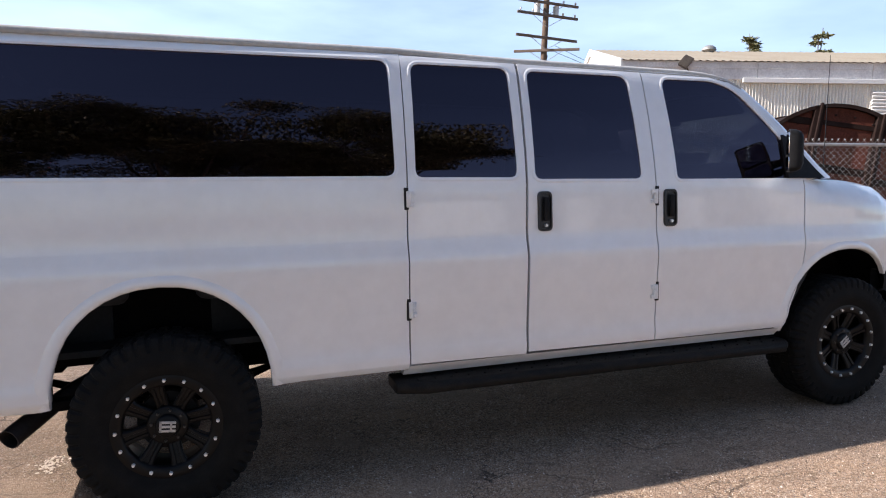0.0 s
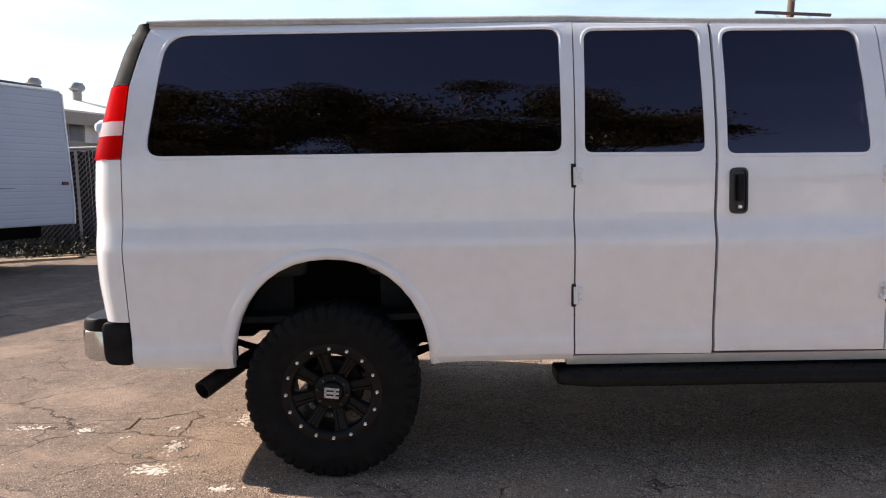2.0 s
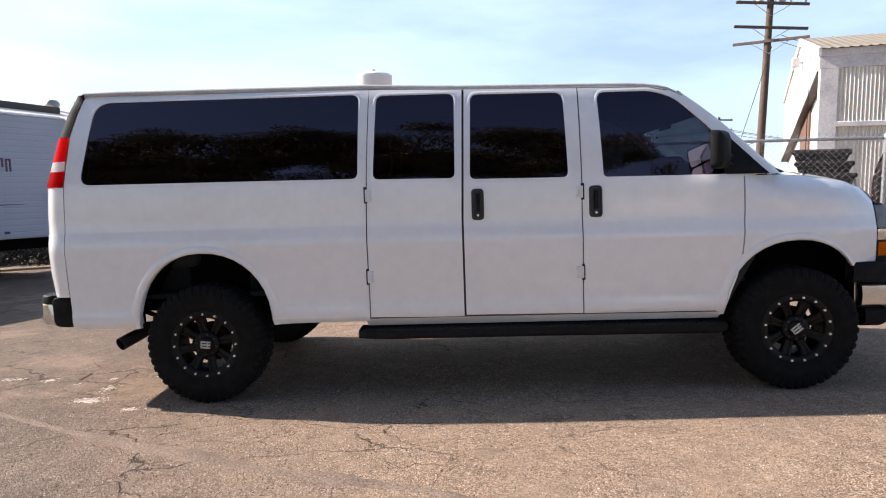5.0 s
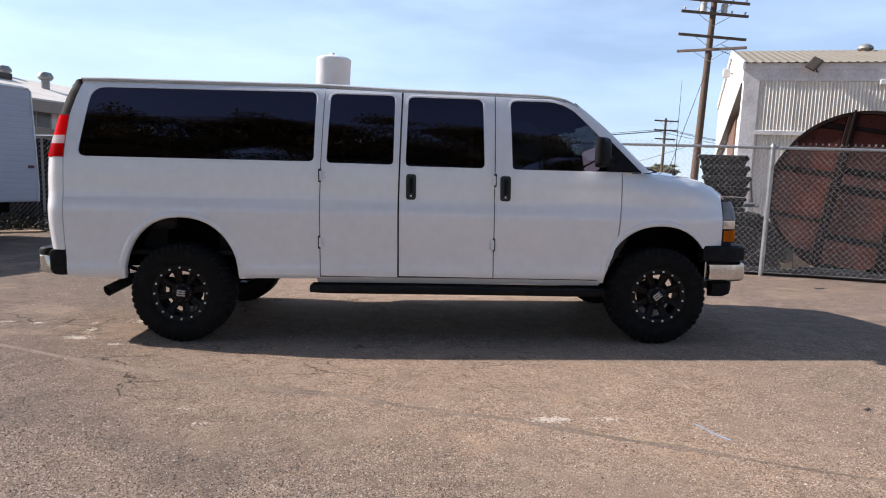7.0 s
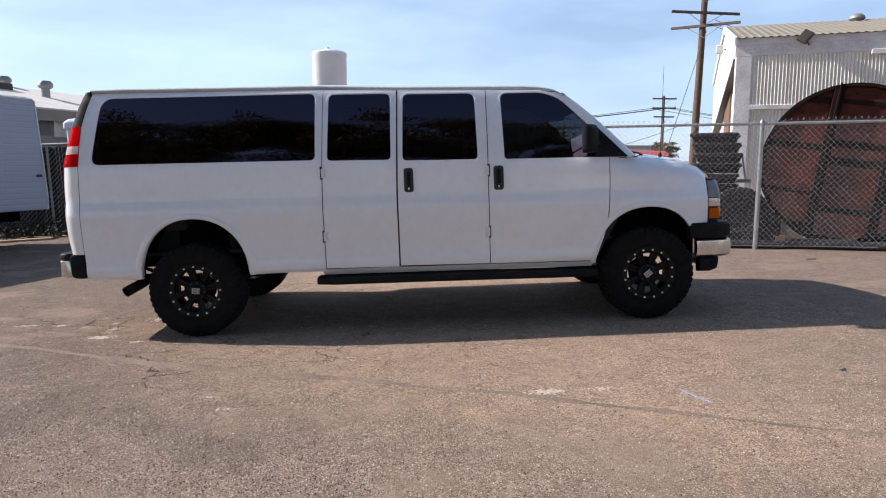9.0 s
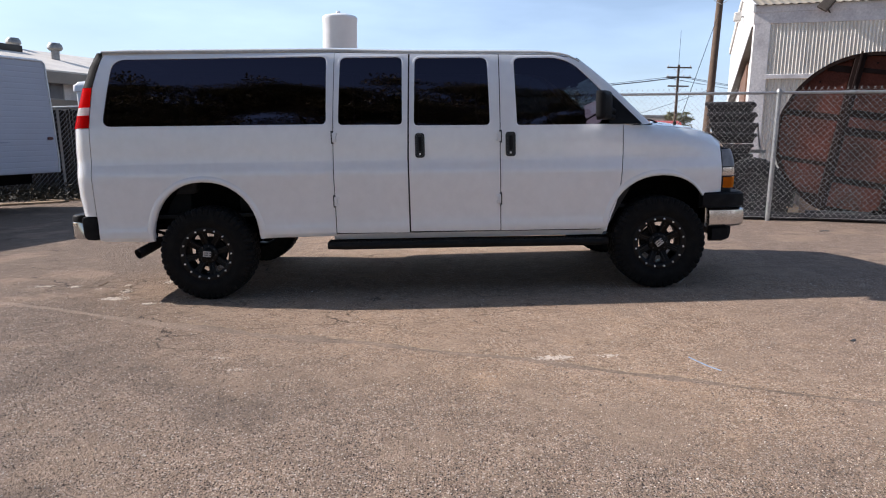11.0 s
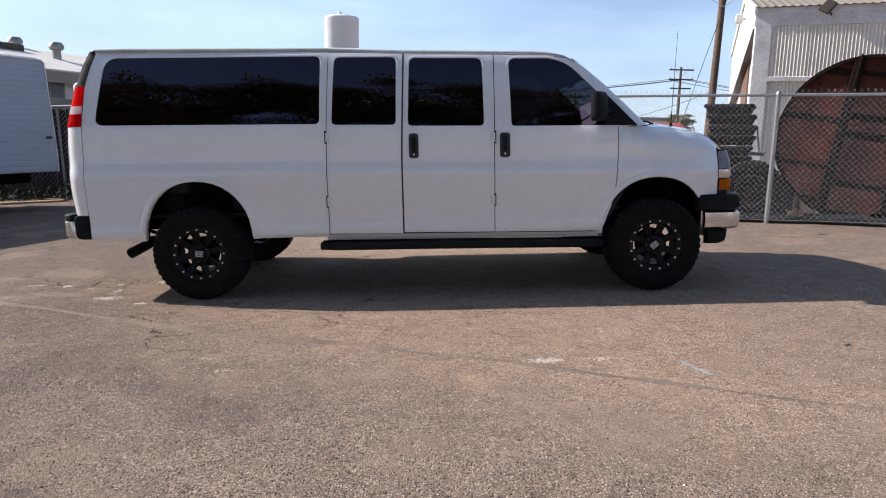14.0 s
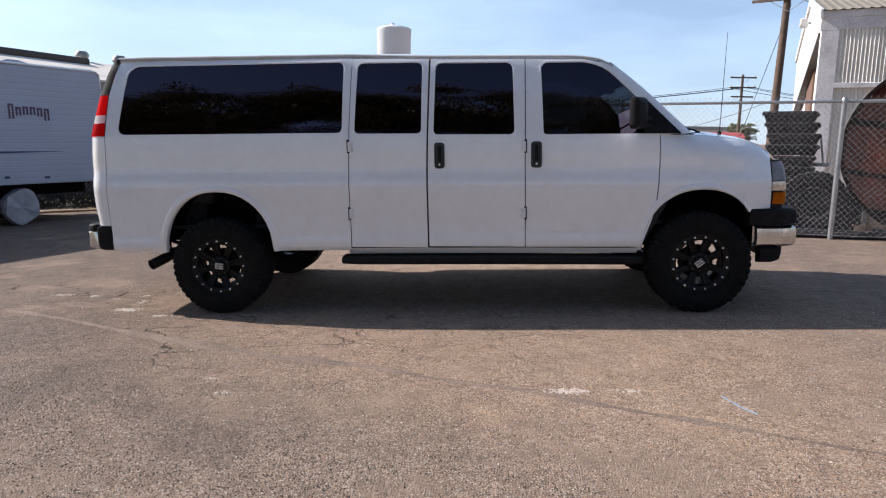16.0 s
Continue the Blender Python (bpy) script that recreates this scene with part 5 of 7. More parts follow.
def build_fence(post_at, left, right, height):
    base = SITE @ Vector((*post_at, 0))
    f = new("chain_link_fence")
    f.matrix_world = Matrix.Translation(base) @ pose(0, 0, 0, 0, 0, FENCE_TURN)
    tagged(f, "galvanised chain-link fence with round posts and a top rail", "fence")
    k = rises(fdir)
    posts = [s for s in np.arange(-9.0, 12.1, 3.0) if left <= s <= right]
    for s in posts:
        bm = bmesh.new()
        rod(bm, (s, 0, k * s - 0.05), (s, 0, height + 0.03), 0.032, n=16)
        p = part("post", bm, GALV, f)
        bm = bmesh.new()
        lathe(bm, [(0.0, 0.05), (0.02, 0.045), (0.036, 0.02), (0.038, -0.02), (0.034, -0.03)], 16, pose(s, 0, height + 0.01, 90, 0, 0))
        part("cap", bm, GALV, p)
        for z in (0.35, 0.9, 1.4):
            bm = bmesh.new()
            lathe(bm, [(0.034, -0.012), (0.038, -0.012), (0.038, 0.012), (0.034, 0.012)], 14, pose(s, 0, k * s + z, 90, 0, 0))
            part("tie_band", bm, GALV, p)
    bm = bmesh.new()
    rod(bm, (left, 0, height), (right, 0, height), 0.021, n=12)
    part("top_rail", bm, GALV, f)
    bm = bmesh.new()
    rod(bm, (left, -0.03, k * left + 0.06), (right, -0.03, k * right + 0.06), 0.003, n=6)
    part("tension_wire", bm, WIRE, f)
    # woven wires: each zigzags up in small steps and leans over the next
    bm = bmesh.new()
    pitch = 0.040
    top = height + 0.055
    n = int((right - left) / pitch)
    for i in range(n):
        x0 = left + i * pitch
        z0 = k * x0 + 0.03
        rows = int((top - z0) / (pitch * 1.05))
        pts = []
        for j in range(rows + 1):
            s = 1 if (i + j) % 2 else -1
            pts.append((x0 + s * pitch / 2, -0.034 - 0.0035 * s, top - j * pitch * 1.05))
            pts[-1] = (pts[-1][0], pts[-1][1], pts[-1][2])
        for a, b in zip(pts, pts[1:]):
            va, vb = Vector(a), Vector(b)
            d = (vb - va).normalized()
            s1 = d.cross(Vector((0, 1, 0))).normalized() * 0.0012
            s2 = Vector((0, 0.0012, 0))
            A = [bm.verts.new(va + o) for o in (s1, s2, -s1, -s2)]
            B = [bm.verts.new(vb + o) for o in (s1, s2, -s1, -s2)]
            for q in range(4):
                bm.faces.new((A[q], A[(q + 1) % 4], B[(q + 1) % 4], B[q]))
        # twisted barb at the top
        p = pts[0]
        for dx in (-0.010, 0.010):
            rod(bm, p, (p[0] + dx, p[1], p[2] + 0.02), 0.0015, n=4)
    part("wire_mesh", bm, WIRE, f, "diamond wire mesh", smooth=False, kind="stuff")


build_fence((6.98, 4.20), -5.2, 7.5, 1.88)


# ---- things behind the fence ----
def upright_at(x, y, turn, z=0.0):
    return pose(x, y, z, 0, 0, turn)


def build_drum():
    """A huge rusted steel drum, lying on its side, with its ribbed end to the yard."""
    R, L = 1.25, 1.5
    d = thing("steel_drum", upright_at(8.27, 3.98, FENCE_TURN, 1.21), "huge rusted steel drum on its side with a ribbed end", "drum", upright=True)
    d.matrix_world = d.matrix_world @ pose(0, 0, 0, 0, 8, 0) @ Matrix.Scale(0.96, 4)
    bm = bmesh.new()
    lathe(bm, [(R - 0.05, 0.06), (R - 0.05, 0.0), (R, -0.0), (R, 0.05), (R - 0.03, 0.06), (R - 0.03, L - 0.06), (R, L - 0.05), (R, L), (R - 0.06, L), (0.0, L)], 72)
    part("shell", bm, RUST_DARK, d, "dark rusted rolled shell")
    bm = bmesh.new()
    lathe(bm, [(0.0, 0.10), (R - 0.05, 0.10), (R - 0.045, 0.16)], 72)
    part("end_backing", bm, RUST_DARK, d)
    # end plates between the ribs
    side_rows = ((-0.96, -0.52), (-0.46, 0.18), (0.27, 0.90), (0.99, 1.2))
    cols = (((-1.2, -0.45), side_rows), ((-0.29, 0.40), ((-1.12, -0.74), (-0.65, -0.01), (0.11, 0.27), (0.37, 0.93), (0.99, 1.2))), ((0.56, 1.2), side_rows))
    rng = random.Random(4)
    for (c0, c1), heights in cols:
        for z0, z1 in heights:
            pts = []
            n = 6
            for i in range(n + 1):
                pts.append((c0 + (c1 - c0) * i / n, z0))
            for i in range(1, n + 1):
                pts.append((c1, z0 + (z1 - z0) * i / n))
            for i in range(1, n + 1):
                pts.append((c1 + (c0 - c1) * i / n, z1))
            for i in range(1, n):
                pts.append((c0, z1 + (z0 - z1) * i / n))
            rr = R - 0.055
            cl = []
            for x, z in pts:
                l = math.hypot(x, z)
                if l > rr:
                    x, z = x * rr / l, z * rr / l
                if not cl or math.hypot(x - cl[-1][0], z - cl[-1][1]) > 0.01:
                    cl.append((x, z))
            if len(cl) < 4 or math.hypot(*np.mean(cl, axis=0)) > rr - 0.015:
                continue
            y = 0.066 + rng.uniform(-0.01, 0.008)
            bm = bmesh.new()
            loft(bm, [[(x, 0.12, z) for x, z in cl], [(x, y, z) for x, z in cl]], close=True, cap=True)
            p = part("end_plate", bm, RUST, d, smooth=False)
    for x in (-0.37, 0.48):
        bm = bmesh.new()
        h = math.sqrt(R * R - x * x) - 0.02
        box(bm, x - 0.07, x + 0.07, 0.0, 0.10, -h, h, 0.006)
        box(bm, x - 0.012, x + 0.012, -0.05, 0.02, -h, h + 0.04)
        part("upright_rib", bm, RUST_DARK, d)
    for (c0, c1), heights in cols:
        for (_, za), (zb, _) in zip(heights, heights[1:]):
            z = (za + zb) / 2
            h = math.sqrt(R * R - z * z) - 0.06
            bm = bmesh.new()
            box(bm, max(c0 - 0.08, -h), min(c1 + 0.08, h), 0.050, 0.10, za - 0.004, zb + 0.004, 0.004)
            part("cross_rib", bm, RUST_DARK, d)
    for k in range(26):
        a = math.tau * k / 26
        bm = bmesh.new()
        rod(bm, ((R - 0.16) * math.cos(a), 0.04, (R - 0.16) * math.sin(a)), ((R - 0.16) * math.cos(a), 0.075, (R - 0.16) * math.sin(a)), 0.014, n=8)
        part("rivet", bm, RUST_DARK, d)
    # chocks under the drum
    for s in (-0.75, 0.75):
        c = thing("timber_chock", upright_at(8.36 + s * math.cos(radians(-26)), 4.06 + s * math.sin(radians(-26)), FENCE_TURN + 3), "weathered timber block wedged under the drum", "block", "chocks", upright=True)
        bm = bmesh.new()
        box(bm, -0.12, 0.12, 0.0, 0.7, -0.05, 0.24 + (0.1 if abs(s) > 0.7 else 0), 0.01)
        part("block", bm, TIMBER, c)
    return d


build_drum()


def build_crates():
    """Stacked black trays with notched rims."""
    bm = bmesh.new()
    w, dp, h = 0.74, 0.56, 0.165
    prof = ((0.0, 0.84), (0.095, 0.93), (0.105, 1.0), (0.135, 1.01), (0.160, 0.97))
    o = round_corners([(-w / 2, -dp / 2), (w / 2, -dp / 2), (w / 2, dp / 2), (-w / 2, dp / 2)], 0.05, 3)
    loft(bm, [[(x * s, y * s, z) for x, y in o] for z, s in prof], close=True, cap=True)
    me = bpy.data.meshes.new("tray")
    bmesh.ops.recalc_face_normals(bm, faces=bm.faces)
    bm.to_mesh(me)
    bm.free()
    me.materials.append(CRATE)
    rng = random.Random(2)
    for k in range(11):
        base = SITE @ Vector((6.82 + 0.02 * math.sin(k), 5.35, 0))
        ob = new("plastic_tray", me)
        ob.matrix_world = Matrix.Translation(base + Vector((rng.uniform(-0.025, 0.025), 0, 0.0 + k * h * 0.995))) @ pose(0, 0, 0, 0, 0, FENCE_TURN + rng.uniform(-3, 3))
        tagged(ob, "black moulded plastic tray in a tall stack", "tray", "stack of black trays")


build_crates()


def build_bin(x, y, r, h, label, name, cat):
    b = thing(name, upright_at(x, y, 10), label, cat, upright=True)
    bm = bmesh.new()
    loft(bm, [[(r * s * math.cos(a), r * s * math.sin(a), z) for a in [math.tau * k / 28 for k in range(28)]] for z, s in
              ((-0.04, 0.86), (0.05, 0.88), (h * 0.5, 0.96), (h - 0.06, 1.0), (h - 0.05, 1.05), (h, 1.05))], close=True, cap=True)
    part("body", bm, CRATE, b)
    bm = bmesh.new()
    loft(bm, [[(r * s * math.cos(a), r * s * math.sin(a), z) for a in [math.tau * k / 28 for k in range(28)]] for z, s in
              ((h, 1.08), (h + 0.04, 1.08), (h + 0.09, 0.85), (h + 0.12, 0.4))], close=True, cap=True)
    part("lid", bm, CRATE, b)
    for s in (-1, 1):
        bm = bmesh.new()
        tube(bm, [(s * r * 0.98, -0.06, h - 0.12), (s * (r + 0.05), -0.05, h - 0.13), (s * (r + 0.05), 0.05, h - 0.13), (s * r * 0.98, 0.06, h - 0.12)], 0.012, 6)
        part("handle", bm, CRATE, b)


def build_spare_tyre():
    t = thing("spare_tyre", upright_at(7.00, 4.78, FENCE_TURN, 0.46), "worn black tyre standing on edge by the fence", "tyre", upright=True)
    bm = bmesh.new()
    lathe(bm, [(0.24, -0.10), (0.30, -0.13), (0.39, -0.13), (0.45, -0.10), (0.465, 0.0), (0.45, 0.10), (0.39, 0.13), (0.30, 0.13), (0.24, 0.10), (0.22, 0.0)], 40)
    for k in range(36):
        a = math.tau * k / 36
        box(bm, -0.016, 0.016, -0.10, 0.10, 0.445, 0.472, 0, 1, pose(0, 0, 0, 0, math.degrees(a), 0))
    part("tread", bm, CRATE, t)
    bm = bmesh.new()
    lathe(bm, [(0.0, -0.05), (0.10, -0.06), (0.20, -0.03), (0.235, -0.09), (0.24, -0.06), (0.23, 0.05)], 32)
    part("rim", bm, CRATE, t)


build_spare_tyre()
build_bin(7.42, 4.72, 0.21, 0.52, "small black plastic bin with a lid", "plastic_bin", "bin")


def build_pallet():
    p = thing("pallet", upright_at(7.95, 4.75, FENCE_TURN + 4), "pale wooden pallet lying on the ground behind the fence", "pallet", upright=True)
    for i in range(6):
        bm = bmesh.new()
        box(bm, -0.5 + i * 0.2, -0.38 + i * 0.2, -0.4, 0.4, 0.13, 0.15)
        part("deck_board", bm, PALLET, p)
    for y in (-0.38, 0.0, 0.34):
        bm = bmesh.new()
        box(bm, -0.5, 0.62, y, y + 0.045, 0.0 - 0.03, 0.13)
        part("stringer", bm, PALLET, p)


build_pallet()


def build_pipes():
    rng = random.Random(12)
    k = Vector((math.cos(radians(FENCE_TURN)), math.sin(radians(FENCE_TURN)), 0))
    nrm = Vector((-k.y, k.x, 0))
    for i in range(8):
        c = Vector((7.0, 4.2, 0)) + k * rng.uniform(0.4, 3.4) + nrm * (0.13 + 0.09 * (i % 2))
        l, r = rng.uniform(0.6, 1.4), rng.uniform(0.04, 0.075)
        o = thing("drain_pipe", pose(c.x, c.y, 0, 0, 0, FENCE_TURN + rng.uniform(-8, 8)), "black plastic drain pipe lying behind the fence", "pipe", "loose pipes")
        bm = bmesh.new()
        z = r + (0.10 if i >= 4 else 0.0) * 0
        rod(bm, (-l, 0, z), (l, 0, z), r, n=14)
        rod(bm, (l - 0.12, 0, z), (l + 0.03, 0, z), r * 1.18, n=14)
        part("tube", bm, CRATE, o)


build_pipes()


def build_jack_stand():
    j = thing("trailer_jack", upright_at(7.15, 5.35, FENCE_TURN), "white painted trailer jack and coupling frame", "jack", upright=True)
    bm = bmesh.new()
    rod(bm, (0, 0, -0.03), (0, 0, 1.05), 0.028, n=12)
    rod(bm, (0, 0, 1.05), (0, 0, 1.5), 0.018, n=10)
    part("tube", bm, WHITEWALL, j)
    bm = bmesh.new()
    box(bm, -0.25, 0.25, -0.03, 0.03, 0.98, 1.04, 0.005)
    tube(bm, [(0.0, 0, 1.48), (0.10, 0, 1.42), (0.16, 0, 1.05)], 0.014, 8)
    part("arm", bm, WHITEWALL, j)


build_jack_stand()


def build_sheeting():
    """A heap of crumpled black plastic sheeting along the fence's foot."""
    o = thing("plastic_sheeting", pose(6.98, 4.20, 0, 0, 0, FENCE_TURN), "crumpled black plastic sheeting heaped behind the fence", "sheeting")
    bm = bmesh.new()
    rows = []
    for i in range(150):
        s = 1.15 + i * 0.042
        row = []
        for j in range(13):
            v = j / 12
            q = Vector((s * 2.2, v * 2.4, 1.7))
            h = (0.20 + 0.10 * noise.noise(Vector((s * 0.9, 4, 0)))) * math.sin(math.pi * v) ** 0.6 * min(1, (i + 1) / 8, (150 - i) / 8)
            row.append((s, 0.09 + 0.17 * v + 0.03 * noise.noise(q * 1.5), h * (1 + 0.45 * noise.noise(q * 2.0) + 0.25 * noise.noise(q * 5.0)) - 0.01))
        rows.append(row)
    loft(bm, rows)
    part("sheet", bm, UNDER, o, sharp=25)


build_sheeting()


# ---- corrugated building ----
def corrugated(bm, x0, x1, z0, z1, y, pitch=0.086, depth=0.030):
    """A sheet with upright corrugations."""
    n = int((x1 - x0) / pitch * 4)
    rows = []
    for z in (z0, z1):
        rows.append([(x0 + (x1 - x0) * i / n, y - depth / 2 * math.cos(math.pi / 2 * i), z) for i in range(n + 1)])
    return loft(bm, rows)


def build_shed():
    TURN_S = -20.0
    b = thing("metal_shed", upright_at(10.40, 12.58, TURN_S), "corrugated metal shed with a weathered board fascia and low roof", "building", kind="structure", upright=True)
    W, D, H = 26.0, 8.8, 4.13
    # corner column
    bm = bmesh.new()
    box(bm, 0.0, 0.40, -0.02, 0.30, -0.4, H, 0.01)
    part("corner_post", bm, FASCIA, b, "stained pale corner boards")
    # sheets of the front wall, in two courses with a rail between
    x = 0.40
    sheet_w = 0.86
    n = int((W - 0.4) / sheet_w)
    meshes = []
    for z0, z1 in ((-0.5, 2.72), (2.80, H - 0.0)):
        bm = bmesh.new()
        corrugated(bm, 0, sheet_w, z0, z1, 0.0)
        me = bpy.data.meshes.new("wall_sheet")
        bm.to_mesh(me)
        bm.free()
        me.materials.append(CORR)
        meshes.append(me)
    for i in range(n):
        for k, me in enumerate(meshes):
            o = new("wall_sheet", me)
            o.parent = b
            o.location = (x + i * (sheet_w - 0.004), 0.06 - 0.05 * k + 0.004 * (i % 2), 0)
    bm = bmesh.new()
    box(bm, 0.38, W, -0.022, 0.05, 2.70, 2.82, 0.008)
    part("wall_rail", bm, FASCIA, b)
    # white drip trim that stands off the wall, and a louvred vent further along
    bm = bmesh.new()
    box(bm, 3.18, 16.0, -0.105, 0.0, H - 0.10, H + 0.015, 0.006)
    part("trim_strip", bm, WHITEWALL, b, "white drip trim")
    bm = bmesh.new()
    box(bm, 6.55, 9.6, -0.030, 0.0, 3.02, 3.86, 0.004)
    louvre = part("louvred_vent", bm, CORR, b, "pale horizontal louvred vent")
    for i in range(9):
        bm = bmesh.new()
        box(bm, 6.58, 9.57, -0.022, 0.022, -0.036, 0.036, 0.004, 1, pose(0, -0.045, 3.07 + 0.09 * i, 35, 0, 0))
        part("slat", bm, WHITEWALL, louvre)
    # fascia boards
    xx = -0.03
    rng = random.Random(5)
    while xx < W:
        l = rng.choice((2.4, 3.0, 3.6))
        bm = bmesh.new()
        box(bm, xx, min(W, xx + l) - 0.008, -0.024, 0.02 + rng.uniform(-0.004, 0.004), H - 0.02, H + 0.43, 0.008)
        part("fascia_board", bm, FASCIA, b)
        bm = bmesh.new()
        box(bm, xx, min(W, xx + l) - 0.006, -0.045, 0.02, H + 0.27, H + 0.45, 0.008)
        part("fascia_cap", bm, FASCIA, b)
        xx += l
    # roof: ribbed sheets that rise towards the ridge
    bm = bmesh.new()
    nn = int(W / 0.2)
    rows = []
    for y, z in ((-0.12, H + 0.44), (D / 2, H + 1.62), (D, H + 0.44)):
        row = []
        for i in range(nn + 1):
            xq = -0.05 + W * i / nn
            for dx, dz in ((0.0, 0.0), (0.05, 0.018), (0.09, 0.018), (0.13, 0.0)):
                row.append((xq + dx, y, z + dz))
        rows.append(row)
    loft(bm, rows)
    part("roof", bm, ROOF_TAN, b, "tan ribbed sheet roof", smooth=False)
    # gable end, white painted: boarding down to a raking line, the wall below it set back
    bm = bmesh.new()
    pts = [(0.25, 4.08), (5.6, 2.95), (D, 2.30), (D, H + 0.42), (D / 2, H + 1.58), (0.25, H + 0.46)]
    loft(bm, [[(x, y, z) for y, z in pts] for x in (0.0, 0.12)], close=True, cap=True)
    part("gable_wall", bm, WHITEWALL, b, "white painted gable boarding", smooth=False)
    bm = bmesh.new()
    pts = [(0.28, -0.5), (D, -0.5), (D, 2.36), (5.6, 3.02), (0.28, 4.12)]
    loft(bm, [[(x, y, z) for y, z in pts] for x in (0.18, 0.26)], close=True, cap=True)
    part("lower_gable_wall", bm, WHITEWALL, b, "cream painted wall under the boarding", smooth=False)
    bm = bmesh.new()
    loft(bm, [[(x, y, z + dz) for x, dz in ((-0.04, -0.06), (0.20, -0.06), (0.20, 0.02), (-0.04, 0.02))] for y, z in ((0.28, 4.08), (5.6, 2.95), (D, 2.30))], close=True, cap=True)
    part("raking_batten", bm, FLOOD, b, "dark raking drip board", smooth=False)
    bm = bmesh.new()
    loft(bm, [[(x, y, z) for x, z in ((0.13, -0.4), (0.18, -0.4), (0.18, zt), (0.13, zt))] for y, zt in ((2.8, 3.45), (4.8, 3.02))], close=True, cap=True)
    part("side_door", bm, DOORWAY, b, "brown timber side door", smooth=False)
    bm = bmesh.new()
    for (ya, za), (yb, zb) in (((-0.10, H + 0.36), (D / 2, H + 1.52)), ((D / 2, H + 1.52), (D + 0.1, H + 0.36))):
        loft(bm, [[(px, y, z + dz) for px, dz in ((-0.06, -0.10), (0.0, -0.10), (0.0, 0.12), (-0.06, 0.12))] for y, z in ((ya, za), (yb, zb))], close=True, cap=True)
    part("verge_board", bm, WHITEWALL, b, smooth=False)
    bm = bmesh.new()
    box(bm, -0.30, -0.08, 3.7, 3.9, 4.80, 5.08, 0.03)
    rod(bm, (-0.12, 3.8, 4.94), (0.04, 3.8, 4.94), 0.03)
    part("wall_lamp", bm, PORCELAIN, b)
    # other walls close the shed
    bm = bmesh.new()
    box(bm, 0.2, W, D - 0.12, D, -0.5, H + 0.42)
    box(bm, W - 0.12, W, 0.1, D - 0.12, -0.5, H + 0.42)
    part("rear_wall", bm, WHITEWALL, b, smooth=False)
    # roof vents
    for x, y in ((4, 4.0),):
        bm = bmesh.new()
        z = H + 0.44 + 1.18 * y / (D / 2)
        rod(bm, (x - 0.3, y, z - 0.2), (x - 0.3, y, z + 0.04), 0.14, n=16)
        lathe(bm, [(0.0, 0.15), (0.12, 0.14), (0.21, 0.07), (0.23, 0.0), (0.17, -0.05)], 18, pose(x - 0.3, y, z + 0.06, 90, 0, 0))
        part("roof_vent", bm, VENT, b, "weathered turbine roof vent")
    # floodlight on the fascia
    f = thing("floodlight", None, "bronze box floodlight fixed to the board fascia", "floodlight")
    f.matrix_world = b.matrix_world @ pose(1.62, -0.20, H + 0.36, 0, -50, 0) @ pose(0, 0, 0, -28, 0, 12) @ Matrix.Scale(0.86, 4)
    bm = bmesh.new()
    loft(bm, [[(sx * 0.20 * s, y, sz * 0.145 * s) for sx, sz in ((-1, -1), (1, -1), (1, 1), (-1, 1))] for y, s in ((-0.10, 1.0), (-0.04, 1.0), (0.09, 0.72), (0.12, 0.45))], close=True, cap=True)
    part("housing", bm, FLOOD, f, smooth=False)
    bm = bmesh.new()
    box(bm, -0.17, 0.17, -0.108, -0.101, -0.115, 0.115)
    part("lens", bm, FLOOD_GLASS, f, smooth=False)
    bm = bmesh.new()
    tube(bm, [(0, 0.08, 0.0), (0, 0.16, -0.04), (0, 0.30, -0.10)], 0.022, 8)
    part("bracket", bm, FLOOD, f)


DOORWAY = material("brown_doorway", (0.16, 0.085, 0.05), 0.7, scale=2, amount=0.5)
build_shed()


# ---- utility poles and wires ----
def build_pole(x, y, z_top, arms, r, label, turn=0, wires=True):
    p = thing("utility_pole", upright_at(x, y, turn), label, "utility pole", "utility poles", upright=True)
    bm = bmesh.new()
    rod(bm, (0, 0, -0.6), (0, 0, z_top), r, r * 0.66, 18)
    part("pole", bm, TIMBER, p)
    for z, half, skew, ins in arms:
        bm = bmesh.new()
        m = pose(0, -r - 0.03, z, 0, 0, skew)
        box(bm, -half, half, -0.05, 0.05, -0.06, 0.06, 0.008, 1, m)
        arm = part("crossarm", bm, ARM_WOOD, p)
        bm = bmesh.new()
        for s in (-1, 1):
            a, b = m @ Vector((s * half * 0.5, 0, -0.05)), Vector((0, -r, z - 0.55 * min(1, half)))
            rod(bm, a, b, 0.014, n=6)
        part("brace", bm, GALV, arm)
        for s in ins:
            bm = bmesh.new()
            c = m @ Vector((s * half, 0, 0.06))
            lathe(bm, [(0.0, 0.15), (0.04, 0.14), (0.05, 0.10), (0.035, 0.08), (0.055, 0.05), (0.03, 0.03), (0.015, 0.0)], 10, pose(c.x, c.y, c.z, 90, 0, 0))
            part("insulator", bm, PORCELAIN, arm)
    return p


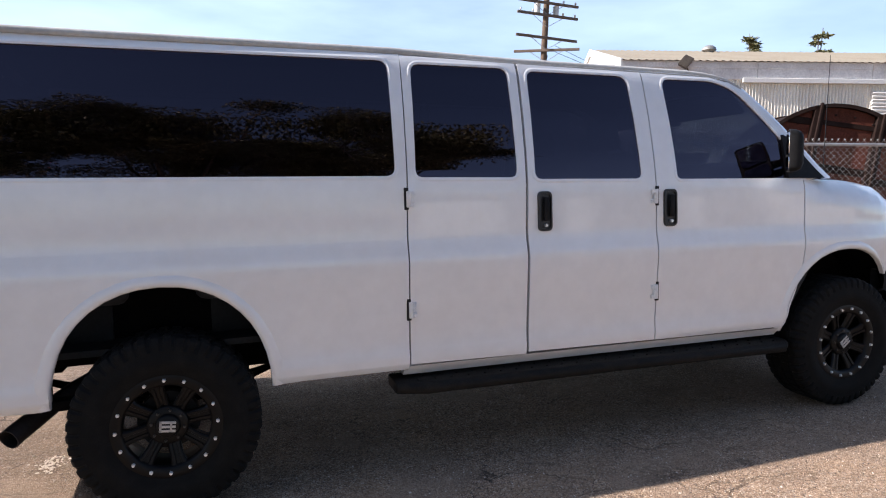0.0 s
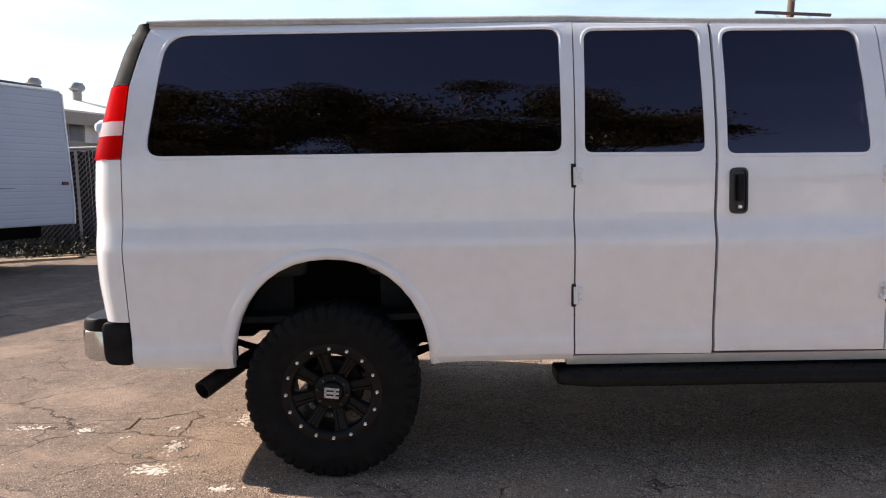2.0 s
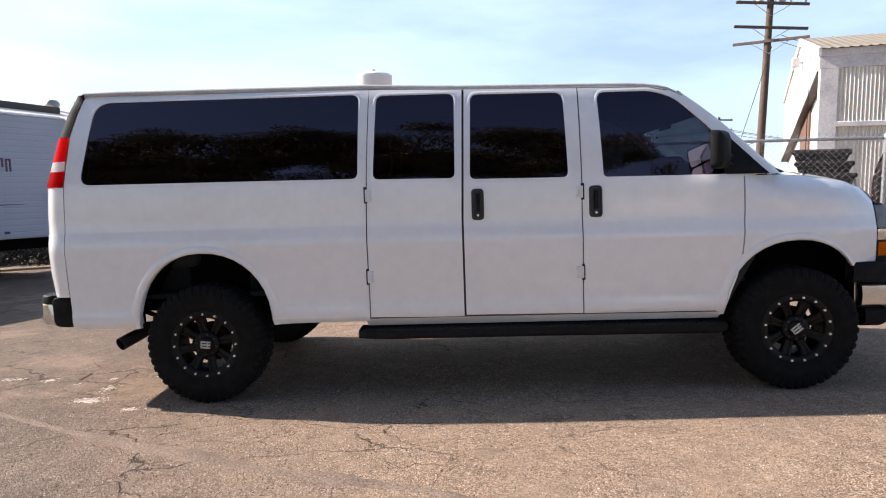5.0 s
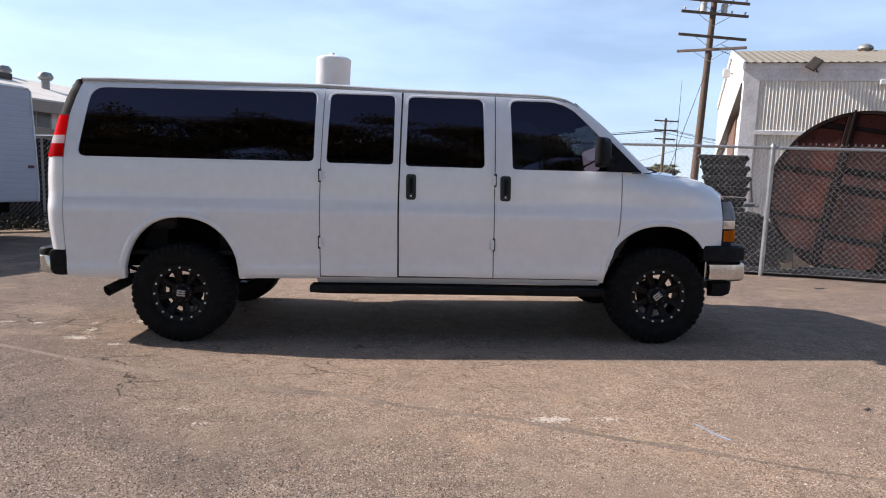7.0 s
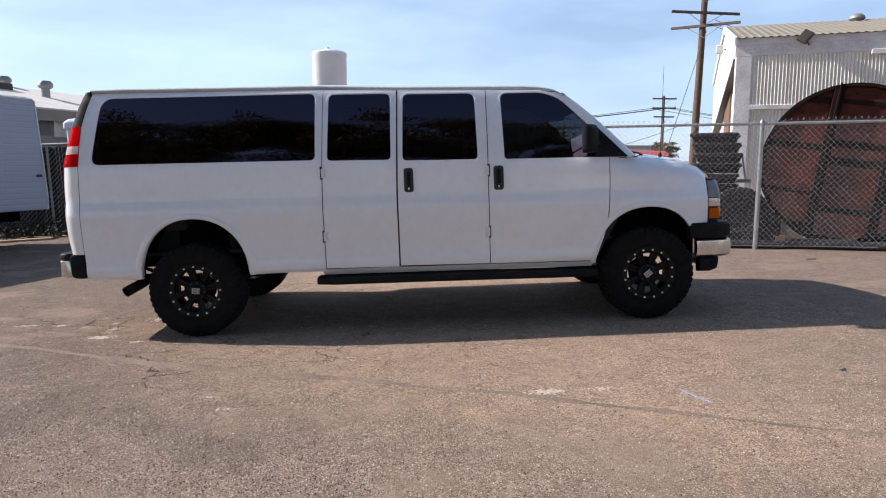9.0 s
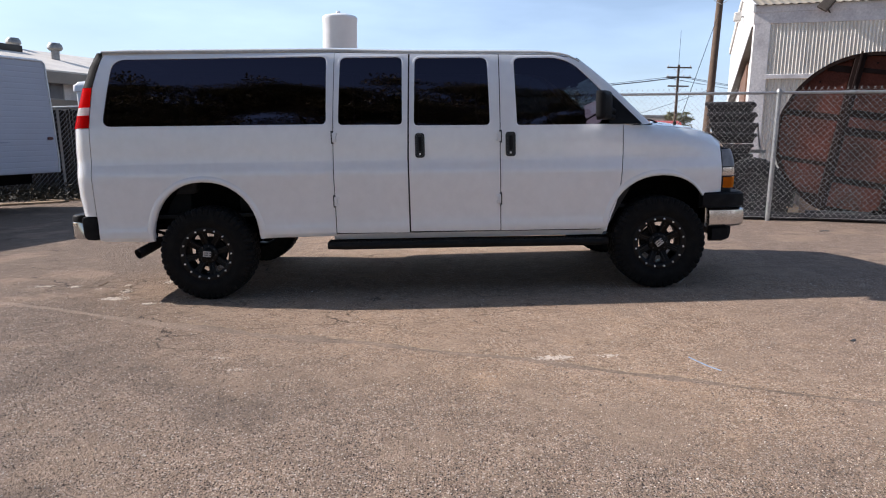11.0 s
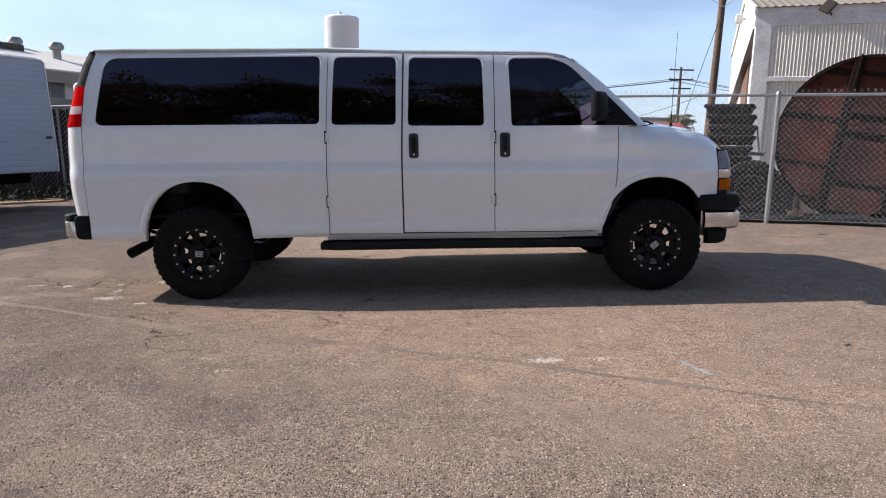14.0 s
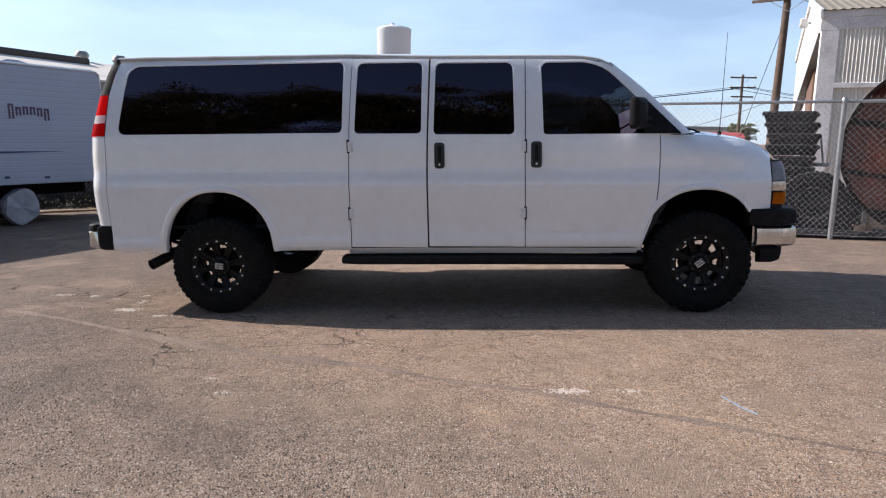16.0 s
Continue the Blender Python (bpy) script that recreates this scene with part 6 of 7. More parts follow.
POLE_A = build_pole(15.15, 27.0, 11.3, ((10.75, 1.60, 0, (-0.9, -0.35, 0.35, 0.9)), (9.98, 1.62, 0, (-0.9, -0.5, 0.5, 0.9)), (9.40, 1.62, 0, (-0.9, -0.5, 0.5, 0.9)), (8.33, 1.64, 0, ()), (7.74, 1.60, -38, ())), 0.20,
                    "tall brown timber utility pole with stacked crossarms and insulators")
POLE_A.matrix_world = POLE_A.matrix_world @ pose(0, 0, 0, 0, 1.5, 0)
build_pole(22.9, 53.0, 7.0, ((6.75, 1.05, 0, (-0.9, 0.9)), (5.95, 1.05, 0, (-0.9, 0.4, 0.9)), (5.2, 0.9, 0, ())), 0.15, "weathered timber utility pole with three crossarms far behind the yard")


def build_transformer():
    for s in (-1, 1):
        bm = bmesh.new()
        rod(bm, (s * 0.5, -0.05, 9.50), (s * 0.5, -0.05, 9.92), 0.15, n=14)
        part("line_equipment", bm, PORCELAIN, POLE_A, "pale grey line equipment can")


build_transformer()


def build_wire(a, b, sag, r=0.012):
    a, b = SITE @ Vector(a), SITE @ Vector(b)
    bm = bmesh.new()
    tube(bm, [tuple(a.lerp(b, k / 16) - Vector((0, 0, sag * 4 * (k / 16) * (1 - k / 16)))) for k in range(17)], r, 5)
    tagged(part("overhead_wire", bm, CABLE, None), "thin black overhead wire", "wire", "overhead wires")


for dx in (-0.9, 0.4, 0.9):
    build_wire((22.9 + dx, 52.8, 5.95), (62 + dx, 75, 4.2), 0.8, 0.022)
    build_wire((22.9 + dx, 52.8, 5.95), (-40 + dx, 46, 6.6), 1.8, 0.022)
build_wire((15.8, 26.9, 7.5), (13.0, 25.8, 0.4), 0.0, 0.014)
build_wire((16.2, 26.9, 8.0), (24, 24, 4.4), 0.2)
build_wire((16.2, 26.9, 7.7), (25, 22, 4.0), 0.3)
build_wire((15.5, 26.9, 3.4), (12.0, 40, 2.0), 0.3)


# ---- white tank above the van ----
def build_tank():
    t = thing("storage_tank", upright_at(-3.5, 34.0, 0), "tall plain white cylindrical storage tank", "tank", upright=True)
    bm = bmesh.new()
    lathe(bm, [(0.97, -0.5), (0.97, 8.03), (0.99, 8.06), (0.99, 8.20), (0.90, 8.28), (0.4, 8.40), (0.0, 8.44)], 48, pose(0, 0, 0, 90, 0, 0))
    part("shell", bm, TANK_WHITE, t)
    bm = bmesh.new()
    rod(bm, (-0.1, 0, 8.38), (-0.1, 0, 8.56), 0.12, n=14)
    part("fitting", bm, TANK_WHITE, t)
    bm = bmesh.new()
    rod(bm, (0.35, 0.1, 8.28), (0.35, 0.1, 8.46), 0.05, n=10)
    part("fitting", bm, TANK_WHITE, t)


build_tank()


# ---- travel trailer at the far left ----
def build_trailer():
    u = Vector((-0.38, -0.925, 0)).normalized()
    turn = math.degrees(math.atan2(-u.y, -u.x))        # local x runs along the side towards its far end
    t = thing("travel_trailer", pose(-6.26, 9.0, 0, 0, 0, turn), "white ribbed travel trailer with a navy stripe and plum lettering", "trailer")
    L, W, Z0, Z1 = 7.6, 2.45, 0.80, 3.14
    # outline of the side; the far end leans back
    o = [(-L, Z0 + 0.05), (0.10, Z0), (0.12, Z0 + 0.30), (0.09, Z0 + 1.1), (0.03, Z1 - 0.05), (-0.02, Z1), (-L, Z1 + 0.03)]
    bm = bmesh.new()
    loft(bm, [[(x, 0.03, z) for x, z in o], [(x, W - 0.03, z) for x, z in o]], close=True, cap=True)
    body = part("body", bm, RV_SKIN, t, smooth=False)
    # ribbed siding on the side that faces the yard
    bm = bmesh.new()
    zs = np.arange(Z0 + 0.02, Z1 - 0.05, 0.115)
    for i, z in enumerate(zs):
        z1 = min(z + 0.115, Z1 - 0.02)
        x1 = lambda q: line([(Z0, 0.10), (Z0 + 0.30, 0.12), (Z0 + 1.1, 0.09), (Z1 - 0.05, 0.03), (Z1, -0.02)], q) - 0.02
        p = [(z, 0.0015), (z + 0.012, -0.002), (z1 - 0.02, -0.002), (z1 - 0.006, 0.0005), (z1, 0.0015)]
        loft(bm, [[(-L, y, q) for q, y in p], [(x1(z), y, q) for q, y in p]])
    part("siding", bm, RV_SKIN, body, "white ribbed aluminium siding, coloured as in shade", smooth=False)
    bm = bmesh.new()
    edge = [(0.10, Z0), (0.12, Z0 + 0.30), (0.09, Z0 + 1.1), (0.03, Z1 - 0.05), (-0.02, Z1), (-L, Z1 + 0.03)]
    tube(bm, [(x, 0.0, z) for x, z in edge], 0.022, 8)
    part("corner_trim", bm, RV_TRIM, body)
    bm = bmesh.new()
    box(bm, -L + 0.1, -0.06, 0.05, W - 0.05, Z1, Z1 + 0.05, 0.015, 2)
    part("roof_skin", bm, RV_TRIM, body)
    for x0, x1, h in ((-1.75, -0.95, 0.12),):
        bm = bmesh.new()
        loft(bm, [[(x, y, z) for y, z in ((0.5, Z1 + 0.04), (1.2, Z1 + 0.04), (1.15, Z1 + 0.04 + hh), (0.55, Z1 + 0.04 + hh))] for x, hh in ((x0, h * 0.5), (x0 + 0.2, h), (x1 - 0.4, h), (x1, h * 0.3))], close=True, cap=True)
        part("roof_vent", bm, RV_SKIN, body, "white low roof vent")
    # navy stripe that tapers towards the end
    bm = bmesh.new()
    loft(bm, [[(-L, -0.009, 1.36), (-2.6, -0.009, 1.415), (-0.95, -0.009, 1.452)], [(-L, -0.009, 1.475), (-2.6, -0.009, 1.468), (-0.95, -0.009, 1.457)]])
    part("stripe", bm, RV_BLUE, body, "navy tapering stripe", smooth=False)
    # lettering as plain bars that arch down at both ends
    n = 6
    for i in range(n):
        bm = bmesh.new()
        x = -1.99 + i * 0.142
        top, low = (0.16, 0.10, 0.115, 0.115, 0.10, 0.09)[i], (-0.13, -0.065, -0.045, -0.045, -0.07, -0.15)[i]
        zc = 2.22
        for a, c, z0, z1 in ((0.0, 0.034, low, top), (0.070, 0.104, low, top - 0.02), (0.0, 0.104, top - 0.035, top)):
            loft(bm, [[(x + q, y, zc + z) for q, z in ((a, z0), (c, z0), (c, z1), (a, z1))] for y in (-0.010, -0.004)], close=True, cap=True)
        part("lettering_bar", bm, RV_PLUM, body, smooth=False)
    bm = bmesh.new()
    box(bm, -0.10, 0.03, -0.03, 0.0, 1.50, 1.56, 0.008)
    part("marker_lamp", bm, MARKER, body, "small dark red marker lamp")
    for x, z in ((-1.35, 0.93), (-2.15, 0.96), (-2.45, 1.06)):
        bm = bmesh.new()
        box(bm, x - 0.05, x + 0.05, -0.02, 0.0, z - 0.02, z + 0.025, 0.006)
        part("service_hatch", bm, RV_BLUE, body)
    # chassis, wheels with cloth covers, stabiliser legs
    bm = bmesh.new()
    box(bm, -L + 0.3, -0.3, 0.35, 0.45, 0.58, Z0)
    box(bm, -L + 0.3, -0.3, W - 0.45, W - 0.35, 0.58, Z0)
    for x in (-0.6, -2.2, -4.0, -5.8):
        box(bm, x, x + 0.1, 0.35, W - 0.35, 0.60, 0.74)
    part("chassis", bm, UNDER, t, smooth=False)
    for x in (-1.85, -2.75):
        for y in (0.10, W - 0.35):
            bm = bmesh.new()
            lathe(bm, [(0.0, 0.0), (0.24, -0.02), (0.33, 0.0), (0.355, 0.06), (0.35, 0.18), (0.30, 0.24), (0.0, 0.24)], 28, pose(x, y, 0.36, 0, 0, 0))
            for v in bm.verts:
                v.co += Vector((0, noise.noise(v.co * 6) * 0.06, noise.noise(v.co * 4 + Vector((9, 0, 0))) * 0.06))
                v.co.x += 0.035 * noise.noise(v.co * 9 + Vector((0, 4, 2)))
                v.co.z = max(v.co.z, 0.005)
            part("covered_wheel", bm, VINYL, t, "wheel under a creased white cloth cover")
    for x in (-3.6, -6.6):
        for y in (0.4, W - 0.4):
            bm = bmesh.new()
            rod(bm, (x, y, 0.0), (x + 0.25, y, 0.62), 0.025, n=8)
            box(bm, x - 0.10, x + 0.10, y - 0.08, y + 0.08, 0.0, 0.03)
            part("stabiliser_leg", bm, UNDER, t, smooth=False)
    # added black panels on the side away from the yard, to keep light from under the trailer
    bm = bmesh.new()
    for k in range(12):
        box(bm, -L + 0.2 + k * 0.60, -L + 0.79 + k * 0.60, W - 0.10, W - 0.08 + 0.01 * (k % 2), 0.0, Z0 + 0.02)
    part("underside_block", bm, UNDER, t, "black panels added to darken the ground under the trailer", smooth=False)
    # drawbar
    bm = bmesh.new()
    rod(bm, (-L + 0.3, 0.4, 0.64), (-L - 1.2, W / 2, 0.5), 0.05, n=8)
    rod(bm, (-L + 0.3, W - 0.4, 0.64), (-L - 1.2, W / 2, 0.5), 0.05, n=8)
    rod(bm, (-L - 1.1, W / 2, 0.0), (-L - 1.1, W / 2, 0.75), 0.03, n=8)
    part("drawbar", bm, UNDER, t)


MARKER = material("dark_red_marker", (0.06, 0.008, 0.016), 0.4)
build_trailer()


# ---- slatted fence and house behind the trailer ----
def build_slat_fence():
    f = thing("slatted_fence", pose(-19.0, 12.6, 0, 0, 0, -2), "weathered slatted chain-link fence with a pale top rail", "fence")
    L, H = 19.5, 2.36
    bm = bmesh.new()
    rod(bm, (0, 0, H), (L, 0, H), 0.035, n=10)
    part("top_rail", bm, GALV, f)
    bm = bmesh.new()
    box(bm, -0.031, 0.031, -0.006, 0.006, 0.04, H - 0.05)
    me = bpy.data.meshes.new("slat")
    bm.to_mesh(me)
    bm.free()
    me.materials.append(SLAT)
    rng = random.Random(7)
    k = 0
    x = 0.05
    while x < L:
        if rng.random() > 0.02:
            o = new("slat", me)
            o.parent = f
            o.matrix_basis = pose(x, 0, rng.uniform(-0.06, 0.0), 0, rng.uniform(-0.8, 0.8), 0)
        x += 0.070
    for x in np.arange(0, L + 0.1, 2.4):
        bm = bmesh.new()
        rod(bm, (x, 0.05, -0.1), (x, 0.05, H + 0.05), 0.035, n=10)
        part("post", bm, RUST_DARK, f)
    bm = bmesh.new()
    p = 0.125
    for i in range(int(L / p) + 24):
        for s in (-1, 1):
            x0 = i * p - (0 if s > 0 else 0)
            a = Vector((x0 - (H if s > 0 else 0), -0.03 - 0.004 * s, 0.02))
            b = Vector((x0 - (0 if s > 0 else H), -0.03 - 0.004 * s, H - 0.02))
            if min(a.x, b.x) < 2.5 or max(a.x, b.x) > L:
                continue
            d = (b - a).normalized()
            g = 0.0065 if s > 0 else 0.0022
            s1 = d.cross(Vector((0, 1, 0))).normalized() * g
            s2 = Vector((0, g, 0))
            A = [bm.verts.new(a + q) for q in (s1, s2, -s1, -s2)]
            B = [bm.verts.new(b + q) for q in (s1, s2, -s1, -s2)]
            for q in range(4):
                bm.faces.new((A[q], A[(q + 1) % 4], B[(q + 1) % 4], B[q]))
    part("wire_mesh", bm, WIRE, f, "diamond wire mesh", smooth=False, kind="stuff")


build_slat_fence()


def build_house():
    turn = 66.0
    h = thing("house", upright_at(-11.8, 20.5, turn), "low beige house with a pale shallow roof and metal vents", "house", kind="structure", upright=True)
    # local x runs along the eave away from the yard, y towards the west
    L, D, H = 22.0, 11.0, 3.95
    bm = bmesh.new()
    box(bm, -14, L, 0.6, D - 0.6, -1.5, H)
    part("wall", bm, BEIGE, h, "beige stucco wall", smooth=False)
    bm = bmesh.new()
    for xa, xb in ((-14.5, L + 0.5),):
        pts = [(0.0, H - 0.02), (0.0, H + 0.18), (D / 2, H + 1.46), (D, H + 0.18), (D, H - 0.02), (D / 2, H + 1.26)]
        loft(bm, [[(x, y, z) for y, z in pts] for x in (xa, xb)], close=True, cap=True)
    part("roof", bm, SHINGLE, h, "pale shallow roof", smooth=False)
    bm = bmesh.new()
    box(bm, -14.5, L + 0.5, -0.04, 0.0, H - 0.30, H + 0.12, 0.01)
    part("fascia", bm, BEIGE, h)
    bm = bmesh.new()
    box(bm, -1.30, 0.22, 0.56, 0.62, 3.08, 3.93)
    w = part("window", bm, VENT, h, "weathered window frame", smooth=False)
    for x0, x1 in ((-1.25, -0.60), (-0.55, -0.02)):
        bm = bmesh.new()
        box(bm, x0, x1, 0.545, 0.565, 3.13, 3.89)
        part("pane", bm, DUSTY_PANE, w, smooth=False)
    bm = bmesh.new()
    box(bm, 0.02, 0.80, 0.535, 0.60, 3.10, 3.90, 0.01)
    part("shutter", bm, FASCIA, h, "pale window shutter")
    for x, y in ((9.6, 1.9),):
        v = bmesh.new()
        z = H + 0.18 + 1.28 * y / (D / 2)
        rod(v, (x, y, z - 0.1), (x, y, z + 0.45), 0.17, n=16)
        lathe(v, [(0.0, 0.30), (0.20, 0.28), (0.32, 0.18), (0.34, 0.06), (0.26, -0.02)], 18, pose(x, y, z + 0.42, 90, 0, 0))
        part("roof_vent", v, VENT, h, "weathered metal roof vent")
    inv = h.matrix_world.inverted()
    for p, r, hh in (((-13.78, 23.45, 5.34), 0.27, 0.75), ((-16.1, 24.5, 5.75), 0.27, 0.75)):
        c = inv @ (SITE @ Vector(p))
        v = bmesh.new()
        rod(v, (c.x, c.y, c.z - 1.2), (c.x, c.y, c.z + 0.05), r * 0.62, n=16)
        lathe(v, [(0.0, 0.24), (r * 0.75, 0.22), (r * 1.05, 0.12), (r * 1.1, 0.0), (r * 0.85, -0.08)], 18, pose(c.x, c.y, c.z + 0.06, 90, 0, 0))
        part("roof_vent", v, VENT, h, "weathered metal roof vent")
    c = inv @ (SITE @ Vector((-15.25, 23.4, 5.22)))
    c.z = H + 0.18 + 1.28 * min(c.y, D - c.y) / (D / 2) + 0.08
    v = bmesh.new()
    box(v, c.x - 9.0, c.x, c.y - 0.25, c.y + 0.25, c.z - 0.20, c.z + 0.14, 0.05, 2)
    for k in range(4):
        box(v, c.x - 8.0 + 2.4 * k, c.x - 7.9 + 2.4 * k, c.y - 0.2, c.y + 0.2, c.z - 1.0, c.z - 0.18)
    part("roof_duct", v, FLOOD, h, "grey metal roof duct")


build_house()


def build_white_bin():
    b = thing("white_container", pose(-7.95, 13.4, 0, 0, 0, 4), "white moulded plastic container standing behind the slatted fence", "container")
    bm = bmesh.new()
    o = round_corners([(0.0, 0.0), (1.5, 0.0), (1.5, 1.0), (0.0, 1.0)], 0.1, 4)
    loft(bm, [[(0.75 + (x - 0.75) * s, 0.5 + (y - 0.5) * s, z) for x, y in o] for z, s in ((0.0, 0.9), (2.84, 0.97), (2.85, 1.05), (3.0, 1.05), (3.11, 0.9), (3.14, 0.7))], close=True, cap=True)
    part("body", bm, TANK_WHITE, b)


build_white_bin()


def build_lumber():
    rng = random.Random(3)
    for i, (x, y, t, l) in enumerate(((-8.2, 10.2, 24, 2.4), (-8.0, 10.5, 20, 2.0), (-8.5, 10.0, 30, 2.6), (-7.2, 11.2, 8, 1.8))):
        o = thing("plank", pose(x, y, 0, 0, 0, t), "pale timber plank lying in the trailer's shade", "plank", "loose planks")
        bm = bmesh.new()
        box(bm, -l / 2, l / 2, -0.07, 0.07, 0.0, 0.045, 0.004)
        part("board", bm, PALLET, o, smooth=False)


def build_scrub():
    """Low dry scrub along the foot of the slatted fence."""
    rng = random.Random(8)
    verts, faces = [], []
    for _ in range(11000):
        x = rng.uniform(-14.5, -4.5)
        k = 0.5 + 0.5 * noise.noise(Vector((x * 0.9, 2, 0)))
        p = Vector((x, 11.85 + rng.gauss(0, 0.45), 0))
        hgt = rng.uniform(0.0, 0.16 + 0.5 * k) * rng.random()
        p.z = hgt
        u = Vector((rng.uniform(-1, 1), rng.uniform(-1, 1), rng.uniform(-0.2, 1))).normalized()
        v = u.cross(Vector((rng.uniform(-1, 1), rng.uniform(-1, 1), 0.4))).normalized()
        l = rng.uniform(0.05, 0.13)
        i = len(verts)
        verts += [tuple(p), tuple(p + u * l * 0.5 + v * l * 0.2), tuple(p + u * l), tuple(p + u * l * 0.5 - v * l * 0.2)]
        faces.append((i, i + 1, i + 2, i + 3))
    me = bpy.data.meshes.new("scrub")
    me.from_pydata(verts, [], faces)
    me.materials.append(SCRUB)
    o = new("scrub", me)
    o.matrix_world = SITE.copy()
    tagged(o, "dark dry scrub along the foot of the slatted fence", "scrub", kind="stuff")


SCRUB = material("dry_scrub", (0.045, 0.038, 0.022), 0.9, scale=2, amount=0.6, dark=(0.03, 0.028, 0.018), fine_amount=0.3)
build_lumber()
build_scrub()


# ---- far distance ----
def build_far():
    a = thing("far_building", upright_at(19.5, 70, 0), "low pale commercial building far beyond the yard", "building", kind="structure", upright=True)
    bm = bmesh.new()
    box(bm, -14, 9, 0, 12, -3, 3.15)
    part("wall", bm, WHITEWALL, a, smooth=False)
    bm = bmesh.new()
    box(bm, -14.3, 9.3, -0.3, 12.3, 3.15, 3.5)
    part("roof", bm, VENT, a, smooth=False)
    for i in range(7):
        bm = bmesh.new()
        box(bm, -12 + i * 3, -10.5 + i * 3, -0.06, 0.02, 1.2, 2.4)
        part("window", bm, GLASS, a, smooth=False)
    r = thing("red_awning", upright_at(15.8, 38, -6), "faded red awning over a market stall beyond the fence", "awning", upright=True)
    bm = bmesh.new()
    loft(bm, [[(-2.2, y, z), (2.2, y, z)] for y, z in ((0.0, 1.75), (0.6, 2.05), (1.4, 2.15))])
    thick(bm, 0.04)
    part("canopy", bm, REDCLOTH, r, smooth=False)
    for x in (-2.1, 2.1):
        bm = bmesh.new()
        rod(bm, (x, 0.05, -0.5), (x, 0.05, 1.78), 0.03, n=8)
        rod(bm, (x, 1.35, -0.5), (x, 1.35, 2.13), 0.03, n=8)
        part("pole", bm, GALV, r)


build_far()


# ---- trees ----
def build_tree(x, y, height, spread, seed, leaves, label, category="tree", crown_base=0.35, leaf=0.16, upright=True):
    rng = random.Random(seed)
    t = thing("tree", upright_at(x, y, rng.uniform(0, 360)), label, category, "", upright=upright)
    bm = bmesh.new()
    tips = []
    lean = Vector((rng.uniform(-0.1, 0.1), rng.uniform(-0.1, 0.1), 0))
    fork = height * crown_base
    rod(bm, (0, 0, -0.4), tuple(lean * fork + Vector((0, 0, fork))), 0.0065 * height, 0.005 * height, 12)
    for k in range(7):
        a = math.tau * k / 7 + rng.uniform(-0.3, 0.3)
        p0 = lean * fork + Vector((0, 0, fork * rng.uniform(0.8, 1.0)))
        rr = spread * rng.uniform(0.55, 0.9)
        p1 = p0 + Vector((math.cos(a) * rr * 0.5, math.sin(a) * rr * 0.5, (height - fork) * rng.uniform(0.3, 0.5)))
        p2 = p0 + Vector((math.cos(a) * rr, math.sin(a) * rr, (height - fork) * rng.uniform(0.45, 0.85)))
        tube(bm, [p0, p1, p2], [0.0055 * height, 0.004 * height, 0.002 * height], 7)
        tips += [p1, p2]
        for q in range(3):
            d = p1.lerp(p2, rng.uniform(0.0, 0.8))
            e = d + Vector((rng.uniform(-1, 1), rng.uniform(-1, 1), rng.uniform(0.1, 0.9))) * spread * 0.28
            tube(bm, [d, d.lerp(e, 0.5) + Vector((0, 0, 0.06)), e], [0.005 * height, 0.003 * height, 0.002 * height], 5)
            tips.append(e)
    tips.append(lean * fork + Vector((0, 0, height * 0.80)))
    part("trunk", bm, BARK, t)
    # crown: layered sprays of leaves round the branch ends, with gaps between
    verts, faces = [], []
    sprays = [(tip + Vector((rng.gauss(0, 0.12), rng.gauss(0, 0.12), rng.gauss(0, 0.05))) * spread, rng.uniform(0.16, 0.34) * spread) for tip in tips for _ in range(4)]
    for _ in range(leaves):
        c, r = rng.choice(sprays)
        c = Vector((c.x, c.y, min(c.z, height * 0.84)))
        while True:
            o = Vector((rng.uniform(-1, 1), rng.uniform(-1, 1), rng.uniform(-1, 1)))
            if o.length < 1:
                break
        p = c + Vector((o.x * r, o.y * r, o.z * r * 0.20 - 0.12 * r * (o.x * o.x + o.y * o.y)))
        u = Vector((rng.uniform(-1, 1), rng.uniform(-1, 1), rng.uniform(-0.6, 0.3))).normalized()
        v = u.cross(Vector((rng.uniform(-1, 1), rng.uniform(-1, 1), 1.0))).normalized()
        l = leaf * rng.uniform(0.6, 1.3)
        i = len(verts)
        verts += [tuple(p), tuple(p + u * l * 0.5 + v * l * 0.22), tuple(p + u * l), tuple(p + u * l * 0.5 - v * l * 0.22)]
        faces.append((i, i + 1, i + 2, i + 3))
    me = bpy.data.meshes.new("crown")
    me.from_pydata(verts, [], faces)
    me.materials.append(LEAF)
    o = new("crown", me)
    o.parent = t
    return t


for i, (x, y, h, s) in enumerate(((3.3, -10.4, 10.4, 3.1), (-0.6, -11.0, 10.9, 3.4), (-4.6, -10.6, 10.4, 3.5), (-8.6, -11.2, 11.0, 3.6), (-13.0, -10.8, 10.4, 3.6), (-17.5, -11.2, 10.6, 3.6), (-23.0, -11.0, 10.4, 3.8))):
    build_tree(x, y, h * 0.98, s, 20 + i, 70000 if i < 4 else 30000, "broad dark green tree in a row across the yard", leaf=0.115, crown_base=0.40)
build_tree(24.9, 58.0, 3.7, 1.2, 5, 2600, "small round green tree beyond the fence", leaf=0.3, crown_base=0.3)
for i, (x, y, h) in enumerate(((47.9, 40.5, 15.6), (40.4, 40.5, 14.6))):
    build_tree(x, y, h, 1.2, 40 + i, 6000, "narrow green tree behind the metal shed", leaf=0.35)


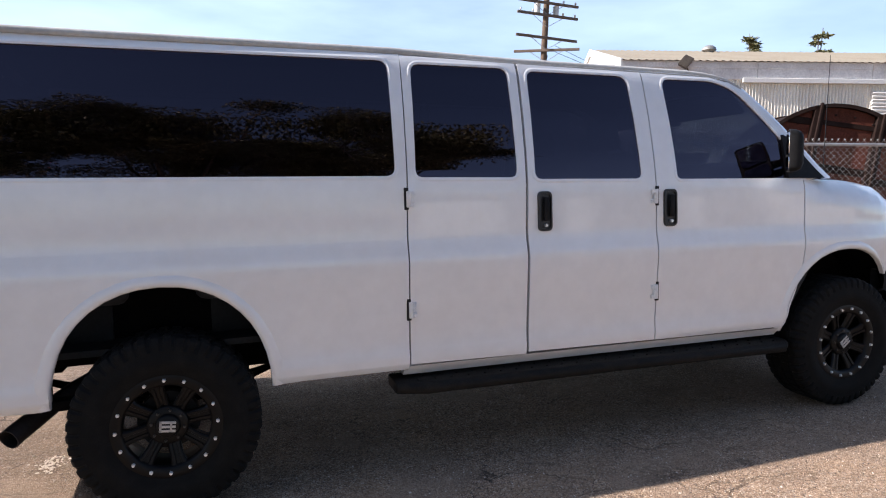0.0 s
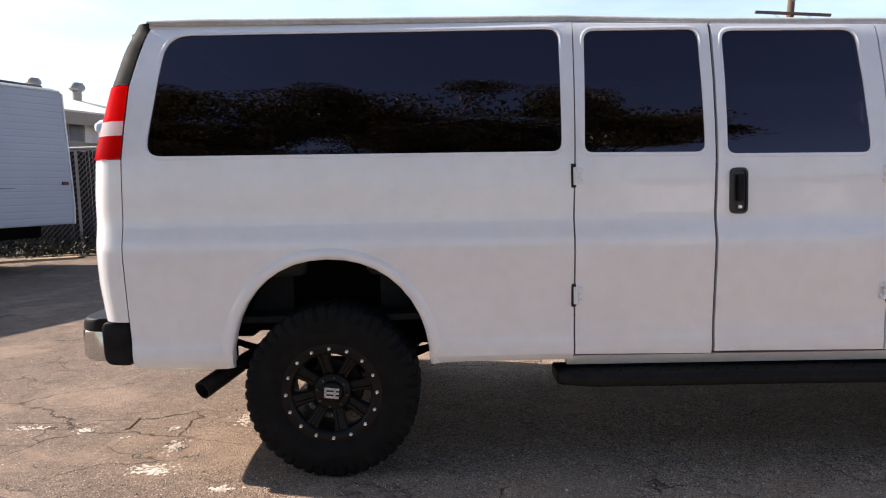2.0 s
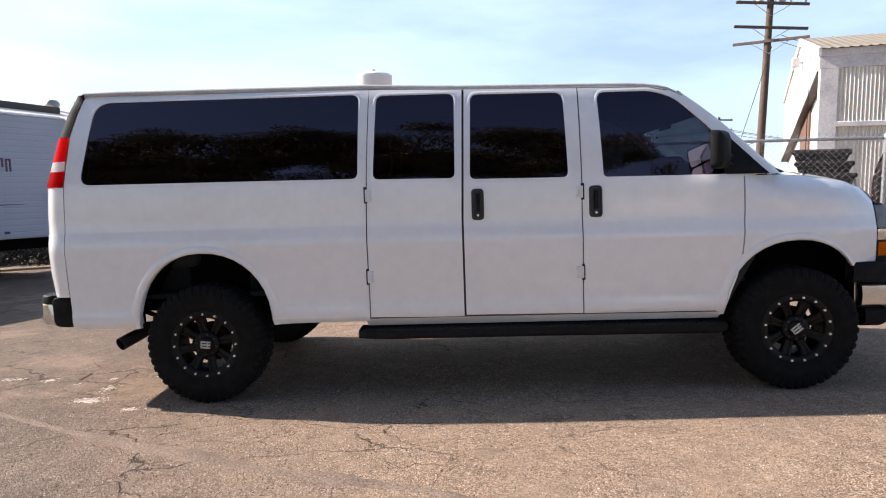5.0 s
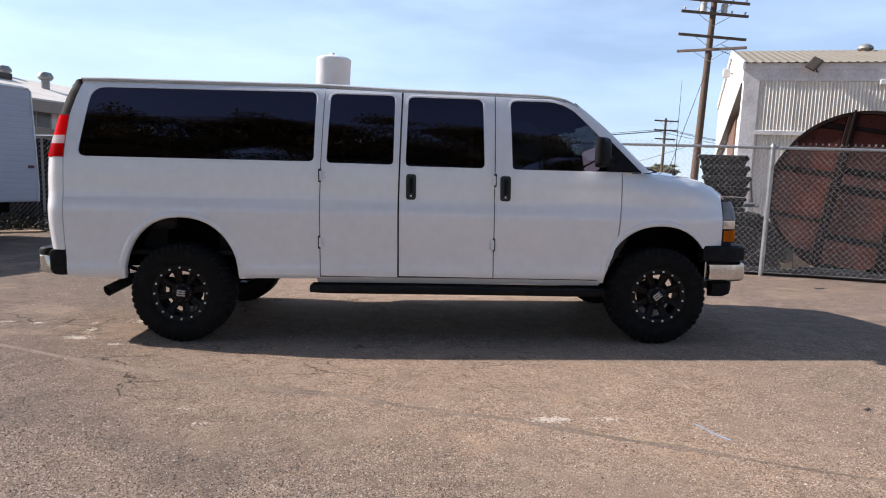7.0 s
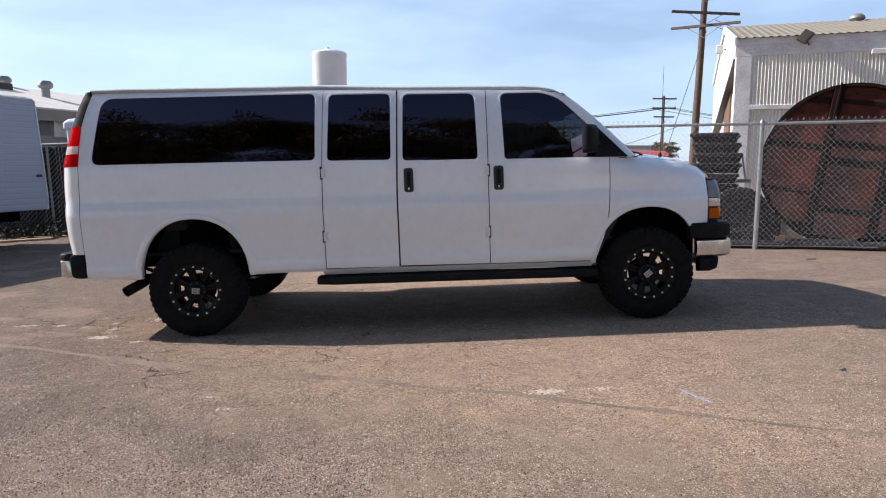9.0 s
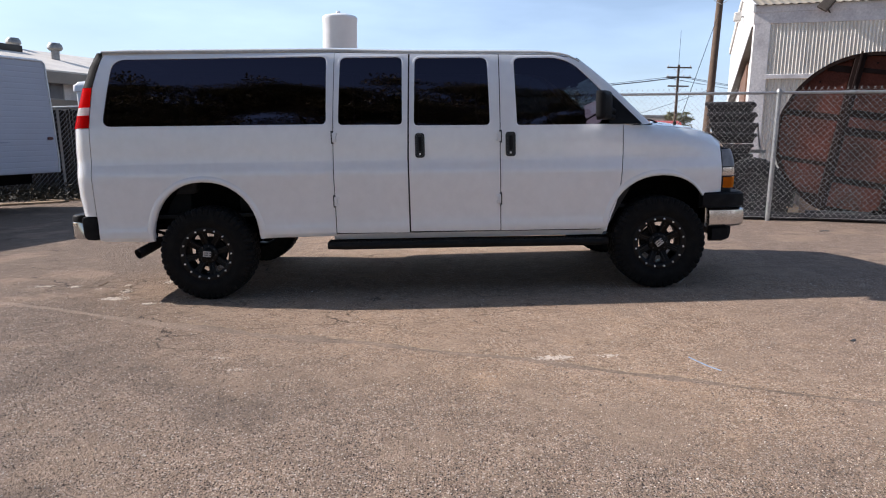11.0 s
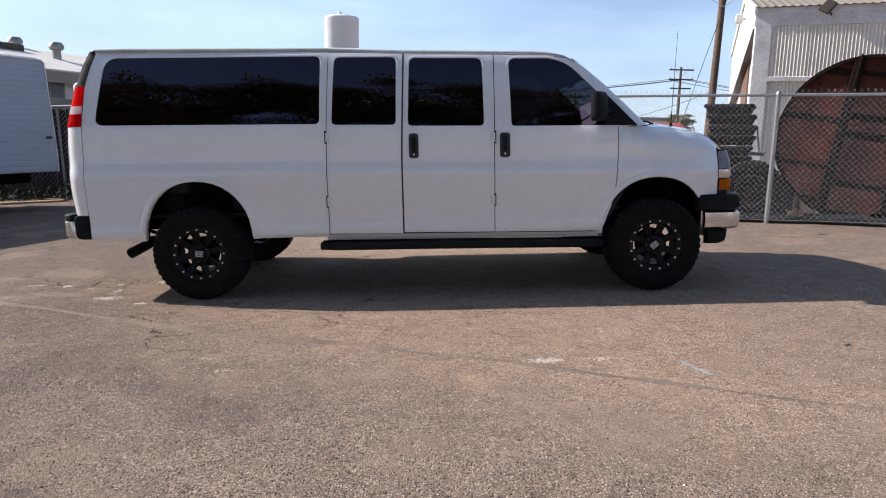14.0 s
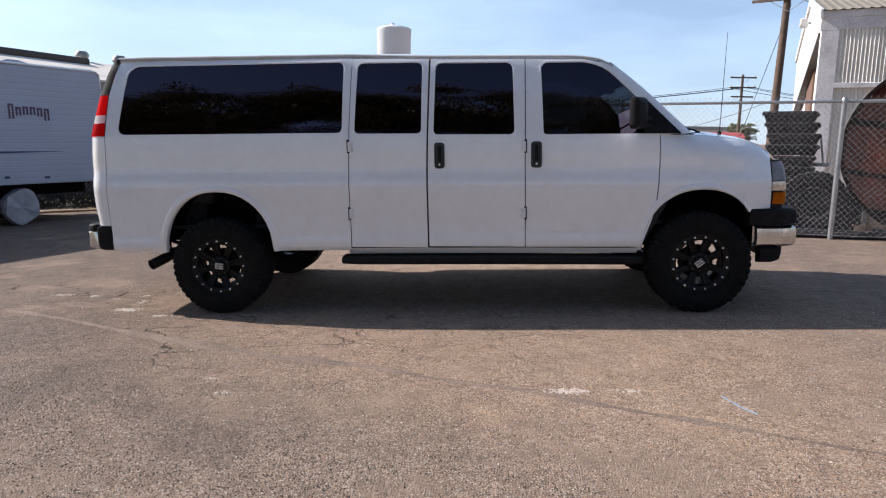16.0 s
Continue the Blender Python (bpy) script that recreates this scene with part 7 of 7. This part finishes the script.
# ---- building across the yard, seen only as a reflection ----
def build_opposite():
    b = thing("opposite_building", pose(9.5, -19.0, 0, 0, 0, 24), "long pale building across the yard with an open bay", "building", kind="structure")
    bm = bmesh.new()
    box(bm, -2.6, 14, -6, 0, -0.5, 2.9)
    part("wall", bm, WHITEWALL, b, smooth=False)
    bm = bmesh.new()
    box(bm, -3.0, 14.4, -6.4, 0.5, 2.9, 3.1)
    part("roof", bm, VENT, b, smooth=False)
    for x in (0.4, 3.6, 7.4):
        bm = bmesh.new()
        box(bm, x, x + 2.2, -0.05, 0.03, -0.1, 2.3)
        part("roller_door", bm, VENT, b, smooth=False)


build_opposite()


# ---- litter and marks on the yard ----
CRUST = material("pale_crust", (0.66, 0.56, 0.46), 0.95, scale=30, amount=0.7, dark=(0.46, 0.38, 0.30), fine=160, fine_amount=0.3)

def flat_bits(name, cx, cy, n, spread, size, mat, label, category, seed, aspect=1.0, h=0.006):
    rng = random.Random(seed)
    bm = bmesh.new()
    for _ in range(n):
        x, y = cx + rng.gauss(0, spread[0]), cy + rng.gauss(0, spread[1])
        a, s = rng.uniform(0, math.tau), size * rng.uniform(0.4, 1.3)
        k = rng.randint(5, 7)
        pts = [(x + s * aspect * math.cos(a + math.tau * i / k) * rng.uniform(0.6, 1.0), y + s * math.sin(a + math.tau * i / k) * rng.uniform(0.6, 1.0)) for i in range(k)]
        loft(bm, [[(px, py, -0.002) for px, py in pts], [(x + (px - x) * 0.85, y + (py - y) * 0.85, h * rng.uniform(0.6, 1.4)) for px, py in pts]], close=True, cap=True)
    o = part(name, bm, mat, None, smooth=False, kind="stuff")
    o.matrix_world = SITE.copy()
    return tagged(o, label, category)


for i, (x, y, n, sp, s) in enumerate(((-0.925, 0.135, 150, (0.050, 0.030), 0.009), (-0.925, 0.42, 70, (0.022, 0.05), 0.008), (-0.495, -0.085, 60, (0.030, 0.016), 0.008), (-0.655, 0.84, 80, (0.040, 0.055), 0.008),
                                      (-1.545, 0.70, 40, (0.025, 0.02), 0.008), (-1.268, 0.56, 14, (0.014, 0.014), 0.006), (-1.03, 0.70, 24, (0.02, 0.02), 0.007),
                                      (2.70, -1.78, 110, (0.055, 0.020), 0.008), (3.03, -1.77, 36, (0.035, 0.014), 0.007),
                                      (0.6, -1.61, 12, (0.03, 0.012), 0.007), (0.75, -1.85, 16, (0.03, 0.012), 0.007), (5.05, -1.90, 60, (0.08, 0.014), 0.008), (-1.9, 0.75, 40, (0.05, 0.02), 0.008))):
    flat_bits("spilled_grit", x, y, n, sp, s, CRUST, "pale crumbled crust of spilled mortar on the asphalt", "grit", 60 + i, 1.5, 0.003)
flat_bits("loose_stones", 1.5, -2.0, 420, (3.2, 1.6), 0.005, PALE_CHIP, "small loose stones scattered over the asphalt", "stones", 3, 1.0, 0.006)
flat_bits("loose_stones", -1.0, 0.6, 160, (1.2, 0.8), 0.006, PALE_CHIP, "small loose stones scattered over the asphalt", "stones", 4, 1.0, 0.007)


def build_loose_grit():
    """Thousands of loose chips, each a small faceted cone-topped stone."""
    rng = np.random.default_rng(77)
    n, k = 110000, 5
    c = np.stack([rng.uniform(-2.8, 6.2, n), 0.25 - 3.9 * rng.random(n) ** 0.85], 1)
    r = rng.uniform(0.0020, 0.0050, n) * np.where(rng.random(n) < 0.05, 1.6, 1.0)
    a = rng.uniform(0, math.tau, n)[:, None] + np.arange(k) * (math.tau / k)
    f = rng.uniform(0.65, 1.2, (n, k)) * r[:, None]
    verts = np.empty((n, k + 1, 3))
    verts[:, :k, 0], verts[:, :k, 1], verts[:, :k, 2] = c[:, :1] + f * np.cos(a), c[:, 1:] + f * np.sin(a), -0.001
    verts[:, k, :2] = c + rng.uniform(-0.35, 0.35, (n, 2)) * r[:, None]
    verts[:, k, 2] = r * rng.uniform(0.6, 1.2, n)
    base = (np.arange(n) * (k + 1))[:, None]
    faces = np.stack([np.stack([base[:, 0] + q, base[:, 0] + (q + 1) % k, base[:, 0] + k], 1) for q in range(k)], 1).reshape(-1, 3).tolist()
    verts = verts.reshape(-1, 3).tolist()
    me = bpy.data.meshes.new("loose_grit")
    me.from_pydata(verts, [], faces)
    me.materials.append(GRIT)
    o = new("loose_grit", me)
    o.matrix_world = SITE.copy()
    tagged(o, "loose grey and tan stone chips over the worn asphalt", "grit", kind="stuff")


GRIT = material("loose_grit", (0.34, 0.275, 0.22), 0.9, scale=30, amount=0.0, fine=90, fine_amount=0.2, spec=0.15)
g_geo, g_ramp = GRIT.node_tree.nodes.new("ShaderNodeNewGeometry"), GRIT.node_tree.nodes.new("ShaderNodeValToRGB")
g_ramp.color_ramp.interpolation = "CONSTANT"
for g_pos, g_col in ((0.25, (0.26, 0.185, 0.13)), (0.50, (0.40, 0.285, 0.20)), (0.80, (0.56, 0.44, 0.33)), (0.95, (0.74, 0.66, 0.57))):
    g_ramp.color_ramp.elements.new(g_pos).color = (*g_col, 1)
g_ramp.color_ramp.elements[0].color = (0.11, 0.085, 0.07, 1)
g_ramp.color_ramp.elements[-1].color = (0.74, 0.66, 0.57, 1)
GRIT.node_tree.links.new(g_geo.outputs["Random Per Island"], g_ramp.inputs["Fac"])
GRIT.node_tree.links.new(g_ramp.outputs["Color"], GRIT.node_tree.nodes["Principled BSDF"].inputs["Base Color"])
build_loose_grit()


def strip(name, pts, w, mat, label, category, h=0.004):
    bm = bmesh.new()
    tube(bm, [(x, y, h) for x, y in pts], w, 6)
    for v in bm.verts:
        v.co.z = max(0.001, h + (v.co.z - h) * 0.4)
    o = part(name, bm, mat, None)
    o.matrix_world = SITE.copy()
    return tagged(o, label, category)


SEAL = material("tar_seam", (0.235, 0.174, 0.130), 0.9, scale=3, amount=1.0, dark=(0.158, 0.119, 0.091), fine=75, fine_amount=0.5, bump=0.006, spec=0.15)
SEAM_LINE = [(-6.0, 1.6), (-3.4, 0.75), (-1.71, 0.03), (-0.18, -0.73), (0.68, -1.11), (1.55, -1.39), (2.09, -1.64), (2.52, -1.79), (2.96, -2.03), (3.63, -2.37), (4.26, -2.63), (6.5, -3.6), (10.0, -5.1)]


def build_tar_seam():
    """A poured repair line across the yard, of uneven width."""
    rng = random.Random(11)
    bm = bmesh.new()
    rows = []
    for s in np.linspace(0, len(SEAM_LINE) - 1, 340):
        i = min(int(s), len(SEAM_LINE) - 2)
        a, c = Vector(SEAM_LINE[i]), Vector(SEAM_LINE[i + 1])
        p = a.lerp(c, s - i)
        d = (c - a).normalized()
        nrm = Vector((-d.y, d.x))
        w = max(0.004, 0.036 + 0.055 * noise.noise(Vector((p.x * 1.9, p.y * 1.9, 3))) + rng.uniform(-0.014, 0.014)) * (1.3 if p.x < 1.2 else 0.9)
        o = 0.03 * noise.noise(Vector((p.x * 1.3, 5, 0)))
        rows.append([(p.x + nrm.x * (o + k * w), p.y + nrm.y * (o + k * w), z) for k, z in ((-1, -0.001), (-0.7, 0.0022), (0.7, 0.0022), (1, -0.001))])
    loft(bm, rows)
    o = part("tar_seam", bm, SEAL, None, kind="structure")
    o.matrix_world = SITE.copy()
    tagged(o, "grey poured tar repair line across the asphalt", "tar seam")


build_tar_seam()
strip("plastic_strap", [(3.505, -1.845), (3.53, -1.93), (3.56, -2.02), (3.60, -2.09)], 0.005, BLUE_STRAP, "pale blue plastic strap lying on the asphalt", "strap")
strip("twig", [(-1.307, 0.70), (-1.312, 0.79), (-1.325, 0.89)], 0.011, DRY_LEAF, "short dry twig on the asphalt", "twig")
strip("twig", [(4.18, 0.16), (4.24, 0.26), (4.30, 0.36)], 0.008, PALE_CHIP, "pale straw lying in the van's shade", "straw")
strip("twig", [(4.64, -1.625), (4.66, -1.61), (4.675, -1.60)], 0.013, CABLE, "dark scrap on the asphalt", "scrap")
strip("scrap", [(7.10, 3.0), (7.16, 3.02), (7.21, 2.99)], 0.022, CABLE, "dark crumpled scrap near the fence", "scrap")
